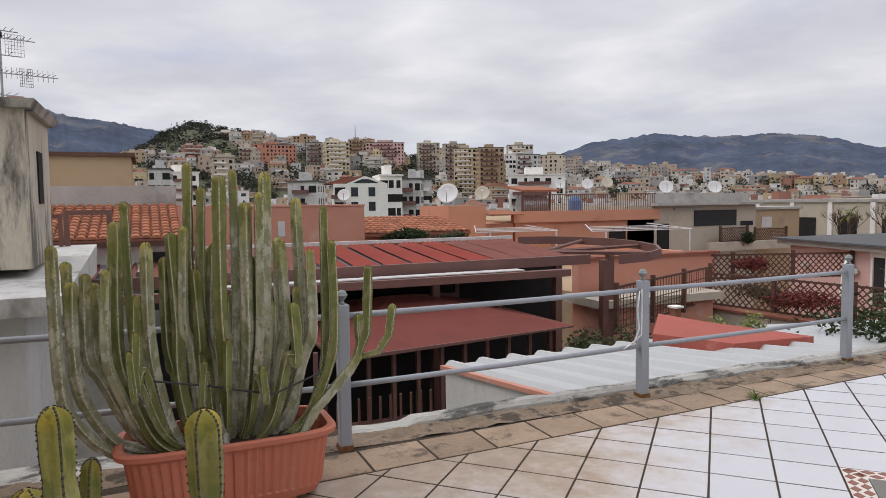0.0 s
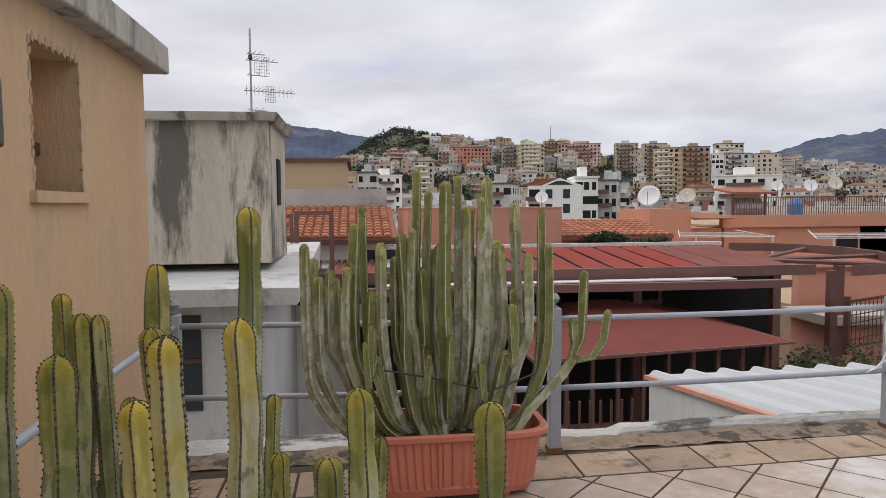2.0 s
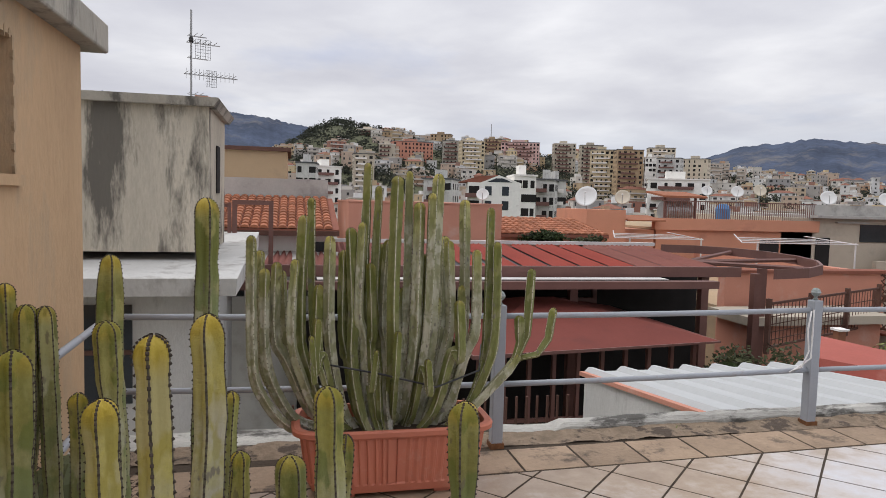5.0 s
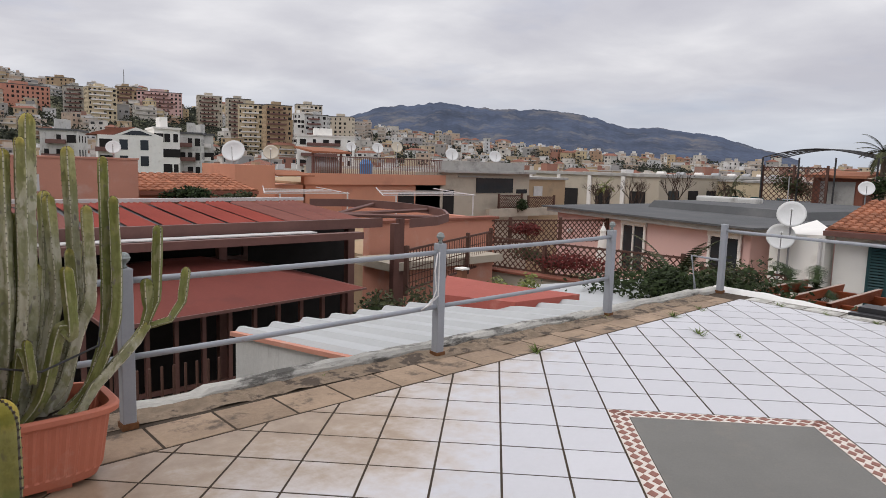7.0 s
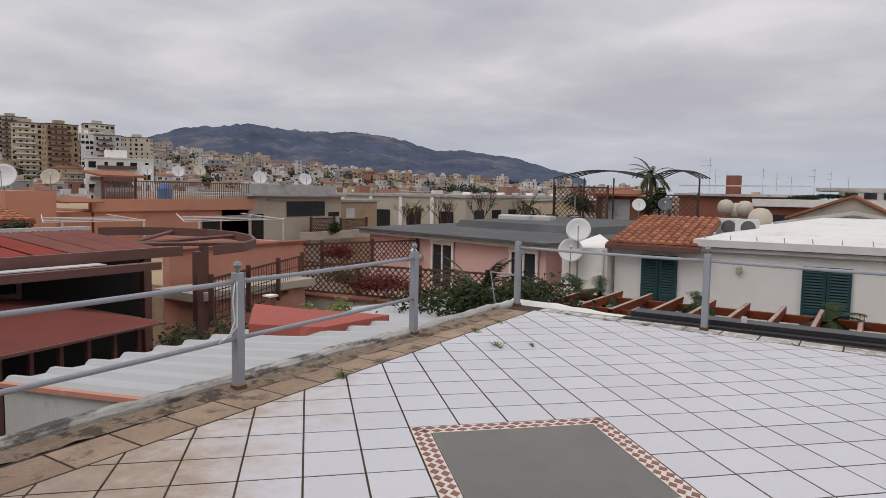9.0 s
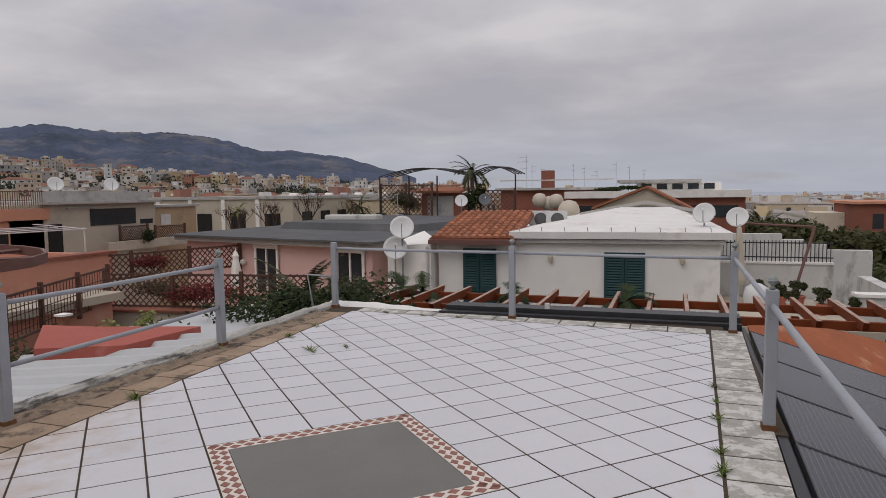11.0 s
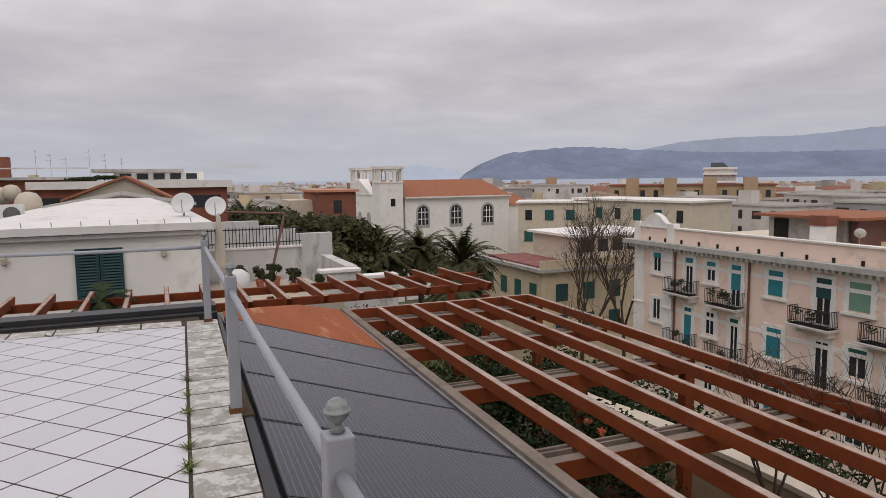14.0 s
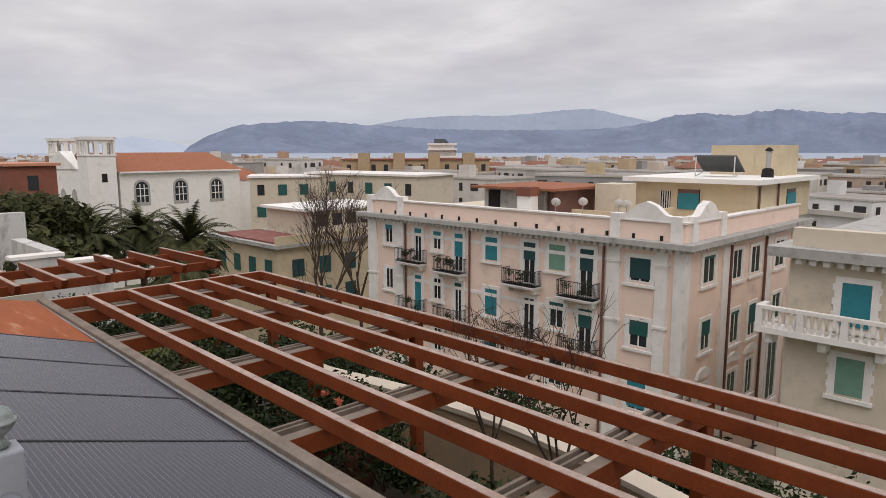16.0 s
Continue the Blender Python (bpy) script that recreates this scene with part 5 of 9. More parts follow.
def tile_roof(parent, x0, x1, y0, y1, z0, z1, step=0.18, rows_n=12):
    """Courses of round clay tiles down a slope that rises along y."""
    bm = bmesh.new()
    n = int((x1 - x0) / step)
    for r in range(rows_n):
        ya, yb = y0 + (y1 - y0) * r / rows_n, y0 + (y1 - y0) * (r + 1.12) / rows_n
        za, zb = z0 + (z1 - z0) * r / rows_n, z0 + (z1 - z0) * (r + 1.12) / rows_n
        for i in range(n):
            x = x0 + i * step
            lo = [bm.verts.new((x + step * 0.5 + step * 0.48 * math.cos(math.pi * k / 4), ya, za + 0.06 * math.sin(math.pi * k / 4) + 0.03)) for k in range(5)]
            hi = [bm.verts.new((x + step * 0.5 + step * 0.42 * math.cos(math.pi * k / 4), yb, zb + 0.05 * math.sin(math.pi * k / 4) + 0.01)) for k in range(5)]
            for k in range(4):
                bm.faces.new((lo[k], hi[k], hi[k + 1], lo[k + 1]))
            bm.faces.new(lo)
    tagged(part("roof_tiles", bm, M["terracotta"], parent, "orange curved clay tiles"), kind="stuff")
    part("roof_bed", hexa(bmesh.new(), [(x0, y0, z0 - 0.1), (x1, y0, z0 - 0.1), (x1, y1, z1 - 0.1), (x0, y1, z1 - 0.1)], [(x0, y0, z0 + 0.01), (x1, y0, z0 + 0.01), (x1, y1, z1 + 0.01), (x0, y1, z1 + 0.01)]), M["brick_red"], parent)


tr = thing("tiled_house", "white house with an orange clay tile roof", "building", -6, 13.5, 0)
part("wall", B((0, 0.4, STREET, 6.35, 6, 0.75)), M["white_wall"], tr)
tile_roof(tr, -0.1, 6.5, 0, 2.7, 0.88, 1.50)
part("gutter", B((-0.1, -0.06, 0.76, 6.5, 0.04, 0.86)), M["dark_wood"], tr)
part("upper_wall", B((0, 2.75, 0.76, 6.4, 3.1, 1.95)), M["cornice"], tr)
for x in (3.9, 5.7):
    part("window", B((x, 0.37, -0.5, x + 0.75, 0.4, 0.62)), M["glass"], tr)
part("skirt_roof", hexa(bmesh.new(), [(2.4, -1.4, 0.1), (7.2, -1.4, 0.1), (7.2, 0.39, 0.3), (2.4, 0.39, 0.3)], [(2.4, -1.4, 0.16), (7.2, -1.4, 0.16), (7.2, 0.39, 0.42), (2.4, 0.39, 0.42)]), M["white_old"], tr)
bf = thing("steel_frame", "rusty brown open window frame standing on the roof", "frame", -2.05, 12.2, 0.2)
for bx in ((0, 0, 0, 0.06, 0.05, 1.18), (0.52, 0, 0, 0.58, 0.05, 1.2), (0.60, 0, -0.1, 0.68, 0.05, 1.25), (1.22, 0, -0.1, 1.3, 0.05, 1.25)):
    part("upright", B(bx), M["brown_metal"], bf)
for bx in ((0, 0.05, 1.12, 0.58, 0.09, 1.18), (0.68, 0, 1.17, 1.22, 0.05, 1.25), (0.68, 0, -0.1, 1.22, 0.05, 0.05), (0.06, 0, 0.1, 0.52, 0.05, 0.15)):
    part("crossbar", B(bx), M["brown_metal"], bf)

og = thing("orange_house", "orange plastered house with a railed roof terrace", "building", 13.6, 24, 0)
part("wall", B((0, 0, STREET, 7.2, 9, 0.62)), M["orange"], og)
part("parapet", B((-0.15, -0.15, 0.62, 7.4, 0.1, 1.08)), M["orange"], og)
part("deck", B((-0.1, 0.11, 0.62, 7.3, 9, 0.70)), M["tan"], og)
bm = bmesh.new()
for i in range(70):
    box(bm, 0.3 + i * 0.1, 0.0, 1.08, 0.325 + i * 0.1, 0.02, 1.75)
box(bm, 0.2, -0.01, 1.75, 7.3, 0.03, 1.79)
part("railing", bm, M["brown_metal"], og)
part("door", B((4.7, -0.03, -0.8, 5.6, 0.0, 0.28)), M["dark"], og)
part("hut_post", B((0.9, 1.0, 0.70, 0.98, 1.08, 1.95)), M["brown_metal"], og)
part("hut_post", B((2.3, 1.0, 0.70, 2.38, 1.08, 1.95)), M["brown_metal"], og)
part("hut_roof", hexa(bmesh.new(), [(0.7, 0.6, 1.9), (2.6, 0.6, 1.9), (2.6, 2.2, 2.1), (0.7, 2.2, 2.1)], [(0.7, 0.6, 1.98), (2.6, 0.6, 1.98), (2.6, 2.2, 2.18), (0.7, 2.2, 2.18)]), M["terracotta"], og)
part("water_tank", tube(bmesh.new(), (1.05, 1.4, 1.35), (2.25, 1.4, 1.35), 0.42, 16), M["galv"], og)
part("blue_tank", lathe(bmesh.new(), [(0.3, 0.7), (0.32, 1.5), (0.2, 1.7), (0.05, 1.72)], 14, 4.6, 2.4), mat("blue_plastic", (0.06, 0.20, 0.42), 0.5, 0.1), og)
ol = thing("orange_annex", "orange roof hut with a small dish", "building", 10.4, 23.5, 0)
part("wall", B((0, 0, STREET, 1.6, 3, 1.35), (1.7, 0.5, STREET, 3.1, 3, 0.6)), M["orange"], ol)
part("porch_roof", hexa(bmesh.new(), [(1.6, -0.2, 0.95), (3.2, -0.2, 0.95), (3.2, 1.2, 1.1), (1.6, 1.2, 1.1)], [(1.6, -0.2, 1.0), (3.2, -0.2, 1.0), (3.2, 1.2, 1.16), (1.6, 1.2, 1.16)]), M["terracotta"], ol)
part("vent", B((0.5, -0.03, 0.2, 0.8, 0.0, 0.42)), M["white_metal"], ol)
br = thing("brown_roof_house", "low house with a brown clay tile roof", "building", 6.0, 21.0, 0)
part("wall", B((0, 0, STREET, 4.0, 5, 0.5)), M["salmon"], br)
tile_roof(br, 0, 4.0, -0.2, 3.0, 0.5, 0.95, 0.25, 8)
for k, (x, y, z, n, l) in enumerate(((9.8, 20, 0.48, 4, 3.5), (12.3, 17.0, 0.55, 4, 4.4))):
    af = thing("tube_pergola", "white tubular pergola over a roof terrace", "pergola", x, y, z)
    for i in range(n):
        part("bar", tube(bmesh.new(), (i * l / n * 0.3, i * 2.2 / n, 0.02 * i), (l, i * 2.2 / n + 0.5, -0.05 + 0.02 * i), 0.016, 6), M["white_metal"], af)
    part("bar", tube(bmesh.new(), (0, 0, 0), (l * 0.3, 2.2, 0.14), 0.018, 6), M["white_metal"], af)
    part("bar", tube(bmesh.new(), (l, 0.4, -0.05), (l, 2.7, 0.09), 0.018, 6), M["white_metal"], af)
    for p in ((0.6, 0.1), (l, 0.5)):
        part("leg", tube(bmesh.new(), (p[0], p[1], -1.6), (p[0], p[1], 0), 0.03, 6), M["white_metal"], af)

dbk = thing("dish_house", "beige rendered house with a flat roof and satellite dishes", "building", 19.3, 24, 0)
part("wall", B((0, 0, STREET, 7.8, 10, 1.22)), M["beige"], dbk)
part("eave", B((1.4, -0.35, 1.22, 7.9, 10, 1.34)), M["cornice"], dbk)
part("parapet", B((1.6, 0.3, 1.34, 7.7, 0.6, 1.78)), M["cornice"], dbk)
part("window", B((3.85, -0.04, 0.24, 6.5, 0.0, 0.98)), M["glass"], dbk)
part("window_lintel", B((2.6, -0.12, 1.02, 4.2, 0.0, 1.08)), M["cornice"], dbk)
part("door", B((1.68, -0.05, -1.0, 2.35, 0.0, 0.40)), M["dark"], dbk)
part("small_window", B((6.8, -0.03, 0.2, 7.6, 0.0, 0.42)), M["glass"], dbk)
part("balcony_wall", B((3.8, -1.0, -0.9, 9.5, -0.8, -0.5)), M["beige"], dbk)
tn = simple_block("tan_house", "tan plastered low house with a white window", 27.1, 24.2, 30.4, 30, 0.95, M["tan"], M["cornice"], cap=0.12)
part("window", B((0.6, -0.04, 0.05, 1.3, 0.0, 0.58)), M["white_metal"], tn)
bt = simple_block("far_terrace", "long beige terrace block with small roof vents", 40, 24, 62, 36, 1.2, M["beige"], M["cornice"], cap=0.2)
bt2 = simple_block("yellow_roof_house", "yellow flat-roofed house behind the gardens", 48, 18, 58, 24, 1.0, M["yellow_wall"], M["cornice"], cap=0.15)
for k in range(8):
    part("window", B((1.2 + k * 2.6, -0.06, -1.9, 2.5 + k * 2.6, 0.0, 0.3)), M["dark" if k % 3 else "glass"], bt)
    part("vent_hood", tube(bmesh.new(), (2.0 + k * 2.6, 0.8, 1.4), (2.0 + k * 2.6, 1.4, 1.4), 0.2, 10), M["galv" if k % 2 else "trim"], bt)
for k in range(4):
    part("window", B((-0.06, 1.0 + k * 2.8, -1.9, 0.0, 2.2 + k * 2.8, 0.2)), M["dark"], bt)
    part("pier", B((-0.12, 2.6 + k * 2.8, -3, 0.0, 2.9 + k * 2.8, 1.19)), M["trim"], bt)
for k in range(3):
    part("window", B((-0.05, 0.8 + k * 1.8, -1.6, 0.0, 1.7 + k * 1.8, 0.0)), M["shut_green"], bt2)

# rose house with the grey membrane roof
ph = thing("grey_roof_house", "rose house with a wide grey membrane roof", "building", 18.0, 8.0, 0.5, -14.7)
part("wall", B((0, 0, STREET - 1, 11, 8.7, -0.62)), M["pink2"], ph)
part("fascia", B((-0.35, -0.3, -0.58, 11.2, 8.95, -0.425)), M["cornice"], ph)
part("roof", hexa(bmesh.new(), [(-0.5, -0.45, -0.42), (11.3, -0.45, -0.42), (11.3, 9.1, -0.42), (-0.5, 9.1, -0.42)], [(-0.5, -0.45, -0.36), (11.3, -0.45, -0.22), (11.3, 9.1, -0.22), (-0.5, 9.1, -0.36)]), M["roof_grey"], ph)
part("raised_roof", hexa(bmesh.new(), [(3.2, 0.6, -0.4), (9.5, 0.6, -0.3), (9.5, 7.4, -0.3), (3.2, 7.4, -0.4)], [(3.4, 0.8, -0.06), (9.5, 0.8, 0.0), (9.5, 7.2, 0.0), (3.4, 7.2, -0.06)]), M["roof_grey"], ph)
for y0 in (0.35, 4.0):
    w = part("window", B((-0.04, y0, -2.2, 0.0, y0 + 0.95, -0.75)), M["glass"], ph)
    part("frame", B((-0.08, y0 - 0.09, -2.2, -0.04, y0, -0.68), (-0.08, y0 + 0.95, -2.2, -0.04, y0 + 1.04, -0.68), (-0.08, y0 + 0.44, -2.2, -0.04, y0 + 0.5, -0.75)), M["trim"], w)
    part("blind_box", B((-0.1, y0 - 0.1, -0.75, -0.04, y0 + 1.05, -0.60)), M["trim"], w)
for y in (5.6, 7.8):
    part("wall_lamp", lathe(bmesh.new(), [(0.04, -1.35), (0.1, -1.28), (0.1, -1.2), (0.03, -1.15)], 10, -0.08, y), M["dish"], ph)
um = thing("parasol", "closed white parasol on a terrace", "parasol", 18.2, 12.9, -2.2)
part("cloth", lathe(bmesh.new(), [(0.16, 0.7), (0.2, 0.8), (0.15, 1.4), (0.06, 1.85), (0.02, 1.9)], 10), M["white_wall"], um)
part("top", lathe(bmesh.new(), [(0.10, 1.72), (0.11, 1.78), (0.02, 1.95), (0.01, 2.05)], 10), M["white_wall"], um)
part("pole", tube(bmesh.new(), (0, 0, 0), (0, 0, 0.8), 0.025, 8), M["white_metal"], um)
structure("floor_terrace", B((13.9, 6.5, STREET, 19.5, 15.0, -2.25)), M["tan"], "tiled floor of the neighbouring terrace", "floor")

# church
ch = thing("church", "white church with arched windows and a twin bell tower", "church", 110, -60, 0)
part("nave", B((0, 0, STREET, 14, 20.3, -2)), M["white_wall"], ch)
bm = bmesh.new()
hexa(bm, [(-0.5, -0.3, -2), (14.5, -0.3, -2), (14.5, 24, -2), (-0.5, 24, -2)], [(6.8, 2.5, 0.9), (7.2, 2.5, 0.9), (7.2, 24, 0.9), (6.8, 24, 0.9)])
part("roof", bm, M["terracotta"], ch)

# apartment building across the street
PY = -33.0
pk = thing("apartment_building", "pale pink apartment building with white mouldings and iron balconies", "building", 15.2, PY, 0)
part("wall", B((0, -17, STREET, 25.2, 0, -3.55)), M["pink_wall"], pk)
part("cornice", B((-0.7, -17.7, -3.55, 25.9, 0.7, -3.25)), M["cornice"], pk)
part("parapet", B((0, -0.3, -3.25, 25.2, 0, -2.3)), M["pink_wall"], pk)
rbd = simple_block("corner_building", "cream corner building with a stone balcony", -6, -48, 9.4, -30.3, -2.9, M["cream_wall"], M["cornice"], cap=0.4, over=0.7)
yb = simple_block("yellow_building", "yellow apartment house with green shutters", 62, -60, 76, -38, -8.9, M["yellow_wall"], M["cornice"], cap=0.4, over=0.6)



# ---- cacti and pots on the terrace ----
def cactus_skin(name, low, high, tip, scar=(0.50, 0.46, 0.36), amount=0.42, green=(0.16, 0.18, 0.06)):
    m = mat(name, low, 0.65, 0.30, 9, 0.4, 70, stain=scar, amount=amount, sscale=13, pick=0.22)
    t = m.node_tree
    b = t.nodes["Principled BSDF"]
    old = b.inputs["Base Color"].links[0].from_socket
    co = t.nodes.new("ShaderNodeTexCoord")
    # hard-edged patches: green flesh and pale scarred skin
    for sc, lo, hi, c, top in ((19.0, 0.50, 0.55, green, 0.75), (15.0, 0.555, 0.60, scar, 0.8), (34.0, 0.64, 0.68, (0.17, 0.15, 0.12), 0.8)):
        nz = t.nodes.new("ShaderNodeTexNoise")
        nz.inputs["Scale"].default_value, nz.inputs["Detail"].default_value = sc, 4
        mp = t.nodes.new("ShaderNodeMapping")
        mp.inputs["Scale"].default_value, mp.inputs["Location"].default_value = (1, 1, 0.55), (sc, 2, 5)
        t.links.new(co.outputs["Object"], mp.inputs[0])
        t.links.new(mp.outputs[0], nz.inputs["Vector"])
        mr = t.nodes.new("ShaderNodeMapRange")
        for i, q in enumerate((lo, hi, 0.0, top)):
            mr.inputs[i + 1].default_value = q
        t.links.new(nz.outputs["Fac"], mr.inputs[0])
        px_ = t.nodes.new("ShaderNodeMix")
        px_.data_type = "RGBA"
        t.links.new(mr.outputs[0], px_.inputs[0])
        t.links.new(old, px_.inputs[6])
        px_.inputs[7].default_value = (*c, 1)
        old = px_.outputs[2]
    sp = t.nodes.new("ShaderNodeSeparateXYZ")
    t.links.new(co.outputs["Generated"], sp.inputs[0])
    r = t.nodes.new("ShaderNodeValToRGB")
    ramp_stops(r, [(0.0, (1.15, 1.12, 1.3)), (0.4, (1, 1, 1)), (0.80, (1, 1, 1)), (0.90, high), (0.96, high), (0.985, tip)])
    t.links.new(sp.outputs["Z"], r.inputs[0])
    mx = t.nodes.new("ShaderNodeMix")
    mx.data_type, mx.blend_type = "RGBA", "MULTIPLY"
    mx.inputs[0].default_value = 1.0
    t.links.new(old, mx.inputs[6])
    t.links.new(r.outputs[0], mx.inputs[7])
    t.links.new(mx.outputs[2], b.inputs["Base Color"])
    return m


M["stem"] = cactus_skin("grey_green_stem", (0.285, 0.28, 0.165), (0.85, 0.85, 0.50), (0.88, 0.78, 0.22), (0.50, 0.475, 0.36), 0.5, (0.21, 0.215, 0.095))
M["stem_green"] = cactus_skin("young_green_stem", (0.165, 0.175, 0.05), (0.95, 0.95, 0.65), (1.1, 0.95, 0.45), (0.27, 0.26, 0.12), 0.2, (0.14, 0.15, 0.035))
M["stem_olive"] = cactus_skin("olive_green_stem", (0.235, 0.235, 0.085), (0.95, 0.92, 0.60), (1.2, 0.95, 0.30), (0.40, 0.39, 0.26), 0.36)
M["stem_scarred"] = cactus_skin("scarred_yellow_stem", (0.46, 0.42, 0.20), (0.95, 0.88, 0.45), (1.0, 0.80, 0.12), (0.46, 0.43, 0.37), 0.62, (0.36, 0.32, 0.10))
M["stem_front"] = cactus_skin("yellow_green_stem", (0.285, 0.275, 0.12), (0.85, 0.80, 0.38), (1.1, 0.85, 0.14), (0.40, 0.385, 0.25), 0.48, (0.155, 0.19, 0.055))
M["cork_dark"] = mat("dark_corky_ridge", (0.10, 0.088, 0.068), 0.95, 0.5, 60, 0.4, 90, stain=(0.20, 0.19, 0.10), amount=0.4, sscale=45)
M["cork_pale"] = mat("pale_corky_ridge", (0.58, 0.55, 0.42), 0.95, 0.35, 50, 0.4, 90, stain=(0.20, 0.19, 0.12), amount=0.4, sscale=35)
M["spine"] = mat("dark_spines", (0.06, 0.045, 0.035), 0.9, 0.3, 20, 0.0)
M["crust"] = mat("corky_base", (0.24, 0.225, 0.18), 0.95, 0.25, 12, 0.5, 60)


def stem_mesh(path, r, ribs, rng, spines=True, pitch=0.022, skin="stem", valley=0.56):
    """A ribbed stem swept along a line, rounded at its tip, with areoles down its ribs."""
    pts = [Vector(p) for p in path]
    # resample
    segs = []
    for a, b in zip(pts, pts[1:]):
        n = max(2, int((b - a).length / 0.035))
        segs += [a.lerp(b, k / n) for k in range(n)]
    axis = (pts[-1] - pts[-2]).normalized()
    while len(segs) > 3 and (pts[-1] - segs[-1]).length < r * 1.25:
        segs.pop()
    segs += [pts[-1] - axis * r * q for q in (1.2, 0.9, 0.65, 0.42, 0.24, 0.11, 0.03, 0.0)]
    total = sum((b - a).length for a, b in zip(segs, segs[1:]))
    bm = bmesh.new()
    rings, done, ph = [], 0.0, rng.uniform(0, 6.28)
    twist = rng.uniform(-0.3, 0.3)
    k1 = rng.uniform(0, 10)
    seg_l, joint = rng.uniform(0.16, 0.34), rng.uniform(0, 0.3)
    # each rib: a narrow corky edge, two flanks and a groove
    prof = [(-0.055, 1.0, 2), (0.055, 1.0, 0), (0.27, (1 + valley) / 2 * 1.03, 0), (0.5, valley, 0), (0.73, (1 + valley) / 2 * 1.03, 0)]
    n = ribs * 5
    tips = []
    for i, p in enumerate(segs):
        if i:
            done += (p - segs[i - 1]).length
        w = (segs[min(i + 1, len(segs) - 1)] - segs[max(i - 1, 0)]).normalized()
        u = w.cross(Vector((0, 1, 0.01))).normalized()
        v = w.cross(u)
        left = total - done
        k = (0.62 + 0.38 * smooth01(done / 0.22)) * (1 + 0.11 * noise.noise(Vector((done * 7, k1, 0))) + 0.05 * noise.noise(Vector((done * 19, k1, 3))))
        k *= 1 - (0.16 if ribs == 5 else 0.11) * math.exp(-(((done + joint) % seg_l - seg_l / 2) / (0.02 if ribs == 5 else 0.012)) ** 2)
        if left < r * 1.1:
            k *= math.sqrt(max(0.02, 1 - (1 - left / (r * 1.1)) ** 2)) * 0.94 + 0.06
        ring = []
        for j in range(n):
            off, rad, _ = prof[j % 5]
            a = ph + twist * done + 2 * math.pi * (j // 5 + off) / ribs
            bite = 1 + 0.05 * noise.noise(Vector((done * 40, j // 5, k1))) if j % 5 < 2 else 1
            ring.append(bm.verts.new(p + (u * math.cos(a) + v * math.sin(a)) * r * k * rad * bite))
        for j in range(ribs):
            a = ph + twist * done + 2 * math.pi * j / ribs
            d = u * math.cos(a) + v * math.sin(a)
            tips.append((done, j, p + d * r * k, d))
        rings.append(ring)
    for a, b in zip(rings, rings[1:]):
        for j in range(n):
            f = bm.faces.new((a[j], a[(j + 1) % n], b[(j + 1) % n], b[j]))
            f.smooth = True
            f.material_index = prof[j % 5][2]
    bm.faces.new(rings[-1])
    bm.faces.new(rings[0][::-1])
    if spines:
        for (d0, j0, p0, n0), (d1, j1, p1, n1) in zip(tips, tips[ribs:]):
            c = max(1, int(round((d1 - d0) / pitch)))
            for q in range(c):
                c0 = p0.lerp(p1, (q + 0.5) / c)
                s = 0.0030 if ribs == 4 else 0.0026
                a = n0.orthogonal().normalized()
                b = n0.cross(a)
                vs = [bm.verts.new(c0 + a * s), bm.verts.new(c0 + b * s), bm.verts.new(c0 - a * s), bm.verts.new(c0 - b * s), bm.verts.new(c0 + n0 * s * 1.1)]
                for e in range(4):
                    bm.faces.new((vs[e], vs[(e + 1) % 4], vs[4])).material_index = 1
    return mesh_of("stem", bm, [M[skin], M["spine"], M["cork_dark" if ribs == 5 else "cork_pale"]])


def trough(x, y, lx, ly, h, yaw=0):
    """An oval ribbed planter with a rolled rim."""
    g = thing("planter", "large terracotta-coloured ribbed oval planter", "planter", x, y, 0.03, yaw)
    bm = bmesh.new()
    n, e = 240, 5.0
    fine = []
    for i in range(2000):
        c, s_ = math.cos(2 * math.pi * i / 2000), math.sin(2 * math.pi * i / 2000)
        fine.append(Vector((math.copysign(abs(c) ** (2 / e), c) * lx, math.copysign(abs(s_) ** (2 / e), s_) * ly)))
    run = [0.0]
    for p, q in zip(fine, fine[1:] + fine[:1]):
        run.append(run[-1] + (q - p).length)
    outline, j = [], 0
    for i in range(n):
        while run[j + 1] < run[-1] * i / n:
            j += 1
        outline.append(fine[j])
    prof = [(0.84, 0.0), (0.88, 0.04), (0.89, 0.05), (0.955, h * 0.84), (0.965, h * 0.87), (1.0, h * 0.875), (1.03, h * 0.9), (1.035, h * 0.97), (1.01, h), (0.95, h), (0.93, h * 0.85)]
    rings = []
    for k, z in prof:
        ring = []
        for i, p in enumerate(outline):
            rib = 0.009 if (i % 4 in (0, 1) and 0.045 < z < h * 0.85) else 0.0
            inward = -p.normalized() * rib
            ring.append(bm.verts.new((p.x * k + inward.x, p.y * k + inward.y, z)))
        rings.append(ring)
    for a, b in zip(rings, rings[1:]):
        for i in range(n):
            bm.faces.new((a[i], a[(i + 1) % n], b[(i + 1) % n], b[i]))
    bm.faces.new(rings[0][::-1])
    part("tub", bm, M["pot"], g)
    part("soil", B((-lx * 0.66, -ly * 0.66, h * 0.7, lx * 0.66, ly * 0.66, h * 0.84)), M["soil"], g)
    for sx in (-0.5, 0.5):
        part("foot", B((sx * lx - 0.05, -ly * 0.7, -0.03, sx * lx + 0.05, ly * 0.7, 0.004)), M["pot"], g)
    return g


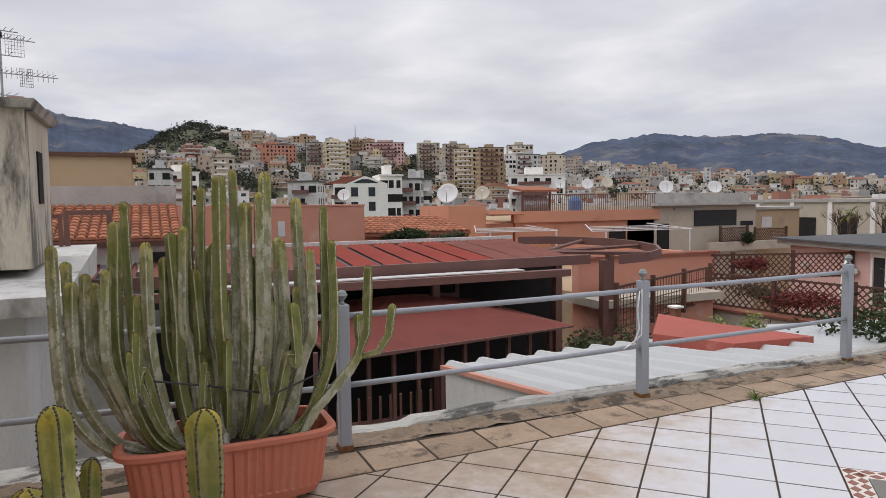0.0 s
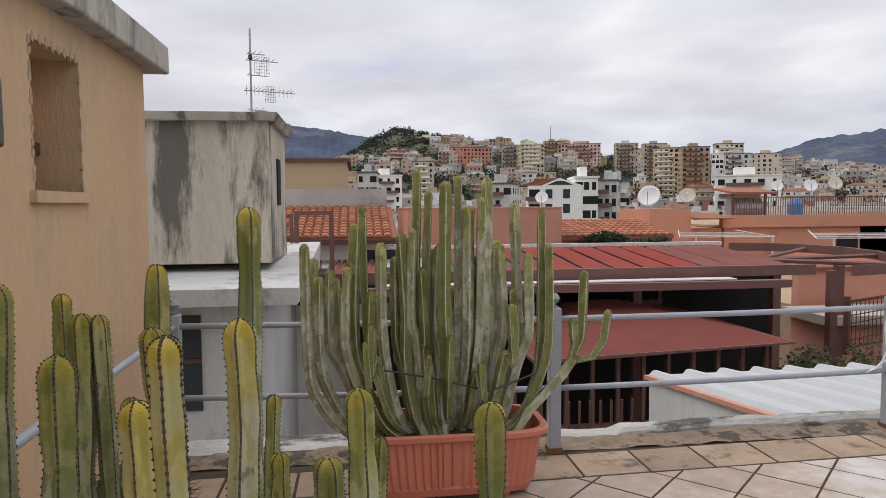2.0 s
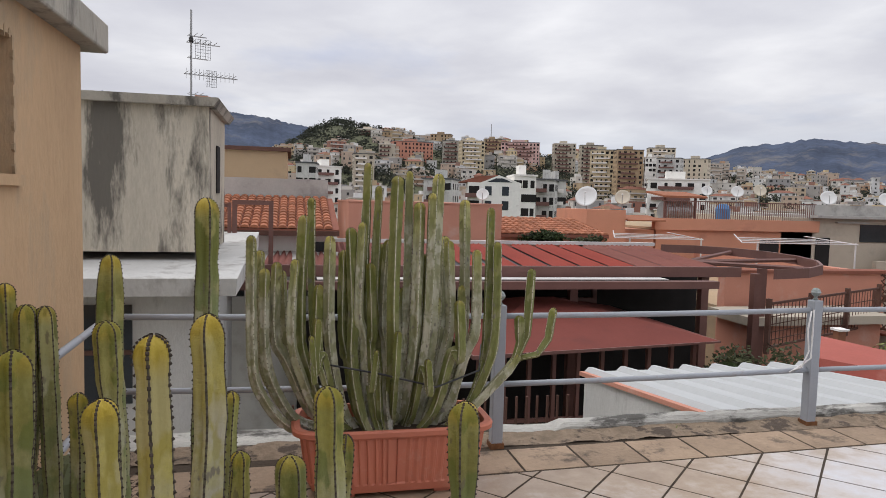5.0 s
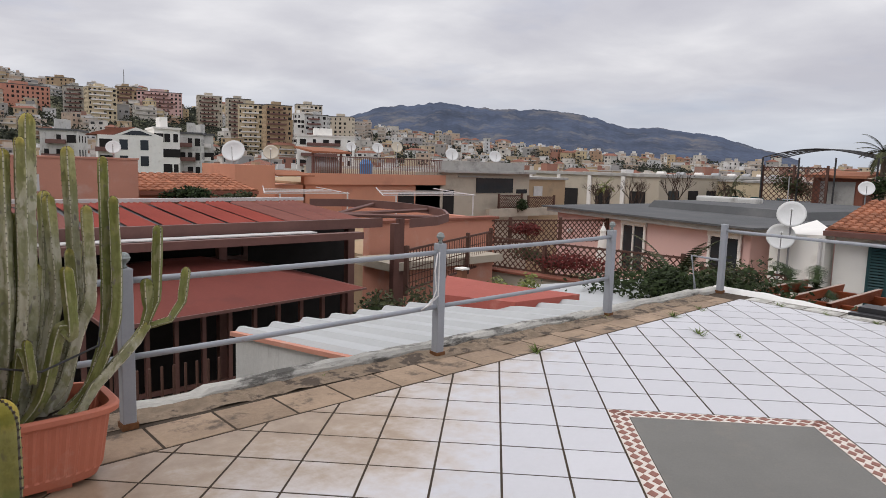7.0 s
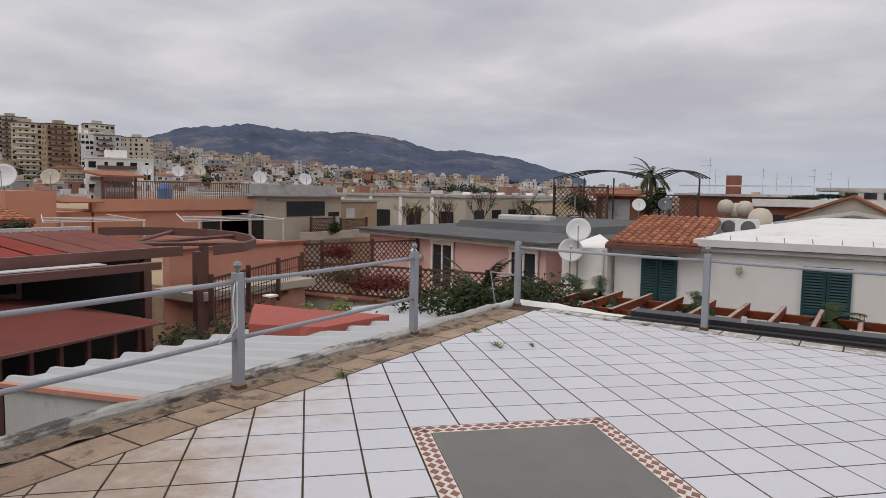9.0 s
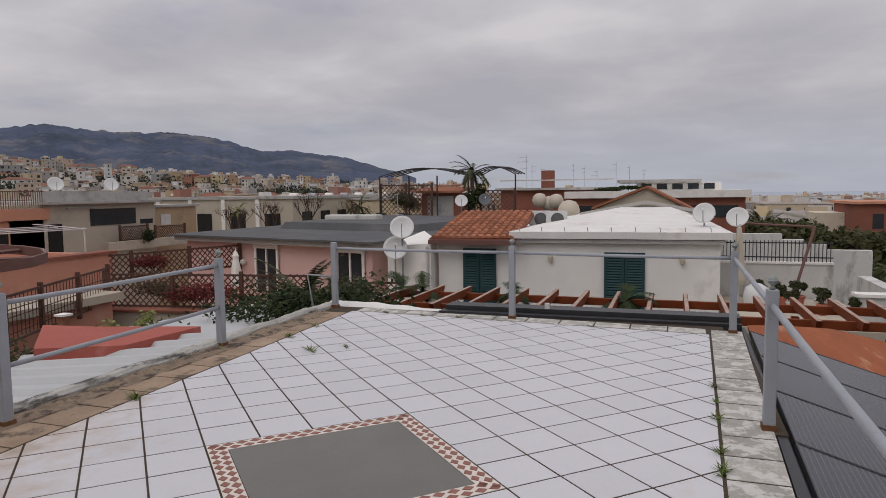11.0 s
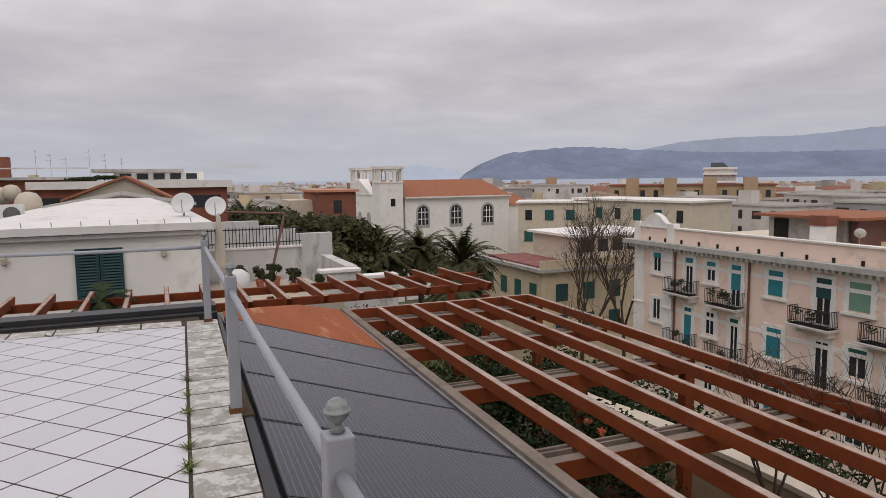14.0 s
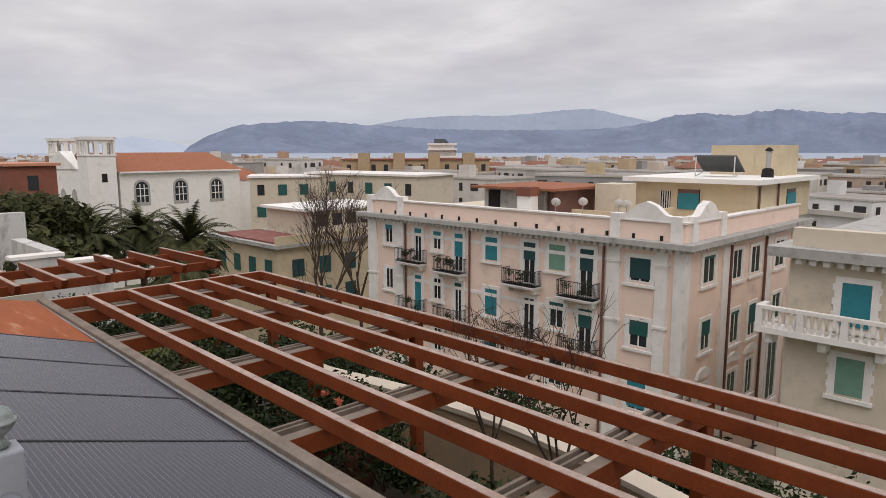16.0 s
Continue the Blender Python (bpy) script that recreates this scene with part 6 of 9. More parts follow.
PX, PYY, PH = 0.12, 3.40, 0.335
trough(PX, PYY, 0.515, 0.245, PH)
big = thing("columnar_cactus", "large clump of grey-green columnar cactus stems in the planter", "cactus", PX, PYY, PH * 0.8)
rng = random.Random(17)
TIPS = [(-0.61, 1.34), (-0.58, 1.25), (-0.55, 1.17), (-0.49, 1.20), (-0.40, 1.22), (-0.36, 1.44), (-0.32, 1.53), (-0.23, 1.34), (-0.28, 1.09), (-0.15, 1.26), (-0.12, 1.38), (-0.06, 1.41), (-0.03, 1.72), (0.03, 1.60), (0.10, 1.65), (0.17, 1.68), (0.22, 1.52), (0.28, 1.57), (0.32, 1.67), (0.35, 1.63), (0.40, 1.32), (0.49, 1.54), (0.53, 1.28), (0.62, 1.50), (0.65, 1.32), (0.68, 1.22),
        (-0.02, 1.20), (-0.12, 1.03), (0.15, 1.07), (0.08, 1.32), (0.26, 1.25), (0.34, 1.02), (0.43, 1.02), (0.48, 1.08), (-0.32, 0.86), (-0.29, 0.94), (0.11, 0.87), (0.0, 0.78), (0.26, 0.73)]
for _ in range(9):
    TIPS.append((rng.uniform(-0.5, 0.6), rng.uniform(1.0, 1.35)))
for i, (tx, tz) in enumerate(TIPS):
    dx = tx - PX
    lowc = tz < 1.0
    front = -0.24 if lowc else rng.uniform(-0.20, 0.06) if i < 39 else rng.uniform(0.05, 0.2)
    spread = min(1.0, abs(dx) / 0.75)
    bx = dx * (0.30 + 0.15 * rng.random())
    by = rng.uniform(-0.10, 0.12)
    z0 = -0.02
    knee = 0.10 + 0.12 * (1 - spread) + 0.10 * rng.random()
    h = tz - PH * 0.8
    path = [(bx, by, z0), (bx + (dx - bx) * 0.55, by + (front - by) * 0.4, z0 + knee * 0.7), (bx + (dx - bx) * 0.88, by + (front - by) * 0.8, knee * 1.6 + 0.08), (dx + rng.uniform(-0.02, 0.02), front, min(h * 0.6, knee * 2.2 + 0.22)), (dx, front + rng.uniform(-0.02, 0.02), h)]
    # soften the bends
    P = [Vector(p) for p in path]
    smoothp = []
    for k in range(41):
        t = k / 40 * (len(P) - 1)
        a = min(int(t), len(P) - 2)
        f = t - a
        p0, p1, p2, p3 = P[max(a - 1, 0)], P[a], P[a + 1], P[min(a + 2, len(P) - 1)]
        smoothp.append(0.5 * ((2 * p1) + (p2 - p0) * f + (2 * p0 - 5 * p1 + 4 * p2 - p3) * f * f + (3 * p1 - p0 - 3 * p2 + p3) * f ** 3))
    skin = "stem_green" if (lowc or rng.random() < 0.48) else "stem"
    ob = new("stem", stem_mesh(smoothp[::2], rng.uniform(0.019, 0.023) if lowc else rng.uniform(0.026, 0.033), 4, rng, True, 0.026, skin))
    ob.parent = big
# the stray branch leaning over the railing
for path, r, sk in ((((0.30, 0.02, 0.0), (0.42, 0.06, 0.16), (0.60, 0.05, 0.34), (0.66, 0.05, 0.42)), 0.026, "stem"), (((0.63, 0.05, 0.38), (0.66, 0.05, 0.48), (0.655, 0.05, 0.62)), 0.024, "stem_green"), (((0.65, 0.05, 0.40), (0.70, 0.05, 0.52), (0.715, 0.05, 0.86)), 0.023, "stem_green"), (((0.66, 0.05, 0.40), (0.76, 0.04, 0.42), (0.82, 0.04, 0.50), (0.845, 0.04, 0.66)), 0.022, "stem_green")):
    ob = new("stem", stem_mesh([(x + 0.01, y - 0.18, z * 1.06) for x, y, z in path], r * 1.15, 4, rng, True, 0.026, sk))
    ob.parent = big
bm = bmesh.new()
sweep(bm, [(-0.35, -0.15, 0.42), (-0.1, -0.2, 0.38), (0.2, -0.2, 0.30), (0.45, -0.12, 0.36), (0.52, 0.1, 0.45)], 0.005, 6)
part("tie_wire", bm, M["black"], big)


def round_pot(x, y, r, h, label="round terracotta flower pot", material="pot", z=0.0):
    g = thing("flower_pot", label, "flower pot", x, y, z)
    bm = bmesh.new()
    lathe(bm, [(r * 0.68, 0), (r * 0.72, 0.01), (r * 0.95, h * 0.8), (r * 0.97, h * 0.82), (r * 1.06, h * 0.84), (r * 1.08, h * 0.98), (r * 1.04, h), (r * 0.94, h), (r * 0.9, h * 0.86), (r * 0.2, h * 0.85)], 28)
    part("pot", bm, M[material], g, smooth=True)
    part("soil", lathe(bmesh.new(), [(r * 0.9, h * 0.84), (r * 0.9, h * 0.87), (r * 0.1, h * 0.875)], 20), M["soil"], g)
    return g


# the front row of potted columns, close to the wall
FRONT = [(-0.911, 0.80, 1.476, 0.032), (-0.867, 0.85, 1.421, 0.031), (-0.995, 1.05, 1.348, 0.026), (-0.987, 1.37, 1.340, 0.023), (-0.949, 1.37, 1.296, 0.025), (-0.917, 1.38, 1.291, 0.023), (-0.784, 0.85, 1.314, 0.0265), (-0.781, 1.34, 1.403, 0.028), (-0.755, 1.20, 1.290, 0.026), (-0.613, 1.50, 1.524, 0.031), (-0.542, 0.93, 1.347, 0.028), (-0.544, 0.52, 1.398, 0.0185),
         (-0.658, 0.785, 1.261, 0.025), (-0.508, 1.14, 1.049, 0.021), (-0.356, 0.955, 1.220, 0.0275), (-0.316, 1.05, 1.103, 0.017), (-0.416, 1.10, 1.051, 0.031), (-0.159, 0.81, 1.230, 0.026), (-0.847, 1.35, 1.113, 0.020), (-1.022, 0.85, 1.186, 0.031), (-0.823, 0.62, 1.256, 0.034), (-0.537, 1.30, 1.120, 0.018)]
SCARRED = (10, 11, 12)
POT_AT = [(-0.91, 0.79, 0.15), (-0.90, 1.32, 0.16), (-0.60, 0.80, 0.135), (-0.58, 1.40, 0.15), (-0.38, 1.06, 0.14), (-0.17, 0.82, 0.12)]
hosts = []
for k, (x, y, r) in enumerate(POT_AT):
    round_pot(x, y, r, 0.34, "terracotta pot of tall columnar cacti", "pot")
    hosts.append(thing("columnar_cactus", "tall yellow-green ribbed cactus with dark spines in a pot", "cactus", x, y, 0.28, 0, "potted cacti by the wall"))
for i, (x, y, z, r) in enumerate(FRONT):
    k = min(range(len(POT_AT)), key=lambda q: math.hypot(POT_AT[q][0] - x, POT_AT[q][1] - y))
    hx, hy, hr = POT_AT[k]
    bx, by = (x - hx) * 0.4, (y - hy) * 0.4
    path = [(bx, by, 0), (bx + (x - hx - bx) * 0.7, by + (y - hy - by) * 0.7, 0.35), (x - hx + rng.uniform(-0.012, 0.012), y - hy, 0.62), (x - hx + rng.uniform(-0.008, 0.008), y - hy, (z - 0.28) * 0.85), (x - hx, y - hy, z - 0.28)]
    ob = new("stem", stem_mesh(path, r * 0.95, 5, rng, True, 0.0115, "stem_scarred" if i in SCARRED else rng.choice(("stem_front", "stem_front", "stem_olive")), 0.64))
    ob.parent = hosts[k]

# barrel cactus and a small pot further back
round_pot(-1.15, 2.35, 0.15, 0.26, "terracotta pot with a brown barrel cactus")
bc = thing("barrel_cactus", "round brownish barrel cactus with dense dry spines", "cactus", -1.15, 2.35, 0.22)
bm = bmesh.new()
prof = [(0.06, 0), (0.13, 0.06), (0.165, 0.16), (0.16, 0.26), (0.12, 0.34), (0.05, 0.385), (0.01, 0.39)]
lathe(bm, prof, 40)
for v in bm.verts:
    a = math.atan2(v.co.y, v.co.x)
    k = 1 + 0.06 * math.cos(a * 20)
    v.co.x *= k
    v.co.y *= k
part("body", bm, M["leaf_olive"], bc)
bm = bmesh.new()
for i in range(20):
    a = 2 * math.pi * i / 20
    for z, r in ((0.05, 0.12), (0.1, 0.15), (0.15, 0.168), (0.2, 0.172), (0.25, 0.168), (0.3, 0.15), (0.34, 0.12)):
        for q in range(3):
            d = Vector((math.cos(a + rng.uniform(-0.4, 0.4)), math.sin(a + rng.uniform(-0.4, 0.4)), rng.uniform(-0.5, 0.7)))
            p = Vector((r * math.cos(a), r * math.sin(a), z))
            tube(bm, p, p + d * 0.045, 0.0016, 3, 0.0004)
tagged(part("spines", bm, M["twig"], bc, "dry brown spines"), kind="stuff")
round_pot(-0.62, 2.05, 0.13, 0.42, "small terracotta pot at the planter")

# white cord tied to a post
bm = bmesh.new()
sweep(bm, [(3.13, 3.84, 0.83), (3.10, 3.83, 0.7), (3.11, 3.82, 0.55), (3.06, 3.82, 0.44), (2.98, 3.84, 0.40), (3.08, 3.83, 0.46), (3.14, 3.83, 0.50), (3.15, 3.84, 0.66), (3.15, 3.84, 0.84)], 0.006, 6)
tagged(part("cord", bm, M["white_metal"], smooth=True), "white cord looped round a railing post", "cord")

# weeds in the joints
rng = random.Random(44)


def weed(x, y, n, s):
    bm = bmesh.new()
    for _ in range(n):
        a = rng.uniform(0, 6.28)
        l = s * rng.uniform(0.4, 1.0)
        d = Vector((math.cos(a) * 0.85, math.sin(a) * 0.85, rng.uniform(0.15, 0.6))) * l
        along = rng.gauss(0, 0.05)
        p = Vector((along * 0.71, along * (0.71 if y > 0 else 0), 0.0)) + Vector((rng.uniform(-0.012, 0.012), rng.uniform(-0.012, 0.012), 0))
        w = Vector((-math.sin(a), math.cos(a), 0)) * 0.0042
        f = [p - w, p + w, p + d * 0.6 + w, p + d]
        bm.faces.new([bm.verts.new(q) for q in f])
    ob = part("weed", bm, M["leaf_weed"])
    ob.location = (x, y, 0.0)
    tagged(ob, "small tuft of weed in a tile joint", "weed", "weeds in the terrace joints", "stuff")


for x, y, n, s in ((5.7, 3.0, 40, 0.13), (5.95, 2.75, 22, 0.10), (6.2, 3.55, 40, 0.14), (3.95, 3.49, 40, 0.13), (5.5, 3.93, 26, 0.10), (6.8, 3.57, 24, 0.10), (3.8, -0.633, 34, 0.10), (4.1, -0.64, 26, 0.09), (4.7, -0.66, 30, 0.09), (5.5, -0.685, 24, 0.09), (3.3, -0.618, 34, 0.11), (2.9, -0.606, 30, 0.11), (3.05, -0.61, 26, 0.10), (5.1, -0.67, 22, 0.08), (7.60, 0.5, 14, 0.07), (7.68, 1.6, 14, 0.07), (7.76, 2.6, 22, 0.09), (7.80, 3.1, 26, 0.1), (7.72, 2.1, 16, 0.08), (2.2, 3.95, 16, 0.06)):
    weed(x, y, n, s)



# ---- facades across the street ----
def flat_box(bm, face, u0, u1, z0, z1, d0, d1):
    """A box on a facade: u runs along the wall, d outwards. face: 'y' front looks to +y, 'x' front looks to -x."""
    if face == "y":
        return box(bm, min(u0, u1), d0, z0, max(u0, u1), d1, z1)
    return box(bm, -d1, -max(u0, u1), z0, -d0, -min(u0, u1), z1)


def window(parent, face, u0, u1, zt, zb, blind=None, drop=1.0, surround=True, frame_white=True, shutters=None):
    """A window with moulded surround, pane, sill and a roller blind let part-way down."""
    a, b = min(u0, u1), max(u0, u1)
    w = part("window", flat_box(bmesh.new(), face, a - 0.02, b + 0.02, zb, zt, -0.02, 0.012), M["glass"], parent)
    if surround:
        bm = bmesh.new()
        for q in ((a - 0.26, a, zb - 0.12, zt + 0.22), (b, b + 0.26, zb - 0.12, zt + 0.22), (a, b, zt, zt + 0.22)):
            flat_box(bm, face, *q, 0.0, 0.07)
        for k in range(3):
            z = zb + (k + 0.4) * (zt - zb) / 3
            flat_box(bm, face, a - 0.34, a - 0.26, z, z + 0.28, 0.0, 0.07)
            flat_box(bm, face, b + 0.26, b + 0.34, z, z + 0.28, 0.0, 0.07)
        part("surround", bm, M["trim"], w)
        part("sill", flat_box(bmesh.new(), face, a - 0.36, b + 0.36, zb - 0.25, zb - 0.10, 0.0, 0.16), M["trim"], w)
    if blind:
        part("blind", flat_box(bmesh.new(), face, a, b, zt - (zt - zb) * drop, zt, 0.014, 0.045), M[blind], w)
    if drop < 0.95:
        c = (a + b) / 2
        bm = bmesh.new()
        zt2 = zt - (zt - zb) * (drop if blind else 0)
        for q in ((a, a + 0.07, zb, zt2), (b - 0.07, b, zb, zt2), (c - 0.04, c + 0.04, zb, zt2), (a + 0.07, c - 0.04, zb, zb + 0.08), (c + 0.04, b - 0.07, zb, zb + 0.08)):
            flat_box(bm, face, *q, 0.014, 0.03)
        part("frame", bm, M["trim" if frame_white else "dark_wood"], w)
    if shutters:
        for s, e in ((a - (b - a) * 0.5, a - 0.02), (b + 0.02, b + (b - a) * 0.5)):
            sh = part("shutter", flat_box(bmesh.new(), face, s, e, zb, zt, 0.0, 0.05), M[shutters], w)
    return w


def balcony(parent, u0, u1, zf, plants, rng):
    """An iron balcony on brackets, with flower boxes."""
    a, b = min(u0, u1), max(u0, u1)
    dep = 0.85
    bal = part("balcony", B((a, 0, zf - 0.16, b, dep, zf), (a - 0.06, 0, zf - 0.05, b + 0.06, dep + 0.06, zf)), M["trim"], parent)
    for x in (a + 0.3, b - 0.3):
        part("bracket", B((x - 0.12, 0, zf - 0.48, x + 0.12, 0.55, zf - 0.16)), M["trim"], bal)
    bm = bmesh.new()
    for z in (zf + 0.08, zf + 0.92):
        box(bm, a + 0.04, dep - 0.06, z, b - 0.04, dep - 0.03, z + 0.04)
        box(bm, a + 0.04, 0.02, z, a + 0.07, dep - 0.03, z + 0.04)
        box(bm, b - 0.07, 0.02, z, b - 0.04, dep - 0.03, z + 0.04)
    n = int((b - a) / 0.14)
    for i in range(n + 1):
        x = a + 0.05 + i * (b - a - 0.1) / n
        box(bm, x - 0.011, dep - 0.055, zf + 0.08, x + 0.011, dep - 0.035, zf + 0.92)
    for i in range(6):
        for x in (a + 0.055, b - 0.055):
            y = 0.05 + i * (dep - 0.1) / 6
            box(bm, x - 0.011, y, zf + 0.08, x + 0.011, y + 0.02, zf + 0.92)
    part("railing", bm, M["iron"], bal)
    if plants:
        bm = bmesh.new()
        for _ in range(plants):
            cx = rng.uniform(a + 0.3, b - 0.3)
            leaf_cloud(bm, cx, dep - 0.25, zf + rng.uniform(0.3, 0.9), 0.38, 0.22, 0.30, 60, 0.07, rng)
        tagged(part("plant", bm, M["leaf_olive"], bal), kind="stuff")


rng = random.Random(12)
FW = 25.2
for u0, u1, zt, zb, bl, dr in ((22.4, 23.2, -4.07, -5.43, "blind_teal", 0.25), (22.4, 23.2, -7.37, -8.87, None, 0), (19.3, 20.0, -4.1, -6.5, "blind_teal", 0.22), (19.35, 20.0, -7.46, -10.0, "blind_teal", 1.0),
                               (17.35, 18.1, -4.15, -5.42, "blind_teal", 0.42), (17.35, 18.1, -7.45, -8.92, None, 0), (15.3, 16.05, -4.13, -6.7, "blind_teal", 0.6), (15.4, 16.05, -7.48, -10.1, "blind_dark", 0.1),
                               (12.3, 13.3, -4.11, -5.56, "blind_teal", 1.0), (12.3, 13.3, -7.47, -9.15, "blind_teal", 1.0), (9.3, 10.2, -4.14, -6.7, "shut_green", 0.42), (9.3, 10.15, -7.6, -10.2, None, 0),
                               (7.15, 8.3, -4.09, -5.57, "blind_pale", 1.0), (7.2, 8.2, -7.52, -9.05, "blind_dark", 0.3), (5.25, 6.15, -4.14, -6.9, "shut_green", 0.45), (5.25, 6.15, -7.6, -10.2, "blind_dark", 0.42),
                               (1.8, 3.0, -4.27, -5.57, "shut_green", 0.85), (1.8, 2.9, -7.67, -9.13, "blind_dark", 0.55),
                               (22.4, 23.2, -11.2, -12.6, "blind_dark", 0.5), (17.35, 18.1, -11.0, -12.6, None, 0), (12.3, 13.3, -11.0, -12.6, "blind_teal", 1.0), (7.2, 8.2, -11.0, -12.6, None, 0), (1.8, 2.9, -11.0, -12.7, "blind_teal", 0.9)):
    window(pk, "y", u0, u1, zt, zb, bl, dr)
for u0, u1, zf, pl in ((18.75, 21.35, -6.50, 5), (14.95, 17.5, -6.72, 7), (8.8, 11.35, -6.72, 6), (4.75, 7.25, -6.9, 5), (18.8, 21.3, -10.05, 3), (14.95, 17.5, -10.15, 2), (8.8, 11.3, -10.2, 3), (4.8, 7.2, -10.2, 3)):
    balcony(pk, u0, u1, zf, pl, rng)
for u0, u1 in ((24.2, 25.2), (21.2, 22.1), (3.6, 4.4), (0.85, 1.5)):
    part("pilaster", B((u0, 0, STREET, u1, 0.12, -3.56)), M["trim"], pk)
    for z in (-4.6, -7.9):
        part("pilaster_band", B((u0 - 0.08, 0.0, z, u1 + 0.08, 0.18, z + 0.14)), M["trim"], pk)
for u in (20.95, 14.65, 4.6):
    bm = bmesh.new()
    tube(bm, (u, 0.10, STREET), (u, 0.10, -3.55), 0.07, 8)
    part("downpipe", bm, M["brown_metal"], pk)
for z in (-4.65, -7.95):
    part("string_course", B((4.7, 0, z, 21.1, 0.05, z + 0.22)), M["trim"], pk)
for i in range(64):
    part("dentil", B((0.1 + i * 0.4, 0.0, -3.78, 0.3 + i * 0.4, 0.42, -3.56)), M["trim"], pk)
for i in range(42):
    part("dentil", B((-0.42, -0.3 - i * 0.4, -3.78, 0.0, -0.1 - i * 0.4, -3.56)), M["trim"], pk)
for i in range(15):
    x = 1.2 + i * 1.6
    part("weep_block", B((x, 0.0, -3.25, x + 0.16, 0.05, -2.98)), M["dark"], pk)
part("parapet_cap", B((-0.1, -0.42, -2.3, FW + 0.1, 0.1, -2.2)), M["trim"], pk)
part("parapet", B((0, -16.8, -3.25, 0.3, -0.31, -2.3)), M["pink_wall"], pk)
part("parapet_cap", B((-0.1, -16.8, -2.3, 0.42, -0.43, -2.2)), M["trim"], pk)
part("roof_deck", B((0.31, -16.8, -3.24, FW, -0.31, -3.15)), M["cream_wall"], pk)


def gable(parent, c, face):
    """A small pediment on the parapet between two blocks."""
    bm = bmesh.new()
    pts = [(-1.5, -2.3), (-1.5, -2.0), (-1.1, -1.9), (-0.55, -1.45), (0, -1.25), (0.55, -1.45), (1.1, -1.9), (1.5, -2.0), (1.5, -2.3)]
    if face == "y":
        hexa(bm, [(c + x, -0.38, z) for x, z in pts], [(c + x, 0.06, z) for x, z in pts])
    else:
        hexa(bm, [(-0.06, c + x, z) for x, z in pts], [(0.38, c + x, z) for x, z in pts])
    part("pediment", bm, M["trim"], parent)
    for s in (-1.75, 1.75):
        q = (c + s - 0.3, -0.42, -3.25, c + s + 0.3, 0.14, -1.95) if face == "y" else (-0.14, c + s - 0.3, -3.25, 0.42, c + s + 0.3, -1.95)
        part("parapet_block", B(q), M["trim"], parent)


gable(pk, 23.2, "y")
gable(pk, 2.2, "y")
gable(pk, -2.6, "x")
part("corner_quoin", B((-0.1, -0.55, STREET, 0.5, 0.1, -3.57)), M["trim"], pk)
for u0, u1, zt, zb, bl, dr in ((2.2, 3.6, -4.19, -5.7, "blind_dark", 0.1), (2.3, 3.4, -7.74, -9.4, "blind_dark", 0.5), (6.1, 7.4, -4.3, -6.0, None, 0), (8.8, 10.2, -4.35, -6.0, None, 0), (12.8, 14.4, -4.4, -6.1, None, 0), (6.2, 7.4, -7.9, -9.8, "blind_dark", 0.1), (8.9, 10.0, -7.9, -9.9, "blind_dark", 0.6), (12.8, 14.2, -7.9, -9.6, None, 0), (12.6, 14.2, -11.0, -15.0, None, 0), (6.2, 7.4, -11.6, -13.6, None, 0), (9.0, 10.0, -11.4, -13.6, None, 0), (2.3, 3.4, -11.4, -13.4, "blind_teal", 0.4)):
    window(pk, "x", u0, u1, zt, zb, bl, dr)
for u0, u1 in ((4.6, 5.4), (11.2, 12.0), (15.6, 16.4)):
    part("pilaster", B((-0.12, -u1, STREET, 0, -u0, -3.56)), M["trim"], pk)
for u in (5.7, 11.0):
    bm = bmesh.new()
    tube(bm, (-0.1, -u, STREET), (-0.1, -u, -3.55), 0.08, 8)
    part("downpipe", bm, M["brown_metal"], pk)
for u in (2.85, 6.8, 9.5):
    bm = bmesh.new()
    pts = [(-0.9 + 0.15 * k, math.sqrt(max(0, 0.81 - (-0.9 + 0.15 * k) ** 2)) * 0.6) for k in range(13)]
    hexa(bm, [(-0.16, -u + a, -10.9 + b) for a, b in pts], [(0.0, -u + a, -10.9 + b) for a, b in pts])
    part("arched_hood", bm, M["trim"], pk)

# rooftop flat on it
ph_ = thing("penthouse", "cream rooftop apartment under a white slab roof", "building", 15.6, -43.0, -3.16)
part("wall", B((0.0, -10, 0, 8.0, 0, 2.45)), M["yellow_wall"], ph_)
part("roof", B((-0.5, -10.5, 2.45, 8.6, 0.8, 2.75)), M["white_wall"], ph_)
w = part("door", B((5.45, 0.0, 0.2, 6.2, 0.05, 1.85)), M["dark"], ph_)
for k in range(5):
    part("door_bar", B((5.47 + k * 0.16, 0.05, 0.2, 5.54 + k * 0.16, 0.08, 1.85)), M["white_metal"], w)
w = part("window", B((3.45, 0, 0.7, 4.95, 0.04, 2.0)), M["glass"], ph_)
part("blind", B((3.5, 0.04, 0.7, 4.9, 0.08, 1.75)), M["blind_teal"], w)
part("blind_box", B((3.5, 0.04, 1.75, 4.9, 0.10, 2.0)), M["brown_metal"], w)
w = part("window", B((-0.04, -7.0, 0.7, 0.0, -5.4, 1.95)), M["glass"], ph_)
part("blind", B((-0.09, -7.0, 0.7, -0.04, -5.4, 1.7)), M["blind_teal"], w)
for y in (-0.4, -3.6):
    bm = bmesh.new()
    tube(bm, (-0.1, y, -0.3), (-0.1, y, 2.45), 0.07, 8)
    part("downpipe", bm, M["brown_metal"], ph_)
ub = thing("stair_tower", "tall cream stair tower on the roof", "building", 16.5, -53.0, -3.16)
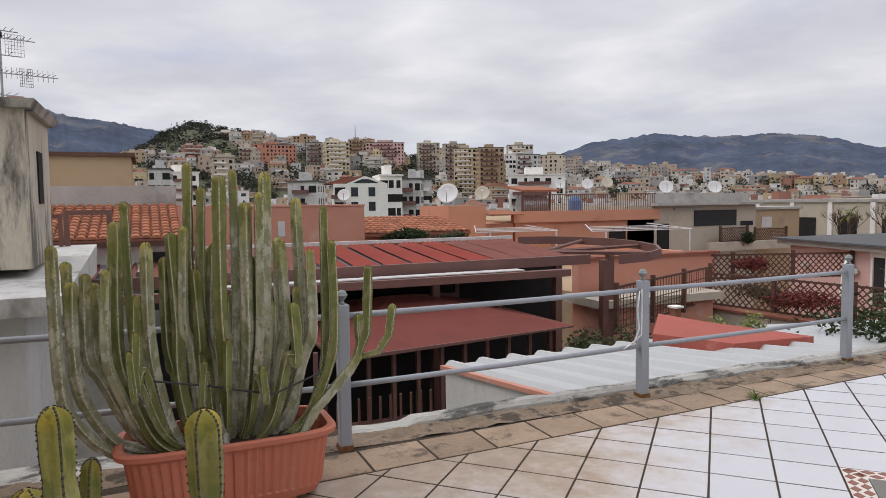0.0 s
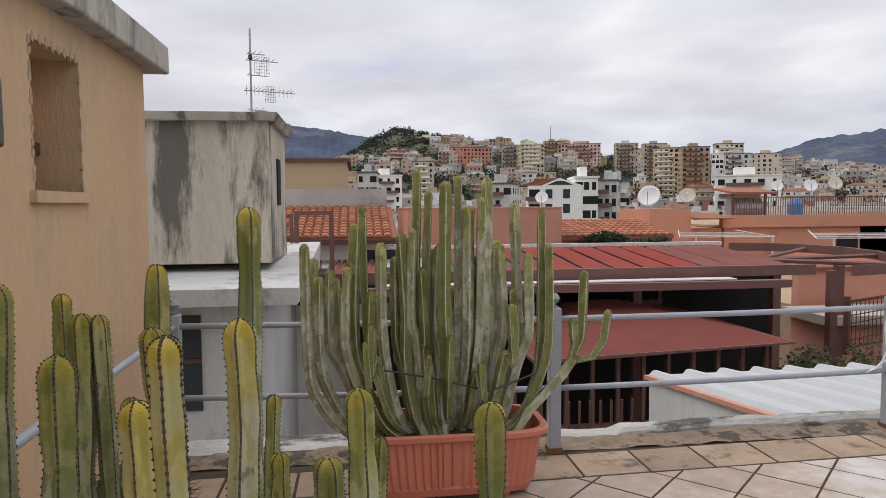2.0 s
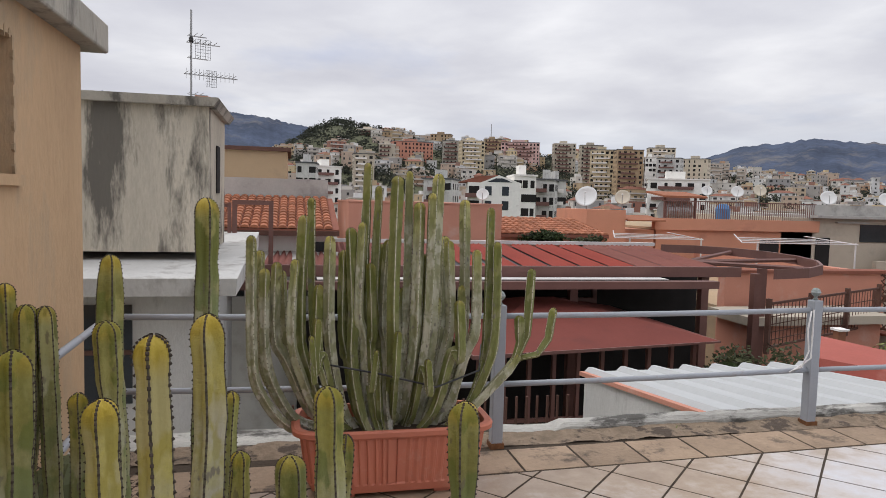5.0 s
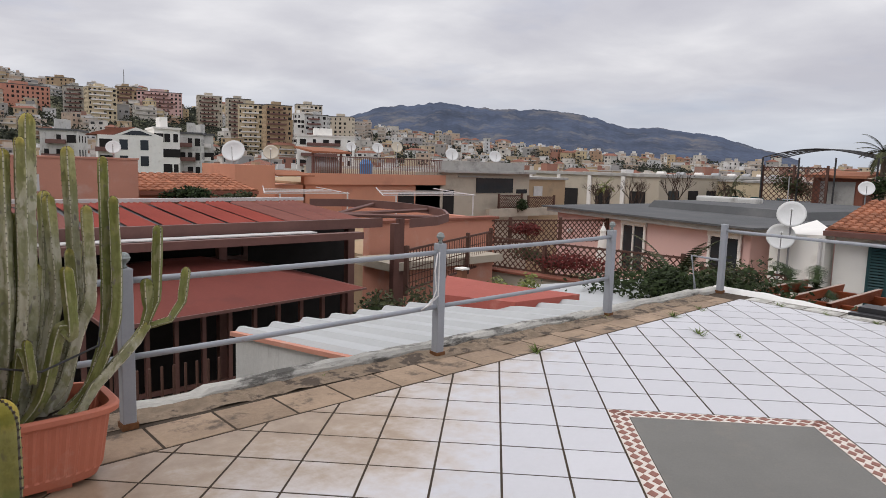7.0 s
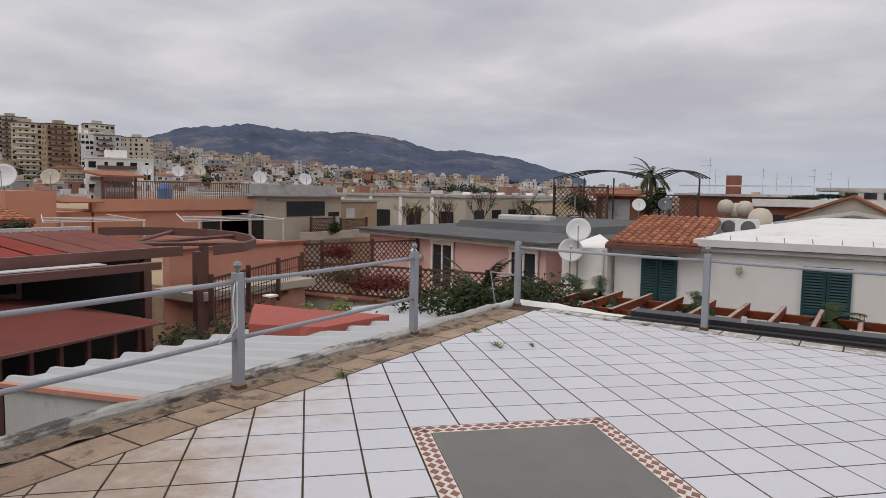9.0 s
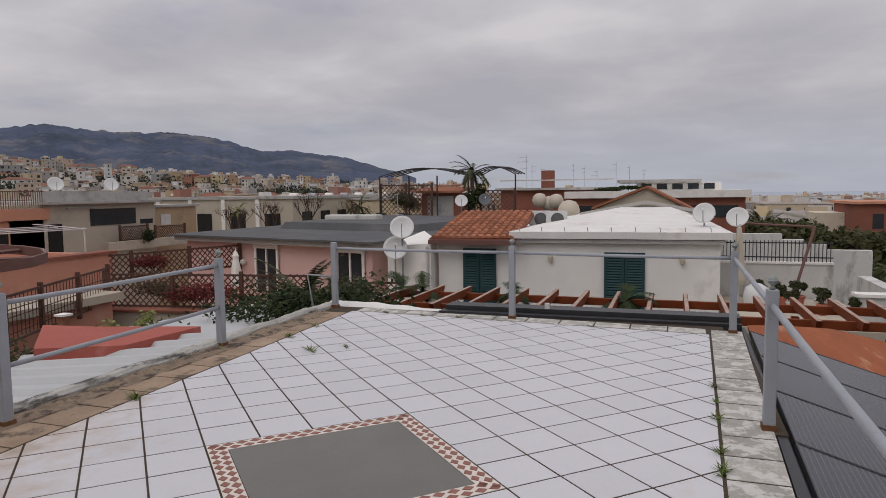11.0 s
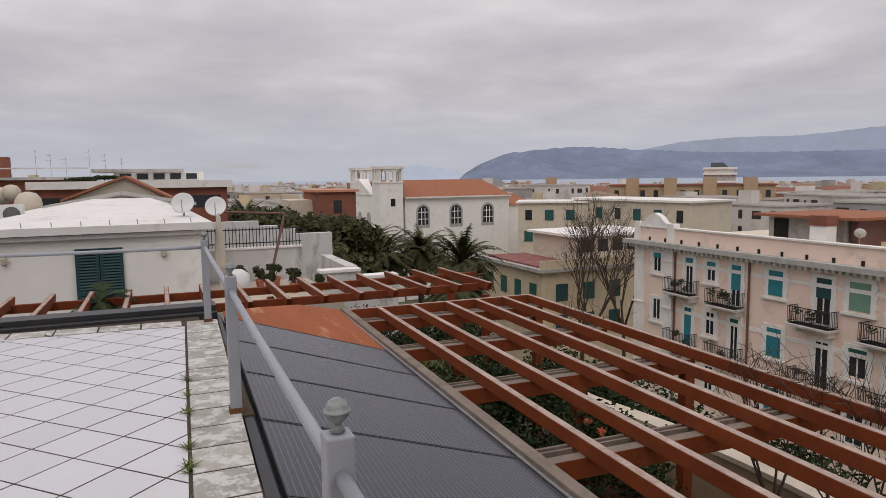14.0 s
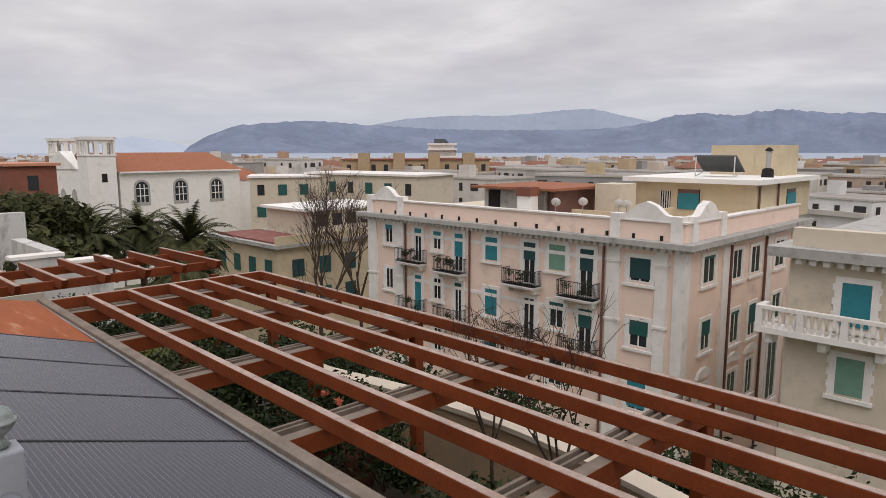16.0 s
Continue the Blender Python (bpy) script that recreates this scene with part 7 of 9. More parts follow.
part("wall", B((1.9, 0, 0, 5.0, 3.0, 4.85), (0, 0.01, 0, 1.89, 3.0, 4.85)), M["yellow_wall"], ub)
fl = thing("flue", "dark metal chimney flue with a cowl", "chimney", 16.4, -47, -0.41)
part("pipe", tube(bmesh.new(), (0, 0, 0), (0, 0, 1.7), 0.16, 10), M["cornice"], fl)
part("cowl", lathe(bmesh.new(), [(0.2, 1.7), (0.28, 1.75), (0.12, 1.9), (0.02, 1.95)], 10), M["dark"], fl)
part("base", lathe(bmesh.new(), [(0.4, 0.0), (0.36, 0.5), (0.2, 0.6)], 10), M["dark"], fl)
sp_ = thing("solar_collector", "tilted solar water collector on a steel frame", "solar panel", 19.4, -46, -0.41)
part("plate", hexa(bmesh.new(), [(-1.6, -0.8, 0.3), (1.2, -0.8, 0.3), (1.2, 0.7, 1.35), (-1.6, 0.7, 1.35)], [(-1.6, -0.85, 0.38), (1.2, -0.85, 0.38), (1.2, 0.65, 1.43), (-1.6, 0.65, 1.43)]), M["roof_grey"], sp_)
for x in (-1.5, 1.1):
    part("leg", tube(bmesh.new(), (x, 0.7, 0), (x, 0.66, 1.34), 0.04, 6), M["white_metal"], sp_)
    part("brace", tube(bmesh.new(), (x, 0.7, 0.02), (x, -0.8, 0.32), 0.04, 6), M["white_metal"], sp_)
cb = thing("roof_cabin", "grey rendered roof cabin with red tile edge", "building", 25.5, -37.5, -3.16)
part("wall", B((0, -4, 0, 5.0, 2.4, 2.0)), M["cornice"], cb)
part("roof", B((-1.2, -4.2, 2.05, 5.5, 3.2, 2.2)), M["terracotta"], cb)
part("door", B((3.6, 2.4, 0.1, 4.6, 2.45, 1.9)), M["dark"], cb)
part("side_wall", B((-0.6, -4, 0, -0.2, 2.2, 2.0)), M["brown_metal"], cb)
cm = thing("chimney", "white chimney with a red tile cap", "chimney", 25.9, -33.9, -3.16)
part("chimney_shaft", B((-0.5, -0.4, 0, 0.5, 0.4, 1.75)), M["white_wall"], cm)
part("cap", B((-0.55, -0.45, 1.75, 0.55, 0.45, 2.3)), M["brick_red"], cm)
yw = thing("roof_wall", "yellow plastered roof terrace wall", "wall", 17.6, -36, -3.16)
part("wall", B((2.2, 0.2, 0, 6.2, 0.4, 0.95), (2.2, -5, 0, 2.4, 0.2, 0.95)), M["yellow_wall"], yw)
part("cabin", B((4.6, -4.5, 0, 6.4, -2.5, 2.4)), M["cream_wall"], yw)


def dish(x, y, z, r, yaw, tilt=25, material="dish", label="white satellite dish on a short mast", mast=0.8):
    """A shallow bowl on a mast, yaw: where it looks."""
    r = r * 0.66
    g = thing("satellite_dish", label, "satellite dish", x, y, z - mast, yaw, "satellite dishes on the roofs")
    bm = bmesh.new()
    n, rings = 24, []
    tm = pose(0.06, 0, mast, 0, 90 - tilt, 0)
    for k in range(6):
        rr = r * k / 5 if k else 0.01
        rings.append([bm.verts.new(tm @ Vector((rr * math.cos(2 * math.pi * i / n) * 1.06, rr * math.sin(2 * math.pi * i / n), 0.28 * rr * rr / r))) for i in range(n)])
    for a, b in zip(rings, rings[1:]):
        for i in range(n):
            bm.faces.new((a[i], b[i], b[(i + 1) % n], a[(i + 1) % n]))
    bm.faces.new(rings[0])
    bowl = part("bowl", bm, M[material], g, smooth=True)
    md = bowl.modifiers.new("sheet", "SOLIDIFY")
    md.thickness = 0.015
    part("mast", tube(bmesh.new(), (0, 0, 0), (0, 0, mast), 0.025, 8), M["galv"], g)
    tip = tm @ Vector((0, 0, r * 1.0))
    low = tm @ Vector((r * 0.95, 0, 0.25 * r))
    part("feed_arm", tube(bmesh.new(), low, tip, 0.012, 6), M["galv"], g)
    part("feed_head", tube(bmesh.new(), tip, tip + (tm.to_3x3() @ Vector((0, 0, -0.1 * r))), 0.035, 8), M["dish"], g)
    return g


for x, y in ((23.0, -35.6), (20.6, -35.7), (20.1, -35.7), (24.0, -34.2)):
    dish(x, y, -1.75, 0.42, -60, 30)

# corner building with the stone balcony
for u0, u1, zt, zb, bl, dr in ((6.38, 7.41, -3.76, -5.5, "blind_teal", 1.0), (6.4, 7.4, -6.77, -8.3, "blind_pale", 1.0), (2.0, 3.0, -3.76, -5.2, "blind_teal", 1.0), (2.0, 3.0, -6.77, -8.3, "blind_pale", 1.0), (-2.4, -1.4, -3.76, -5.2, "blind_teal", 1.0)):
    window(rbd, "y", u0, u1, zt, zb, bl, dr).location = (6.0, 17.7, 0)
part("parapet", B((0.5, 17.0, -2.5, 15.4, 17.6, -1.75)), M["cream_wall"], rbd)
for i in range(30):
    part("dentil", B((0.3 + i * 0.5, 17.7, -3.15, 0.55 + i * 0.5, 18.2, -2.92)), M["trim"], rbd)
sb = thing("stone_balcony", "pale stone balcony with turned balusters", "balcony", 5.4, -30.3, -5.85)
part("slab", B((0, 0, -0.25, 4.9, 1.0, 0.0)), M["trim"], sb)
part("rail", B((0, 0.75, 0.75, 4.9, 1.0, 0.9)), M["trim"], sb)
part("rail", B((4.65, 0, 0.75, 4.9, 0.74, 0.9)), M["trim"], sb)
bl_bm = lathe(bmesh.new(), [(0.07, 0), (0.07, 0.06), (0.045, 0.1), (0.085, 0.28), (0.05, 0.5), (0.04, 0.62), (0.07, 0.68), (0.07, 0.75)], 8)
bl_me = mesh_of("baluster", bl_bm, M["trim"])
for i in range(18):
    if i % 6 == 5:
        part("pier", B((0.15 + i * 0.265, 0.76, 0, 0.4 + i * 0.265, 0.99, 0.75)), M["trim"], sb)
        continue
    o = part("baluster", bl_me, None, sb)
    o.location = (0.25 + i * 0.265, 0.87, 0)
for x in (0.4, 2.4, 4.4):
    part("bracket", B((x - 0.15, 0, -0.7, x + 0.15, 0.7, -0.25)), M["trim"], sb)

# yellow house beyond the palms
for k in range(6):
    y = 2.0 + k * 3.5
    for z in (-10.3, -13.7):
        w = part("window", B((-0.03, y - 0.55, z - 1.9, 0.02, y + 0.55, z)), M["glass"], yb)
        part("shutter", B((-0.09, y - 0.75, z - 1.9, -0.03, y - 0.02, z)), M["shut_green" if (k + int(z)) % 3 else "blind_dark"], w)
        part("shutter", B((-0.09, y + 0.02, z - 1.9, -0.03, y + 0.75, z)), M["shut_green" if (k + int(z)) % 3 else "blind_dark"], w)
for k in range(4):
    x = 1.8 + k * 3.4
    for z in (-10.3, -13.7):
        w = part("window", B((x - 0.5, 21.98, z - 1.9, x + 0.5, 22.03, z)), M["glass"], yb)
        part("shutter", B((x - 0.7, 22.03, z - 1.9, x + 0.7, 22.09, z)), M["blind_dark"], w)
part("roof_house", B((3, 4, -8.6, 12, 16, -5.6)), M["cream_wall"], yb)
part("roof_slab", B((2.4, 3.4, -5.6, 12.6, 16.6, -5.3)), M["white_wall"], yb)
for k in range(5):
    part("roof_window", B((2.94, 5 + k * 2.1, -7.4, 3.0, 6.4 + k * 2.1, -6.0)), M["glass"], yb)
part("parapet", B((-0.5, -0.5, -8.5, -0.3, 22.5, -7.6)), M["yellow_wall"], yb)
part("red_deck", B((0, 16.7, -8.49, 13, 22, -8.3)), M["deck_red"], yb)

# the church

def bell_tower(x, y, w, d, top):
    t = part("tower", B((x, y, STREET, x + w, y + d, top - 2.8)), M["white_wall"], ch)
    part("tower_cap", B((x - 0.2, y - 0.2, top - 0.45, x + w + 0.2, y + d + 0.2, top)), M["trim"], t)
    part("tower_band", B((x - 0.12, y - 0.12, top - 2.85, x + w + 0.12, y + d + 0.12, top - 2.6)), M["trim"], t)
    # an arcade of three arches on every side
    for k in range(4):
        along, span_ = (k % 2 == 0), (w if k % 2 == 0 else d)
        for s in range(4):
            c = 0.31 + s * (span_ - 0.62) / 3
            e = (0.0, 0.25) if k < 2 else ((d if along else w) - 0.25, (d if along else w))
            lo, hi = (c - 0.30, c + 0.30)
            if s in (0, 3) and not along:
                continue
            bx = (x + lo, y + e[0], top - 2.6, x + hi, y + e[1], top - 0.45) if along else (x + e[0], y + lo, top - 2.6, x + e[1], y + hi, top - 0.45)
            part("pier", B(bx), M["white_wall"], t)
        for s in range(3):
            c = 0.31 + (s + 0.5) * (span_ - 0.62) / 3
            hw = (span_ - 0.62) / 6 - 0.30
            e = (0.01, 0.24) if k < 2 else ((d if along else w) - 0.24, (d if along else w) - 0.01)
            bm = bmesh.new()
            n_a = 8
            for q in range(n_a):
                a0, a1 = math.pi * q / n_a, math.pi * (q + 1) / n_a
                u0, u1 = c - hw * math.cos(a0), c - hw * math.cos(a1)
                z0_, z1_ = top - 1.0 - hw * 0.3 + hw * math.sin(a0), top - 1.0 - hw * 0.3 + hw * math.sin(a1)
                pts = [(u0, z0_), (u1, z1_), (u1, top - 0.45), (u0, top - 0.45)]
                f = [(x + u, y + e[0], z) if along else (x + e[0], y + u, z) for u, z in pts]
                g_ = [(x + u, y + e[1], z) if along else (x + e[1], y + u, z) for u, z in pts]
                hexa(bm, f, g_)
            part("arch", bm, M["white_wall"], t)
    return t


bell_tower(-1.0, 21.0, 4.4, 4.1, 3.3)
bell_tower(9.4, 21.9, 4.0, 4.4, 3.2)
for k in range(3):
    y = 17.0 - k * 6.3
    pts = [(-0.95, -6.9), (0.95, -6.9), (0.95, -4.6)] + [(0.95 * math.cos(a * math.pi / 8), -4.6 + 0.95 * math.sin(a * math.pi / 8)) for a in range(1, 8)] + [(-0.95, -4.6)]
    out = [(a * 1.35, -4.9 + (b + 4.9) * 1.28) for a, b in pts]
    w = part("arched_window", hexa(bmesh.new(), [(-0.05, y + a, b) for a, b in out], [(0.0, y + a, b) for a, b in out]), M["cornice"], ch)
    part("pane", hexa(bmesh.new(), [(-0.10, y + a, b) for a, b in pts], [(-0.055, y + a, b) for a, b in pts]), M["glass"], w)
    for a in (-0.32, 0.32):
        part("mullion", B((-0.14, y + a - 0.06, -6.9, -0.10, y + a + 0.06, -4.0)), M["trim"], w)
    for b in (-5.9, -4.7):
        part("mullion", B((-0.145, y - 0.9, b - 0.06, -0.10, y + 0.9, b + 0.06)), M["trim"], w)
part("eave", B((-0.7, 0, -2.25, -0.0, 20.4, -2.0)), M["trim"], ch)
w = part("tower_window", B((-1.05, 22.4, -3.5, -0.95, 23.2, -2.2)), M["dark"], ch)
bm = bmesh.new()
hexa(bm, [(3.42, 25.0, STREET), (12.6, 27.2, STREET), (12.6, 20.4, STREET), (3.42, 20.4, STREET)], [(3.42, 25.0, -1.6), (12.6, 27.2, -1.6), (12.6, 20.4, -1.6), (3.42, 20.4, -1.6)])
part("front", bm, M["white_wall"], ch)
bm = bmesh.new()
hexa(bm, [(3.42, 25.2, -1.6), (12.8, 27.4, -1.6), (12.8, 24.5, -1.6), (3.42, 24.5, -1.6)], [(7.8, 26.3, 1.2), (8.1, 26.4, 1.2), (8.1, 24.5, 1.2), (7.8, 24.5, 1.2)])
part("front_gable", bm, M["white_wall"], ch)
for k in range(3):
    c = Vector((4.9, 25.35, 0)).lerp(Vector((11.0, 26.8, 0)), k / 2)
    d = Vector((9.2, 2.2, 0)).normalized()
    n_ = Vector((-d.y, d.x, 0))
    pts = [(-0.6, -11), (0.6, -11), (0.6, -5.4), (0.42, -4.9), (0, -4.6), (-0.42, -4.9), (-0.6, -5.4)]
    part("niche", hexa(bmesh.new(), [tuple(c + d * a + n_ * 0.02 + Vector((0, 0, b))) for a, b in pts], [tuple(c + d * a + n_ * 0.12 + Vector((0, 0, b))) for a, b in pts]), M["cornice"], ch)
apse = thing("church_annex", "lower white annex with a red tile roof", "building", 111, -66, 0)
part("wall", B((0, 0, STREET, 10, 6, -4.0)), M["white_wall"], apse)
part("roof", hexa(bmesh.new(), [(-0.3, -0.3, -4), (10, -0.3, -4), (10, 6, -4), (-0.3, 6, -4)], [(5, 2, -2.0), (6, 2, -2.0), (6, 6, -2.0), (5, 6, -2.0)]), M["terracotta"], apse)


# longer blocks between the church and the sea
def long_block(name, label, x0, y0, length, depth, yaw, top, wall, floors, bay, win, shut=None, roof=None):
    g = thing(name, label, "building", x0, y0, 0, yaw)
    part("wall", B((0, 0, STREET, length, depth, top)), wall, g)
    part("cornice", B((-0.4, -0.4, top, length + 0.4, depth + 0.4, top + 0.3)), roof or M["trim"], g)
    n = int(length / bay)
    for f in range(floors):
        z = top - 1.1 - f * 3.5
        for i in range(n):
            u = (i + 0.5) * length / n
            w_ = part("window", B((u - 0.55, depth, z - 1.7, u + 0.55, depth + 0.05, z)), M[win], g)
            if shut and (i + f) % 3:
                part("shutter", B((u - 0.7, depth + 0.05, z - 1.7, u + 0.7, depth + 0.1, z)), M[shut], w_)
    return g


long_block("long_building", "long cream building with green shutters", 104, -60.5, 13.5, 8, -123, -3.1, M["cream_wall"], 2, 3.2, "glass", "blind_dark").matrix_world = pose(97.5, -71, 0, 0, 0, 57)
long_block("long_building", "long cream building with green shutters", 0, 0, 23, 9, 0, -2.6, M["cream_wall"], 2, 3.4, "glass", "blind_dark").matrix_world = pose(74, -77, 0, 0, 0, 10)
bb = long_block("office_building", "brown brick office block with ribbon windows", 0, 0, 38, 14, 0, -1.5, M["tan"], 3, 3.0, "glass", None, M["brick_red"])
bb.matrix_world = pose(127, -144, 0, 0, 0, 48)
for k in range(4):
    part("stair_core", B((4 + k * 9, 12.5, STREET, 7 + k * 9, 15.5, 0.4)), M["tan"], bb)
ot = thing("office_tower", "white stepped tower with a slanted glass top", "building", 131, -137, 0, 45)
part("wall", B((0, -6, STREET, 7.5, 4, 1.2)), M["cornice"], ot)
part("tier", B((0.6, -6, 1.2, 7.5, 3.5, 2.6)), M["white_wall"], ot)
part("glass_top", hexa(bmesh.new(), [(1.6, -6, 2.6), (6, -6, 2.6), (6, 3, 2.6), (1.6, 3, 2.6)], [(3.0, -5, 4.1), (6, -5, 4.1), (6, 2, 4.1), (3.0, 2, 4.1)]), M["glass"], ot)
for z in (-3, -1, 1.0, 2.4):
    part("band", B((-0.3, -6, z, 7.8, 4.4, z + 0.5)), M["white_wall"], ot)
rd = long_block("red_building", "red plastered apartment building by the church", 0, 0, 5.0, 10, 0, -0.4, M["brick_red"], 3, 2.6, "glass", None, M["orange"])
rd.matrix_world = pose(98, -24.9, 0, 0, 0, 90)
part("side", B((5.01, 0, STREET, 8.2, 6, -1.5)), M["cream_wall"], rd)

# ---- trees ----
def frond(bm, origin, yaw, elev, length, rng, droop=1.0, leaf=0.35):
    """One feather frond: an arching rib with leaflets on both sides."""
    p = Vector(origin)
    n = 12
    d = Vector((math.cos(yaw) * math.cos(elev), math.sin(yaw) * math.cos(elev), math.sin(elev)))
    side = Vector((-math.sin(yaw), math.cos(yaw), 0))
    for i in range(n):
        q = p + d * (length / n)
        d = (d + Vector((0, 0, -droop * 0.11))).normalized()
        w = leaf * math.sin(math.pi * (0.12 + 0.85 * i / n))
        for s in (-1, 1):
            for h in (0.0, 0.5):
                b0 = p.lerp(q, h)
                t = b0 + side * s * w + d * w * 0.7 + Vector((0, 0, -0.25 * w))
                e = d * (length / n * 0.42)
                bm.faces.new([bm.verts.new(v) for v in (b0 - e * 0.4, b0 + e, t)])
        p = q


def palm(x, y, z0, h, length, nf, rng, label="tall date palm with drooping dark fronds", material="palm", leaf=0.45):
    g = thing("palm_tree", label, "palm tree", x, y, z0)
    bm = bmesh.new()
    pipe(bm, [(0, 0, 0), (0.05, 0, h * 0.5), (0, 0.05, h)], length * 0.085, 10, length * 0.07)
    part("trunk", bm, M["bark"], g)
    bm = bmesh.new()
    for i in range(nf):
        frond(bm, (0, 0, h), i * 2.4 + rng.uniform(-0.2, 0.2), rng.uniform(-0.35, 1.25), length * rng.uniform(0.8, 1.1), rng, rng.uniform(0.9, 1.5), leaf)
    tagged(part("crown", bm, M[material], g), kind="stuff")
    return g


rng = random.Random(9)
for x, y, zt, l in ((54, -25, -6.2, 5.6), (61, -23.8, -5.8, 5.2), (58, -18.6, -6.0, 5.2), (56, -13.5, -6.0, 5.0), (66, -14, -5.4, 5.2), (50, -22.6, -8.2, 4.6), (72, -9, -5.0, 5.5), (64, -19.5, -5.5, 5.2), (78, -12, -4.6, 5.2), (84, -7, -4.2, 5.5), (70, -18, -5.2, 5.2), (92, -11, -4.0, 5.5)):
    palm(x, y, STREET, zt - STREET, l * 0.78, 110, rng, leaf=0.55)


def bare_tree(x, y, z0, h, spread, depth, rng, label="leafless tree with fine brown twigs", r0=0.22, material="twig"):
    g = thing("bare_tree", label, "tree", x, y, z0)
    bm = bmesh.new()

    def grow(p, d, length, r, k):
        q = p + d * length
        tube(bm, p, q, r, 5 if k < 2 else 3, r * 0.72)
        if k == depth:
            return
        for _ in range(rng.choice((2, 3, 3)) if k else 4):
            nd = (d + Vector((rng.uniform(-1, 1), rng.uniform(-1, 1), rng.uniform(-0.15, 0.55))) * spread).normalized()
            grow(q - d * length * rng.uniform(0, 0.25), nd, length * rng.uniform(0.62, 0.85), r * 0.62, k + 1)

    grow(Vector((0, 0, 0)), Vector((0.02, 0.01, 1)), h * 0.34, r0, 0)
    tagged(part("twig_crown", bm, M[material], g), kind="stuff")
    return g


bare_tree(54.4, -38.1, STREET, 17.0, 0.44, 7, rng, r0=0.26)
bare_tree(57.5, -45.5, STREET, 15.5, 0.44, 7, rng, r0=0.24)


def bush(x, y, z, rx, ry, rz, n, size, material, label, rng, name="shrub"):
    g = thing(name, label, "shrub", x, y, z)
    bm = bmesh.new()
    for k in range(5):
        a = k * 1.3
        tube(bm, (0, 0, 0), (math.cos(a) * rx * 0.5, math.sin(a) * ry * 0.5, rz * 1.1), 0.015, 4, 0.006)
    part("stems", bm, M["bark"], g)
    bm = bmesh.new()
    for k in range(max(3, n // 160)):
        leaf_cloud(bm, rng.uniform(-0.55, 0.55) * rx, rng.uniform(-0.55, 0.55) * ry, rz * rng.uniform(0.6, 1.3), rx * 0.6, ry * 0.6, rz * 0.55, 300, size * 0.74, rng)
    tagged(part("leaves", bm, M[material], g), kind="stuff")
    return g


# dark street trees left of the church
for x, y, top, s in ((50, -6.3, -0.7, 2.6), (52, -8.6, -0.4, 2.8), (51, -10.6, -0.9, 2.8), (52, -12.8, -1.3, 2.8), (53, -15.2, -1.7, 2.8), (40, -8.0, -2.4, 2.4), (41, -11.0, -2.6, 2.4), (48, -4.4, -1.6, 2.6), (48, -7.4, -2.0, 2.8), (47, -10.2, -2.4, 2.8), (57, -5, -1.2, 3.2), (58, -9.5, -1.6, 3.2), (60, -14, -2.2, 3.2), (72, -6, -1.2, 3.6), (74, -12, -1.6, 3.6), (86, -6, -0.8, 4.2), (86, -13, -1.5, 4.0), (92, 3, -1.5, 4.5), (80, 4, -1.5, 4.0)):
    base = top - 1.8 * s * 0.9
    tree = bush(x, y, base, s, s, s * 0.9, 1900, 0.30 + 0.03 * s, "palm", "dark evergreen street tree", rng, "street_tree")
    part("trunk", tube(bmesh.new(), (0, 0, STREET - base), (0, 0, 0.6), 0.22, 8, 0.14), M["bark"], tree)

# ---- garden under the pergola ----
def jar(x, y, h, r):
    g = thing("clay_jar", "tall terracotta jar on the lower terrace", "jar", x, y, LOW)
    part("body", lathe(bmesh.new(), [(r * 0.55, 0), (r * 0.8, h * 0.25), (r, h * 0.55), (r * 0.92, h * 0.75), (r * 0.7, h * 0.88), (r * 0.72, h * 0.92), (r * 0.86, h * 0.95), (r * 0.86, h), (r * 0.7, h), (r * 0.6, h * 0.9)], 22), M["clay"], g, smooth=True)
    return g


jar(7.60, -5.90, 0.74, 0.27)
jar(7.12, -6.05, 0.74, 0.28)
bush(7.12, -6.05, LOW + 0.66, 0.2, 0.2, 0.2, 200, 0.045, "leaf_olive", "small dry plant in a jar", rng)
bush(6.3, -6.1, LOW + 0.15, 0.45, 0.4, 0.35, 600, 0.07, "leaf", "leafy green geranium beside the jars", rng)
bush(6.4, -5.05, LOW + 0.5, 0.8, 0.55, 0.95, 2200, 0.05, "leaf", "dark green climbing rose", rng)
bush(8.2, -4.0, LOW + 0.2, 0.9, 0.8, 0.8, 1200, 0.06, "leaf", "dense garden shrub under the pergola", rng)
bush(9.6, -4.6, LOW + 0.2, 1.0, 1.0, 0.9, 1300, 0.07, "leaf_olive", "broad olive-green garden shrub", rng)
bush(10.9, -4.9, LOW + 0.2, 1.0, 0.9, 0.8, 1200, 0.08, "leaf_yellow", "yellow-green leafy shrub in the garden", rng)
bush(8.8, -6.0, LOW + 0.2, 0.8, 0.6, 0.9, 900, 0.06, "leaf", "dark green garden shrub", rng)
bush(4.2, -7.9, LOW - 1.2, 1.4, 0.8, 1.0, 1300, 0.06, "leaf", "hedge behind the parapet", rng)
bush(8.5, -8.6, LOW - 1.2, 2.2, 0.9, 1.0, 1600, 0.07, "leaf", "hedge behind the parapet", rng)
bush(2.0, -8.2, LOW - 1.2, 1.4, 0.8, 1.1, 1200, 0.07, "leaf", "hedge behind the parapet", rng)
for k in range(8):
    bush(-0.5 + k * 1.75, -8.2 + 0.25 * (k % 2), LOW - 0.6, 1.3, 0.8, 1.05, 2000, 0.065, "leaf", "dense hedge behind the curved parapet", rng)
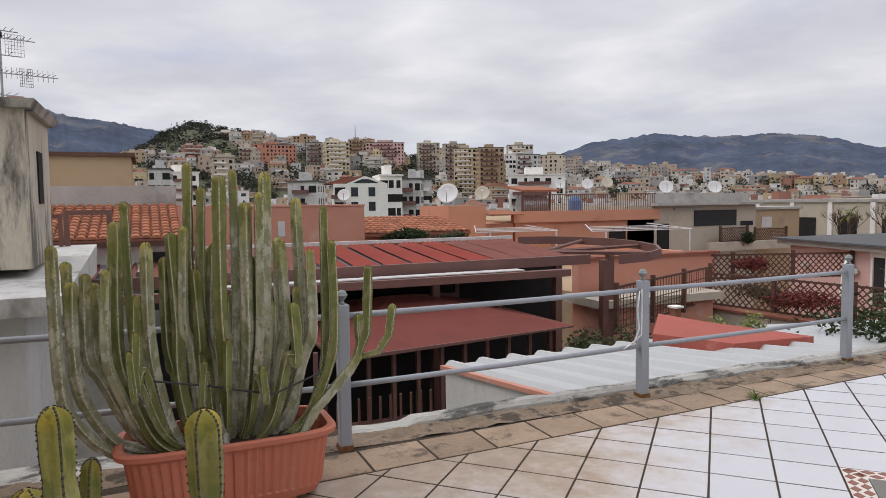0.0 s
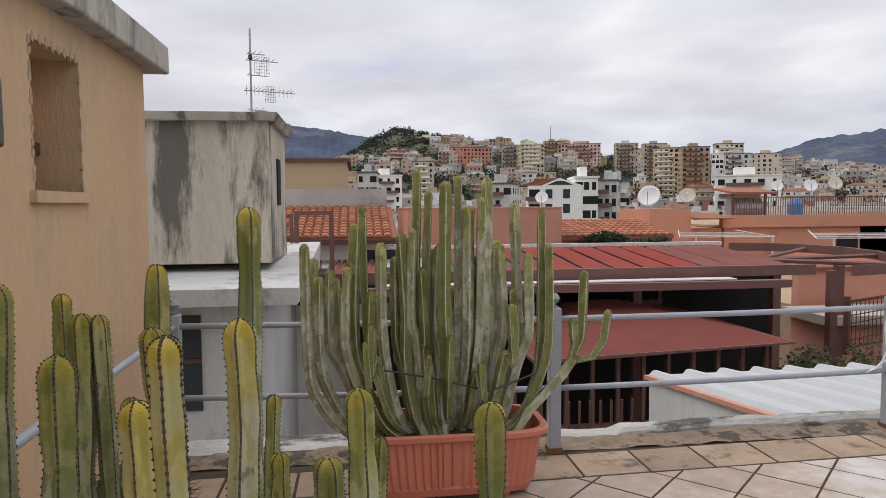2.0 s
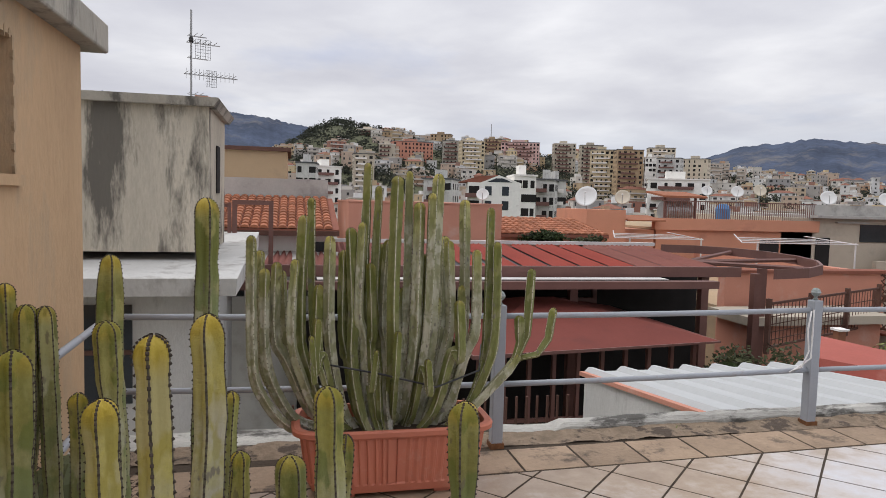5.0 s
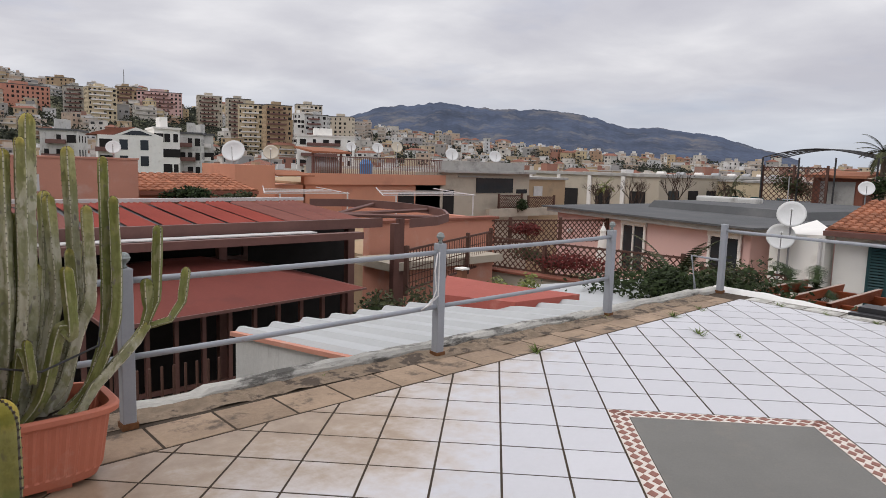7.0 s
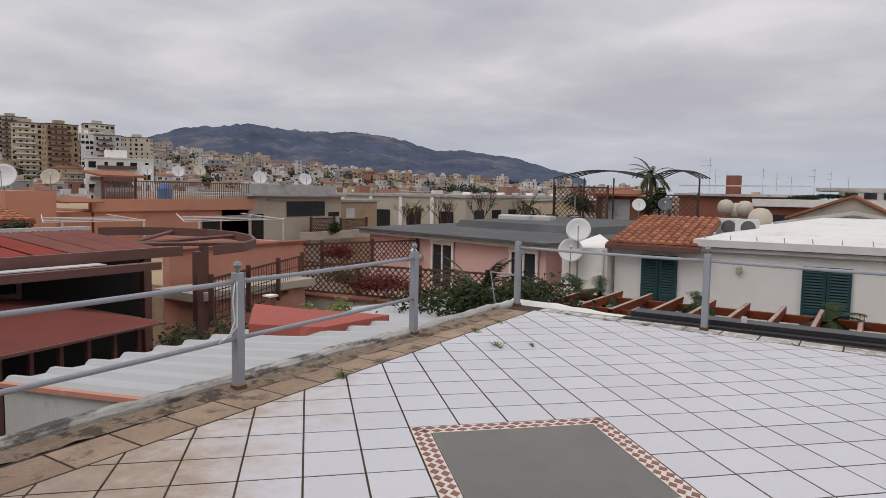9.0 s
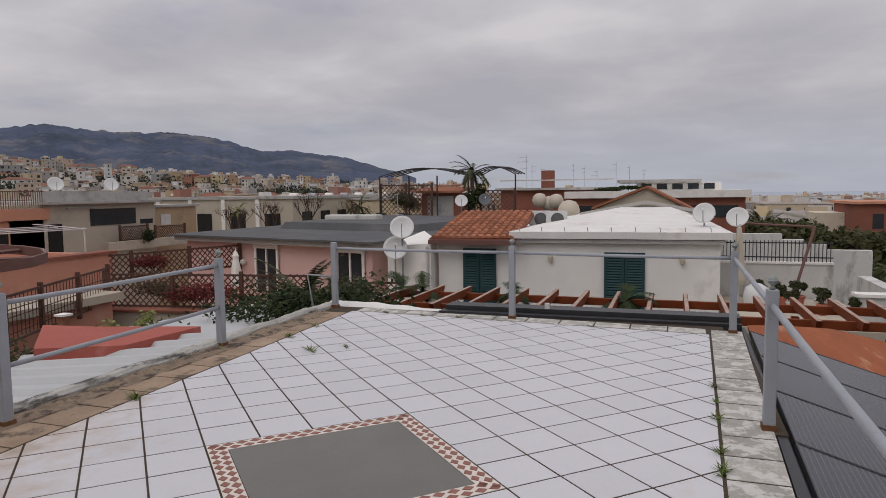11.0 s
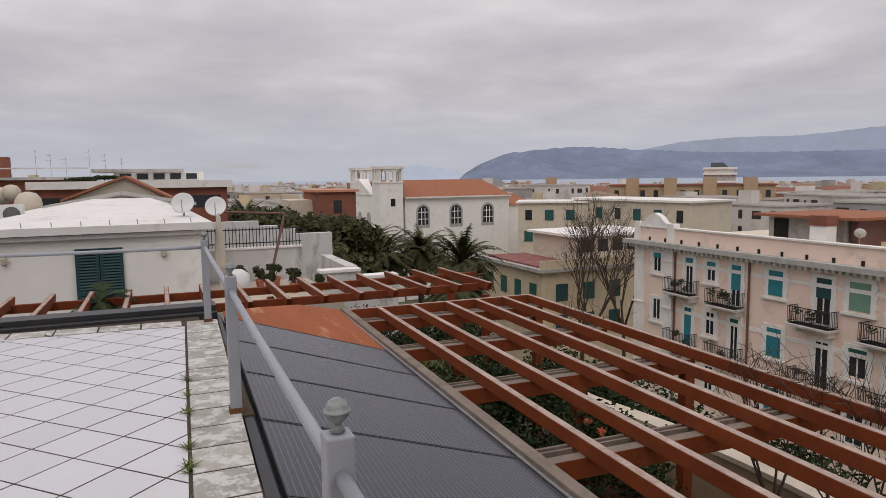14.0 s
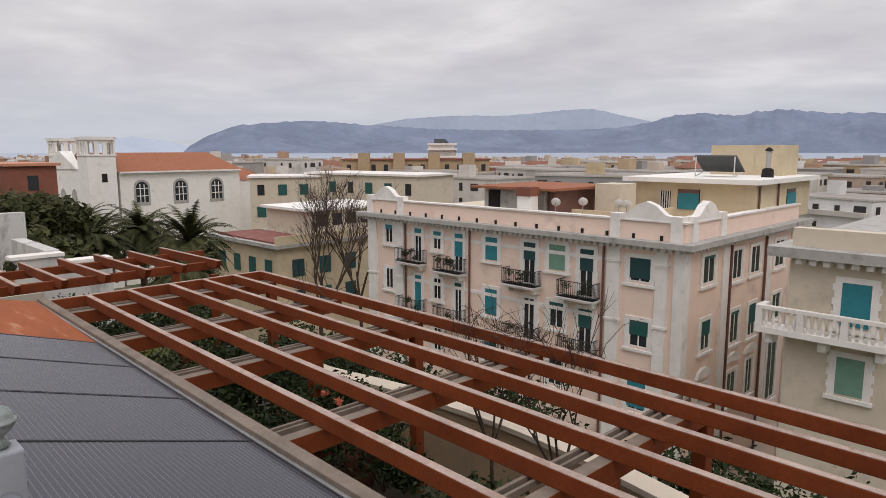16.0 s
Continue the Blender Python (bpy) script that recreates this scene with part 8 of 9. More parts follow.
for gx, gy in ((8.9, -5.2), (10.4, -4.3), (11.8, -4.0), (7.2, -4.3), (2.2, -5.0), (4.0, -5.2), (5.6, -4.3), (6.2, -3.7), (5.2, -3.5), (9.3, -3.4), (10.2, -3.6), (7.8, -6.1), (6.6, -6.0), (4.3, -4.0), (3.2, -3.6), (9.9, -5.8), (11.6, -6.1), (3.0, -5.6), (1.6, -4.4), (0.4, -5.2)):
    bush(gx, gy, LOW + 0.1, rng.uniform(0.6, 0.9), rng.uniform(0.6, 0.8), rng.uniform(0.5, 0.85), 900, 0.055, rng.choice(("leaf", "leaf", "leaf_olive")), "dark green garden shrub under the pergola", rng)
for gx, gy in ((3.4, -4.4), (2.6, -6.2), (4.8, -5.6), (8.0, -5.2), (9.0, -4.4), (1.0, -5.6), (0.2, -4.6), (10.6, -5.6), (5.9, -4.2), (7.4, -4.6)):
    bush(gx, gy, LOW + 0.05, 0.85, 0.75, 0.7, 1400, 0.06, "leaf", "dense dark green garden shrub under the pergola", rng)
for gx, gy in ((11.6, -3.6), (12.6, -4.8), (13.4, -3.2), (11.4, -5.8), (13.2, -6.3), (14.4, -4.6), (12.2, -2.2), (10.0, -4.0), (9.4, -5.6)):
    bush(gx, gy, LOW + 0.3, 0.9, 0.85, 0.85, 1500, 0.065, "leaf", "tall dark green shrub in the lower garden", rng)
bush(7.0, -3.6, LOW + 0.1, 0.8, 0.8, 0.9, 1100, 0.05, "leaf", "dark green garden shrub", rng)
M["rose"] = mat("coral_rose", (0.62, 0.16, 0.09), 0.6, 0.2, 8, 0.0, island=0.3)
bm = bmesh.new()
for k in range(10):
    leaf_cloud(bm, 6.25 + rng.uniform(-0.4, 0.4), -5.0 + rng.uniform(-0.15, 0.15), -1.33 + rng.uniform(-0.12, 0.14), 0.06, 0.06, 0.05, 26, 0.035, rng)
tagged(part("rose_blooms", bm, M["rose"]), "coral pink roses blooming on the climber", "flowers", "", "stuff")
for x, y, h in ((4.2, -6.6, 2.6), (5.3, -6.7, 2.5)):
    bare_tree(x, y, LOW, h, 0.5, 5, rng, "bare climbing vine with thin twigs", 0.03)
# dry vine tangled over the outer rafter
bm = bmesh.new()
for k in range(70):
    x = rng.gauss(4.7, 0.55) if k % 3 else rng.gauss(8.6, 0.25)
    p = Vector((x, -6.47 + rng.uniform(-0.12, 0.35), -0.60 + rng.uniform(-0.02, 0.06)))
    d = Vector((rng.uniform(-1, 1), rng.uniform(-0.6, 0.6), rng.uniform(-0.3, 0.7))).normalized()
    pts = [p]
    for _ in range(5):
        d = (d + Vector((rng.uniform(-0.6, 0.6), rng.uniform(-0.4, 0.4), rng.uniform(-0.5, 0.35)))).normalized()
        pts.append(pts[-1] + d * rng.uniform(0.05, 0.16))
    pipe(bm, pts, 0.005, 3, 0.002)
tagged(part("dry_vine", bm, M["twig"]), "tangle of dry vine stems over the pergola", "vine", "", "stuff")
vt = thing("roof_vent", "cream half-round ridge tile on the garden roof", "vent", 12.3, -6.1, LOW + 0.85)
part("pipe", tube(bmesh.new(), (0, 0, 0.1), (-0.9, -0.5, 0.1), 0.13, 12), M["cream_wall"], vt)



# ---- white house and what stands round it ----
wh = thing("white_house", "white stuccoed roof house with dark green shutters", "building", 18, -1.5, 0, 2)
part("wall", B((0, 0, STREET, 11, 7.35, 0.22)), M["white_wall"], wh)
part("gutter", B((-0.16, -0.1, 0.16, -0.02, 5.45, 0.26)), M["white_metal"], wh)
part("roof_edge", B((-0.25, -0.25, 0.28, 11, 5.3, 0.46)), M["white_roof"], wh)
part("roof", hexa(bmesh.new(), [(-0.2, -0.2, 0.46), (11, -0.2, 0.46), (11, 5.25, 0.46), (-0.2, 5.25, 0.46)], [(5.8, 1.0, 0.95), (6.4, 1.0, 0.95), (6.4, 2.6, 0.95), (5.8, 2.6, 0.95)]), M["white_roof"], wh)
part("gable_cap", hexa(bmesh.new(), [(6.0, 0.0, 0.62), (6.3, 0.0, 0.62), (6.3, 3.6, 0.62), (6.0, 3.6, 0.62)], [(6.0, 1.7, 1.02), (6.3, 1.7, 1.02), (6.3, 1.9, 1.02), (6.0, 1.9, 1.02)]), M["white_roof"], wh)
part("gable_trim", hexa(bmesh.new(), [(5.8, -0.4, 0.66), (6.3, -0.4, 0.66), (6.3, 1.8, 1.06), (5.8, 1.8, 1.06)], [(5.8, -0.4, 0.76), (6.3, -0.4, 0.76), (6.3, 1.8, 1.16), (5.8, 1.8, 1.16)]), M["cornice"], wh)
part("gable_trim", hexa(bmesh.new(), [(5.8, 1.81, 1.06), (6.3, 1.81, 1.06), (6.3, 4.0, 0.66), (5.8, 4.0, 0.66)], [(5.8, 1.81, 1.16), (6.3, 1.81, 1.16), (6.3, 4.0, 0.76), (5.8, 4.0, 0.76)]), M["cornice"], wh)
part("vent", B((5.95, 1.55, 0.78, 6.0, 2.05, 0.9)), M["dark"], wh)
for k in range(9):
    part("snow_hook", tube(bmesh.new(), (-0.16, 0.2 + k * 0.6, 0.24), (-0.1, 0.25 + k * 0.6, 0.58), 0.012, 5), M["galv"], wh)


def shutter_pair(parent, y0, y1, z0, z1):
    w = part("window", B((-0.03, y0, z0, 0.0, y1, z1)), M["dark"], parent)
    c = (y0 + y1) / 2
    for a, b in ((y0, c - 0.01), (c + 0.01, y1)):
        lf = part("shutter", B((-0.07, a, z0, -0.03, a + 0.06, z1), (-0.07, b - 0.06, z0, -0.03, b, z1), (-0.07, a + 0.06, z1 - 0.08, -0.03, b - 0.06, z1), (-0.07, a + 0.06, z0, -0.03, b - 0.06, z0 + 0.12), (-0.07, a + 0.06, (z0 + z1) / 2 - 0.04, -0.03, b - 0.06, (z0 + z1) / 2 + 0.04)), M["shut_green"], w)
        n = int((z1 - z0) / 0.075)
        bm = bmesh.new()
        for k in range(n):
            z = z0 + 0.1 + k * (z1 - z0 - 0.18) / n
            hexa(bm, [(-0.065, a + 0.06, z), (-0.035, a + 0.06, z + 0.04), (-0.035, b - 0.06, z + 0.04), (-0.065, b - 0.06, z)], [(-0.07, a + 0.06, z + 0.015), (-0.04, a + 0.06, z + 0.055), (-0.04, b - 0.06, z + 0.055), (-0.07, b - 0.06, z + 0.015)])
        tagged(part("slats", bm, M["shut_green"], w), kind="stuff")


shutter_pair(wh, 1.80, 2.82, -2.2, -0.08)
shutter_pair(wh, 5.70, 6.62, -2.2, -0.02)
for y in (4.22, 0.9):
    part("wall_lamp", lathe(bmesh.new(), [(0.03, -0.36), (0.06, -0.34), (0.07, -0.22), (0.04, -0.17)], 10, -0.06, y), M["dish_tan"], wh)
tile_holder = thing("tiled_wing", "orange tile roof over the end of the white house", "roof", 18, -1.5, 0, 2)
bm = bmesh.new()
n = int(2.35 / 0.21)
for r in range(11):
    xa, xb = -0.35 + 3.4 * r / 11, -0.35 + 3.4 * (r + 1.1) / 11
    za, zb = 0.26 + 0.62 * r / 11, 0.26 + 0.62 * (r + 1.1) / 11
    for i in range(n):
        y = 5.15 + i * 0.21 + r * 0.0
        lo = [bm.verts.new((xa, y + 0.105 - 0.1 * math.cos(math.pi * k / 4), za + 0.07 * math.sin(math.pi * k / 4) + 0.03)) for k in range(5)]
        hi = [bm.verts.new((xb, y + 0.105 - 0.088 * math.cos(math.pi * k / 4), zb + 0.06 * math.sin(math.pi * k / 4) + 0.01)) for k in range(5)]
        for k in range(4):
            bm.faces.new((lo[k], lo[k + 1], hi[k + 1], hi[k]))
        bm.faces.new(lo[::-1])
tagged(part("roof_tiles", bm, M["terracotta"], tile_holder, "orange curved clay tiles"), kind="stuff")
part("roof_bed", hexa(bmesh.new(), [(-0.35, 5.12, 0.17), (3.1, 5.12, 0.79), (3.1, 7.5, 0.79), (-0.35, 7.5, 0.17)], [(-0.35, 5.12, 0.27), (3.1, 5.12, 0.89), (3.1, 7.5, 0.89), (-0.35, 7.5, 0.27)]), M["brick_red"], tile_holder)
part("gutter", B((-0.48, 5.1, 0.12, -0.34, 7.5, 0.24)), M["brown_metal"], tile_holder)
ws = thing("white_annexe", "white stuccoed side wing with a sloping top", "building", 17.4, 5.95, 0)
part("wall", hexa(bmesh.new(), [(0, 0, STREET), (0.58, 0, STREET), (3, 1.3, STREET), (0, 1.3, STREET)], [(0, 0, 0.12), (0.58, 0, 0.16), (3, 1.3, 0.3), (0, 1.3, 0.05)]), M["white_wall"], ws)
part("downpipe", tube(bmesh.new(), (-0.05, 0.1, -3), (-0.05, 0.1, 0.05), 0.04, 8), M["white_metal"], ws)

dish(17.3, 6.75, 0.55, 0.50, 200, 30, mast=1.4)
dish(17.25, 6.95, -0.02, 0.50, 205, 30, mast=1.2)
dish(28.5, 8.5, 1.12, 0.42, 200, 30)
dish(28.8, 7.5, 1.16, 0.42, 200, 30, "dish_dark", "dark grey satellite dish on a short mast")
dish(18.9, -1.95, 0.78, 0.40, 170, 30, mast=0.5)
dish(19.0, -1.15, 0.88, 0.42, 170, 30, mast=0.6)
for x, y, z, r, m_, yaw in ((21.9, 24.5, 2.05, 0.48, "dish", 240), (25.0, 24.6, 2.05, 0.48, "dish", 240), (5.6, 21, 1.75, 0.30, "dish", 250), (10.6, 24, 1.8, 0.62, "dish", 235), (12.2, 24.2, 1.82, 0.45, "dish_tan", 240), (17.4, 26.5, 2.25, 0.35, "dish", 245), (19.0, 26.6, 2.25, 0.40, "dish", 245), (20.3, 26.8, 2.35, 0.42, "dish_tan", 245)):
    dish(x, y, z, r, yaw, 30, m_)
antenna(17.6, 7.0, -1.5, 3.0, ((0.55, 0.5, 8), (0.8, 0.4, 6)))
ac = thing("air_conditioner", "white air conditioner unit on the roof", "air conditioner", 20.6, 3.0, 0.42)
part("case", B((-0.15, -0.3, 0, 0.15, 0.3, 0.5)), M["dish"], ac)
part("grille", lathe(bmesh.new(), [(0.2, -0.16), (0.18, -0.15)], 18), M["roof_grey"], ac).matrix_local = pose(0, -0.05, 0.25, 0, 90, 0)
ac2 = copy_thing(ac, pose(20.8, 3.55, 0.42, 0, 0, 0))
st = thing("water_tank", "round steel water tank on the roof", "water tank", 25.6, 3.35, 0.40, 0, "round tanks on the roof")
bm = bmesh.new()
lathe(bm, [(0.04, 0), (0.22, 0.04), (0.36, 0.18), (0.41, 0.38), (0.37, 0.56), (0.25, 0.72), (0.05, 0.78)], 20)
part("shell", bm, M["dish_tan"], st, smooth=True)
for x, y, z in ((30.0, 5.29, 0.80), (30.2, 4.90, 0.66), (30.0, 4.55, 0.76)):
    for sh in copy_thing(st, pose(x, y, z)).children:
        sh.scale = (0.82, 0.82, 0.82)
tanks_deck = simple_block("flat_roof_house", "flat grey roof carrying tanks and dishes", 26.5, 2.0, 36, 13.5, 0.1, M["beige"], M["roof_grey"], cap=0.2)

# rooftop pergola of bent black steel with climbers
rp_ = thing("arched_pergola", "black arched steel pergola with climbing plants", "pergola", 0, 0, 0.3)
for y0, y1 in ((12.9, 8.6), (8.4, 6.3)):
    for dx in (0.0, 0.7, 1.4, 2.1):
        bm = bmesh.new()
        pts = [(29.6 + dx, y0 + (y1 - y0) * k / 10, 2.0 + 0.36 * math.sin(math.pi * k / 10) + 0.02 * dx) for k in range(11)]
        sweep(bm, pts, 0.028, 6)
        part("arch", bm, M["iron"], rp_)
    for k in (2, 5, 8):
        y = y0 + (y1 - y0) * k / 10
        z = 2.0 + 0.36 * math.sin(math.pi * k / 10)
        part("purlin", tube(bmesh.new(), (29.6, y, z), (31.7, y, z + 0.04), 0.02, 6), M["iron"], rp_)
for y in (12.9, 11.4, 10.0, 8.5, 6.3):
    part("post", tube(bmesh.new(), (29.6, y, 0), (29.6, y, 2.0), 0.035, 6), M["iron"], rp_)
lattice("trellis", "brown trellis screen under the arched pergola", (29.7, 12.9), (29.7, 10.3), 0.3, 1.9, 0.16)
lattice("trellis", "brown trellis screen under the arched pergola", (29.9, 8.0), (29.9, 6.4), 0.3, 1.6, 0.16)
rng = random.Random(77)
ht = thing("roof_hut", "red roof hut with a tiled canopy", "hut", 30.2, 9.4, 0.3)
part("wall", B((0, -0.3, 0, 1.6, 1.6, 1.2)), M["brick_red"], ht)
part("door", B((-0.04, 0.0, 0, 0, 1.3, 1.05)), M["cornice"], ht)
part("canopy", hexa(bmesh.new(), [(-0.4, -0.5, 1.2), (1.7, -0.5, 1.4), (1.7, 1.8, 1.4), (-0.4, 1.8, 1.2)], [(-0.4, -0.5, 1.3), (1.7, -0.5, 1.5), (1.7, 1.8, 1.5), (-0.4, 1.8, 1.3)]), M["terracotta"], ht)
bush(29.9, 11.6, 0.3, 0.9, 0.9, 0.9, 700, 0.09, "leaf_olive", "tangled climber on the roof pergola", rng)
bush(29.5, 8.2, 0.3, 0.5, 0.6, 1.0, 500, 0.1, "leaf", "leafy climber on the roof pergola", rng)
palm(31.0, 8.7, 0.3, 2.2, 1.3, 18, rng, "small palm among rooftop plants", "leaf_olive", 0.2)
wc = thing("covered_crate", "long crate covered with a pale tarpaulin", "crate", 25.0, 11.4, 0.1)
part("tarpaulin", B((0, -0.4, 0, 0.6, 2.0, 0.55)), M["white_old"], wc, bevel=0.06)

# brick roof house, gable house and further roofs behind
rbk = simple_block("brick_building", "red brick building with white balcony bands", 58, 4.5, 68, 14, 1.6, M["brick_red"], M["cornice"], cap=0.2, over=0.4)
part("chimney", B((0.5, 5.0, 1.8, 1.6, 6.0, 3.3)), M["brick_red"], rbk)
part("railing", B((-0.3, -0.2, 2.4, -0.2, 9.5, 2.5)), M["white_metal"], rbk)
rb2 = simple_block("long_brick_building", "long red brick building with a white roof band", 55, -5.5, 66, 7.5, 0.9, M["brick_red"], M["trim"], cap=0.55, over=0.4)
part("window_band", B((-0.05, 0.5, -0.6, 0.0, 12.5, 0.3)), M["glass"], rb2)
part("roof_house", B((3, 1.5, 1.45, 8, 8, 2.1)), M["white_wall"], rb2)
part("roof_slab", B((2.4, 3.0, 2.1, 8.4, 9.5, 2.35)), M["cornice"], rb2)
for k in range(5):
    part("roof_window", B((2.95, 2.0 + k * 1.2, 1.55, 3.0, 2.8 + k * 1.2, 2.0)), M["glass"], rb2)
bush(57, 4.0, 1.35, 0.5, 2.2, 0.3, 500, 0.16, "leaf", "planter greenery on a roof edge", rng)
for k in range(9):
    antenna(60 + (k % 3) * 2, 2 + k * 1.3, 1.7, 1.6 + 0.4 * (k % 3), ((0.7, 0.5, 5), (0.9, 0.4, 4)), yaw=k * 37)
antenna(58.6, 11.8, 1.7, 3.0, ((0.80, 1.2, 8), (0.93, 0.9, 6), (0.6, 0.7, 4)), "tall television aerial on the brick house", 60)
gh = thing("gable_house", "house with a cement gable and red tile verge", "building", 40, 1.0, 0)
part("gable", hexa(bmesh.new(), [(0, 2.9, -8), (0, -2.9, -8), (0, -2.9, 0.0), (0, 0.05, 1.6), (0, 2.9, 0.45)], [(8, 2.9, -8), (8, -2.9, -8), (8, -2.9, 0.0), (8, 0.05, 1.6), (8, 2.9, 0.45)]), M["beige"], gh)
for a, b in (((-3.1, -0.05), (0.05, 1.62)), ((3.1, 0.42), (0.05, 1.62))):
    part("verge", hexa(bmesh.new(), [(-0.2, a[0], a[1]), (-0.2, b[0], b[1]), (8.2, b[0], b[1]), (8.2, a[0], a[1])], [(-0.2, a[0], a[1] + 0.14), (-0.2, b[0], b[1] + 0.14), (8.2, b[0], b[1] + 0.14), (8.2, a[0], a[1] + 0.14)]), M["terracotta"], gh)

# terrace wall with railing and steps right of the white house
tw_ = thing("terrace_wall", "stained white terrace wall with an iron railing", "wall", 19.6, -4.3, 0)
part("wall", B((-0.1, 0, STREET, 0.1, 2.8, -0.45)), M["white_old"], tw_)
part("cap", B((-0.14, 0, -0.45, 0.14, 2.8, -0.40)), M["trim"], tw_)
bm = bmesh.new()
for i in range(30):
    box(bm, -0.012, 0.05 + i * 0.092, -0.40, 0.012, 0.07 + i * 0.092, 0.16)
box(bm, -0.02, 0, 0.08, 0.02, 2.8, 0.11)
box(bm, -0.02, 0, -0.3, 0.02, 2.8, -0.27)
part("railing", bm, M["iron"], tw_)
sw = thing("stepped_wall", "white stepped terrace wall with scrolls", "wall", 22.5, -5.5, 0)
part("wall", B((0, 2.0, -6, 0.3, 4.2, 0.15), (0, 1.4, -6, 0.3, 2.0, -0.02), (0, 0.8, -6, 0.3, 1.4, -0.15), (0, -0.4, -6, 0.3, 0.8, -0.32)), M["white_old"], sw)
sw2 = thing("stepped_wall", "white stepped terrace wall with pots", "wall", 16.6, -6.2, 0)
part("wall", B((0, 1.0, -6, 0.3, 2.0, -0.85), (0, 0.0, -6, 0.3, 1.0, -1.05), (0.31, 1.0, -6, 3.2, 1.3, -0.75)), M["white_old"], sw2)
part("cap", B((-0.06, 1.0, -0.85, 0.36, 2.05, -0.78)), M["trim"], sw2)
part("cap", B((-0.06, 0.0, -1.05, 0.36, 0.99, -0.98)), M["trim"], sw2)
structure("floor_side", B((15.2, -4.4, -3.0, 19.4, -1.6, -1.35)), M["beige"], "white side terrace floor", "floor")
for x, y, r in ((18.3, -2.5, 0.14), (18.0, -2.9, 0.13), (18.2, -3.3, 0.15), (17.2, -3.0, 0.12), (17.7, -3.7, 0.16), (17.0, -3.6, 0.12), (16.6, -4.1, 0.13)):
    round_pot(x, y, r, 0.26, "pot on the white side terrace", "dish" if rng.random() < 0.6 else "pot", -1.35)
    bush(x, y, -1.12, r * 1.4, r * 1.4, 0.22, 170, 0.05, "leaf_olive", "small potted plant on the terrace", rng)
par = thing("closed_parasol", "closed beige parasol beside the white house", "parasol", 18.3, -1.95, -1.35)
part("cloth", lathe(bmesh.new(), [(0.15, 0.5), (0.17, 0.6), (0.1, 1.4), (0.05, 1.9), (0.01, 1.95)], 8), M["dish_tan"], par)
part("pole", tube(bmesh.new(), (0, 0, 0), (0, 0, 2.0), 0.025, 6), M["white_metal"], par)
wt_ = thing("water_barrel", "white plastic barrel on the side terrace", "barrel", 17.6, -2.3, -1.35)
part("shell", lathe(bmesh.new(), [(0.2, 0), (0.28, 0.1), (0.3, 0.3), (0.26, 0.5), (0.1, 0.6)], 16), M["dish"], wt_, smooth=True)
ln = thing("leaning_frame", "dark leaning steel bar frame", "frame", 18.6, -3.0, -1.35)
part("bar", tube(bmesh.new(), (0, -0.2, 0), (0.4, -0.75, 1.9), 0.04, 6), M["brown_metal"], ln)
part("bar", tube(bmesh.new(), (0.4, -0.75, 1.9), (0.6, 1.3, 2.0), 0.03, 6), M["brown_metal"], ln)

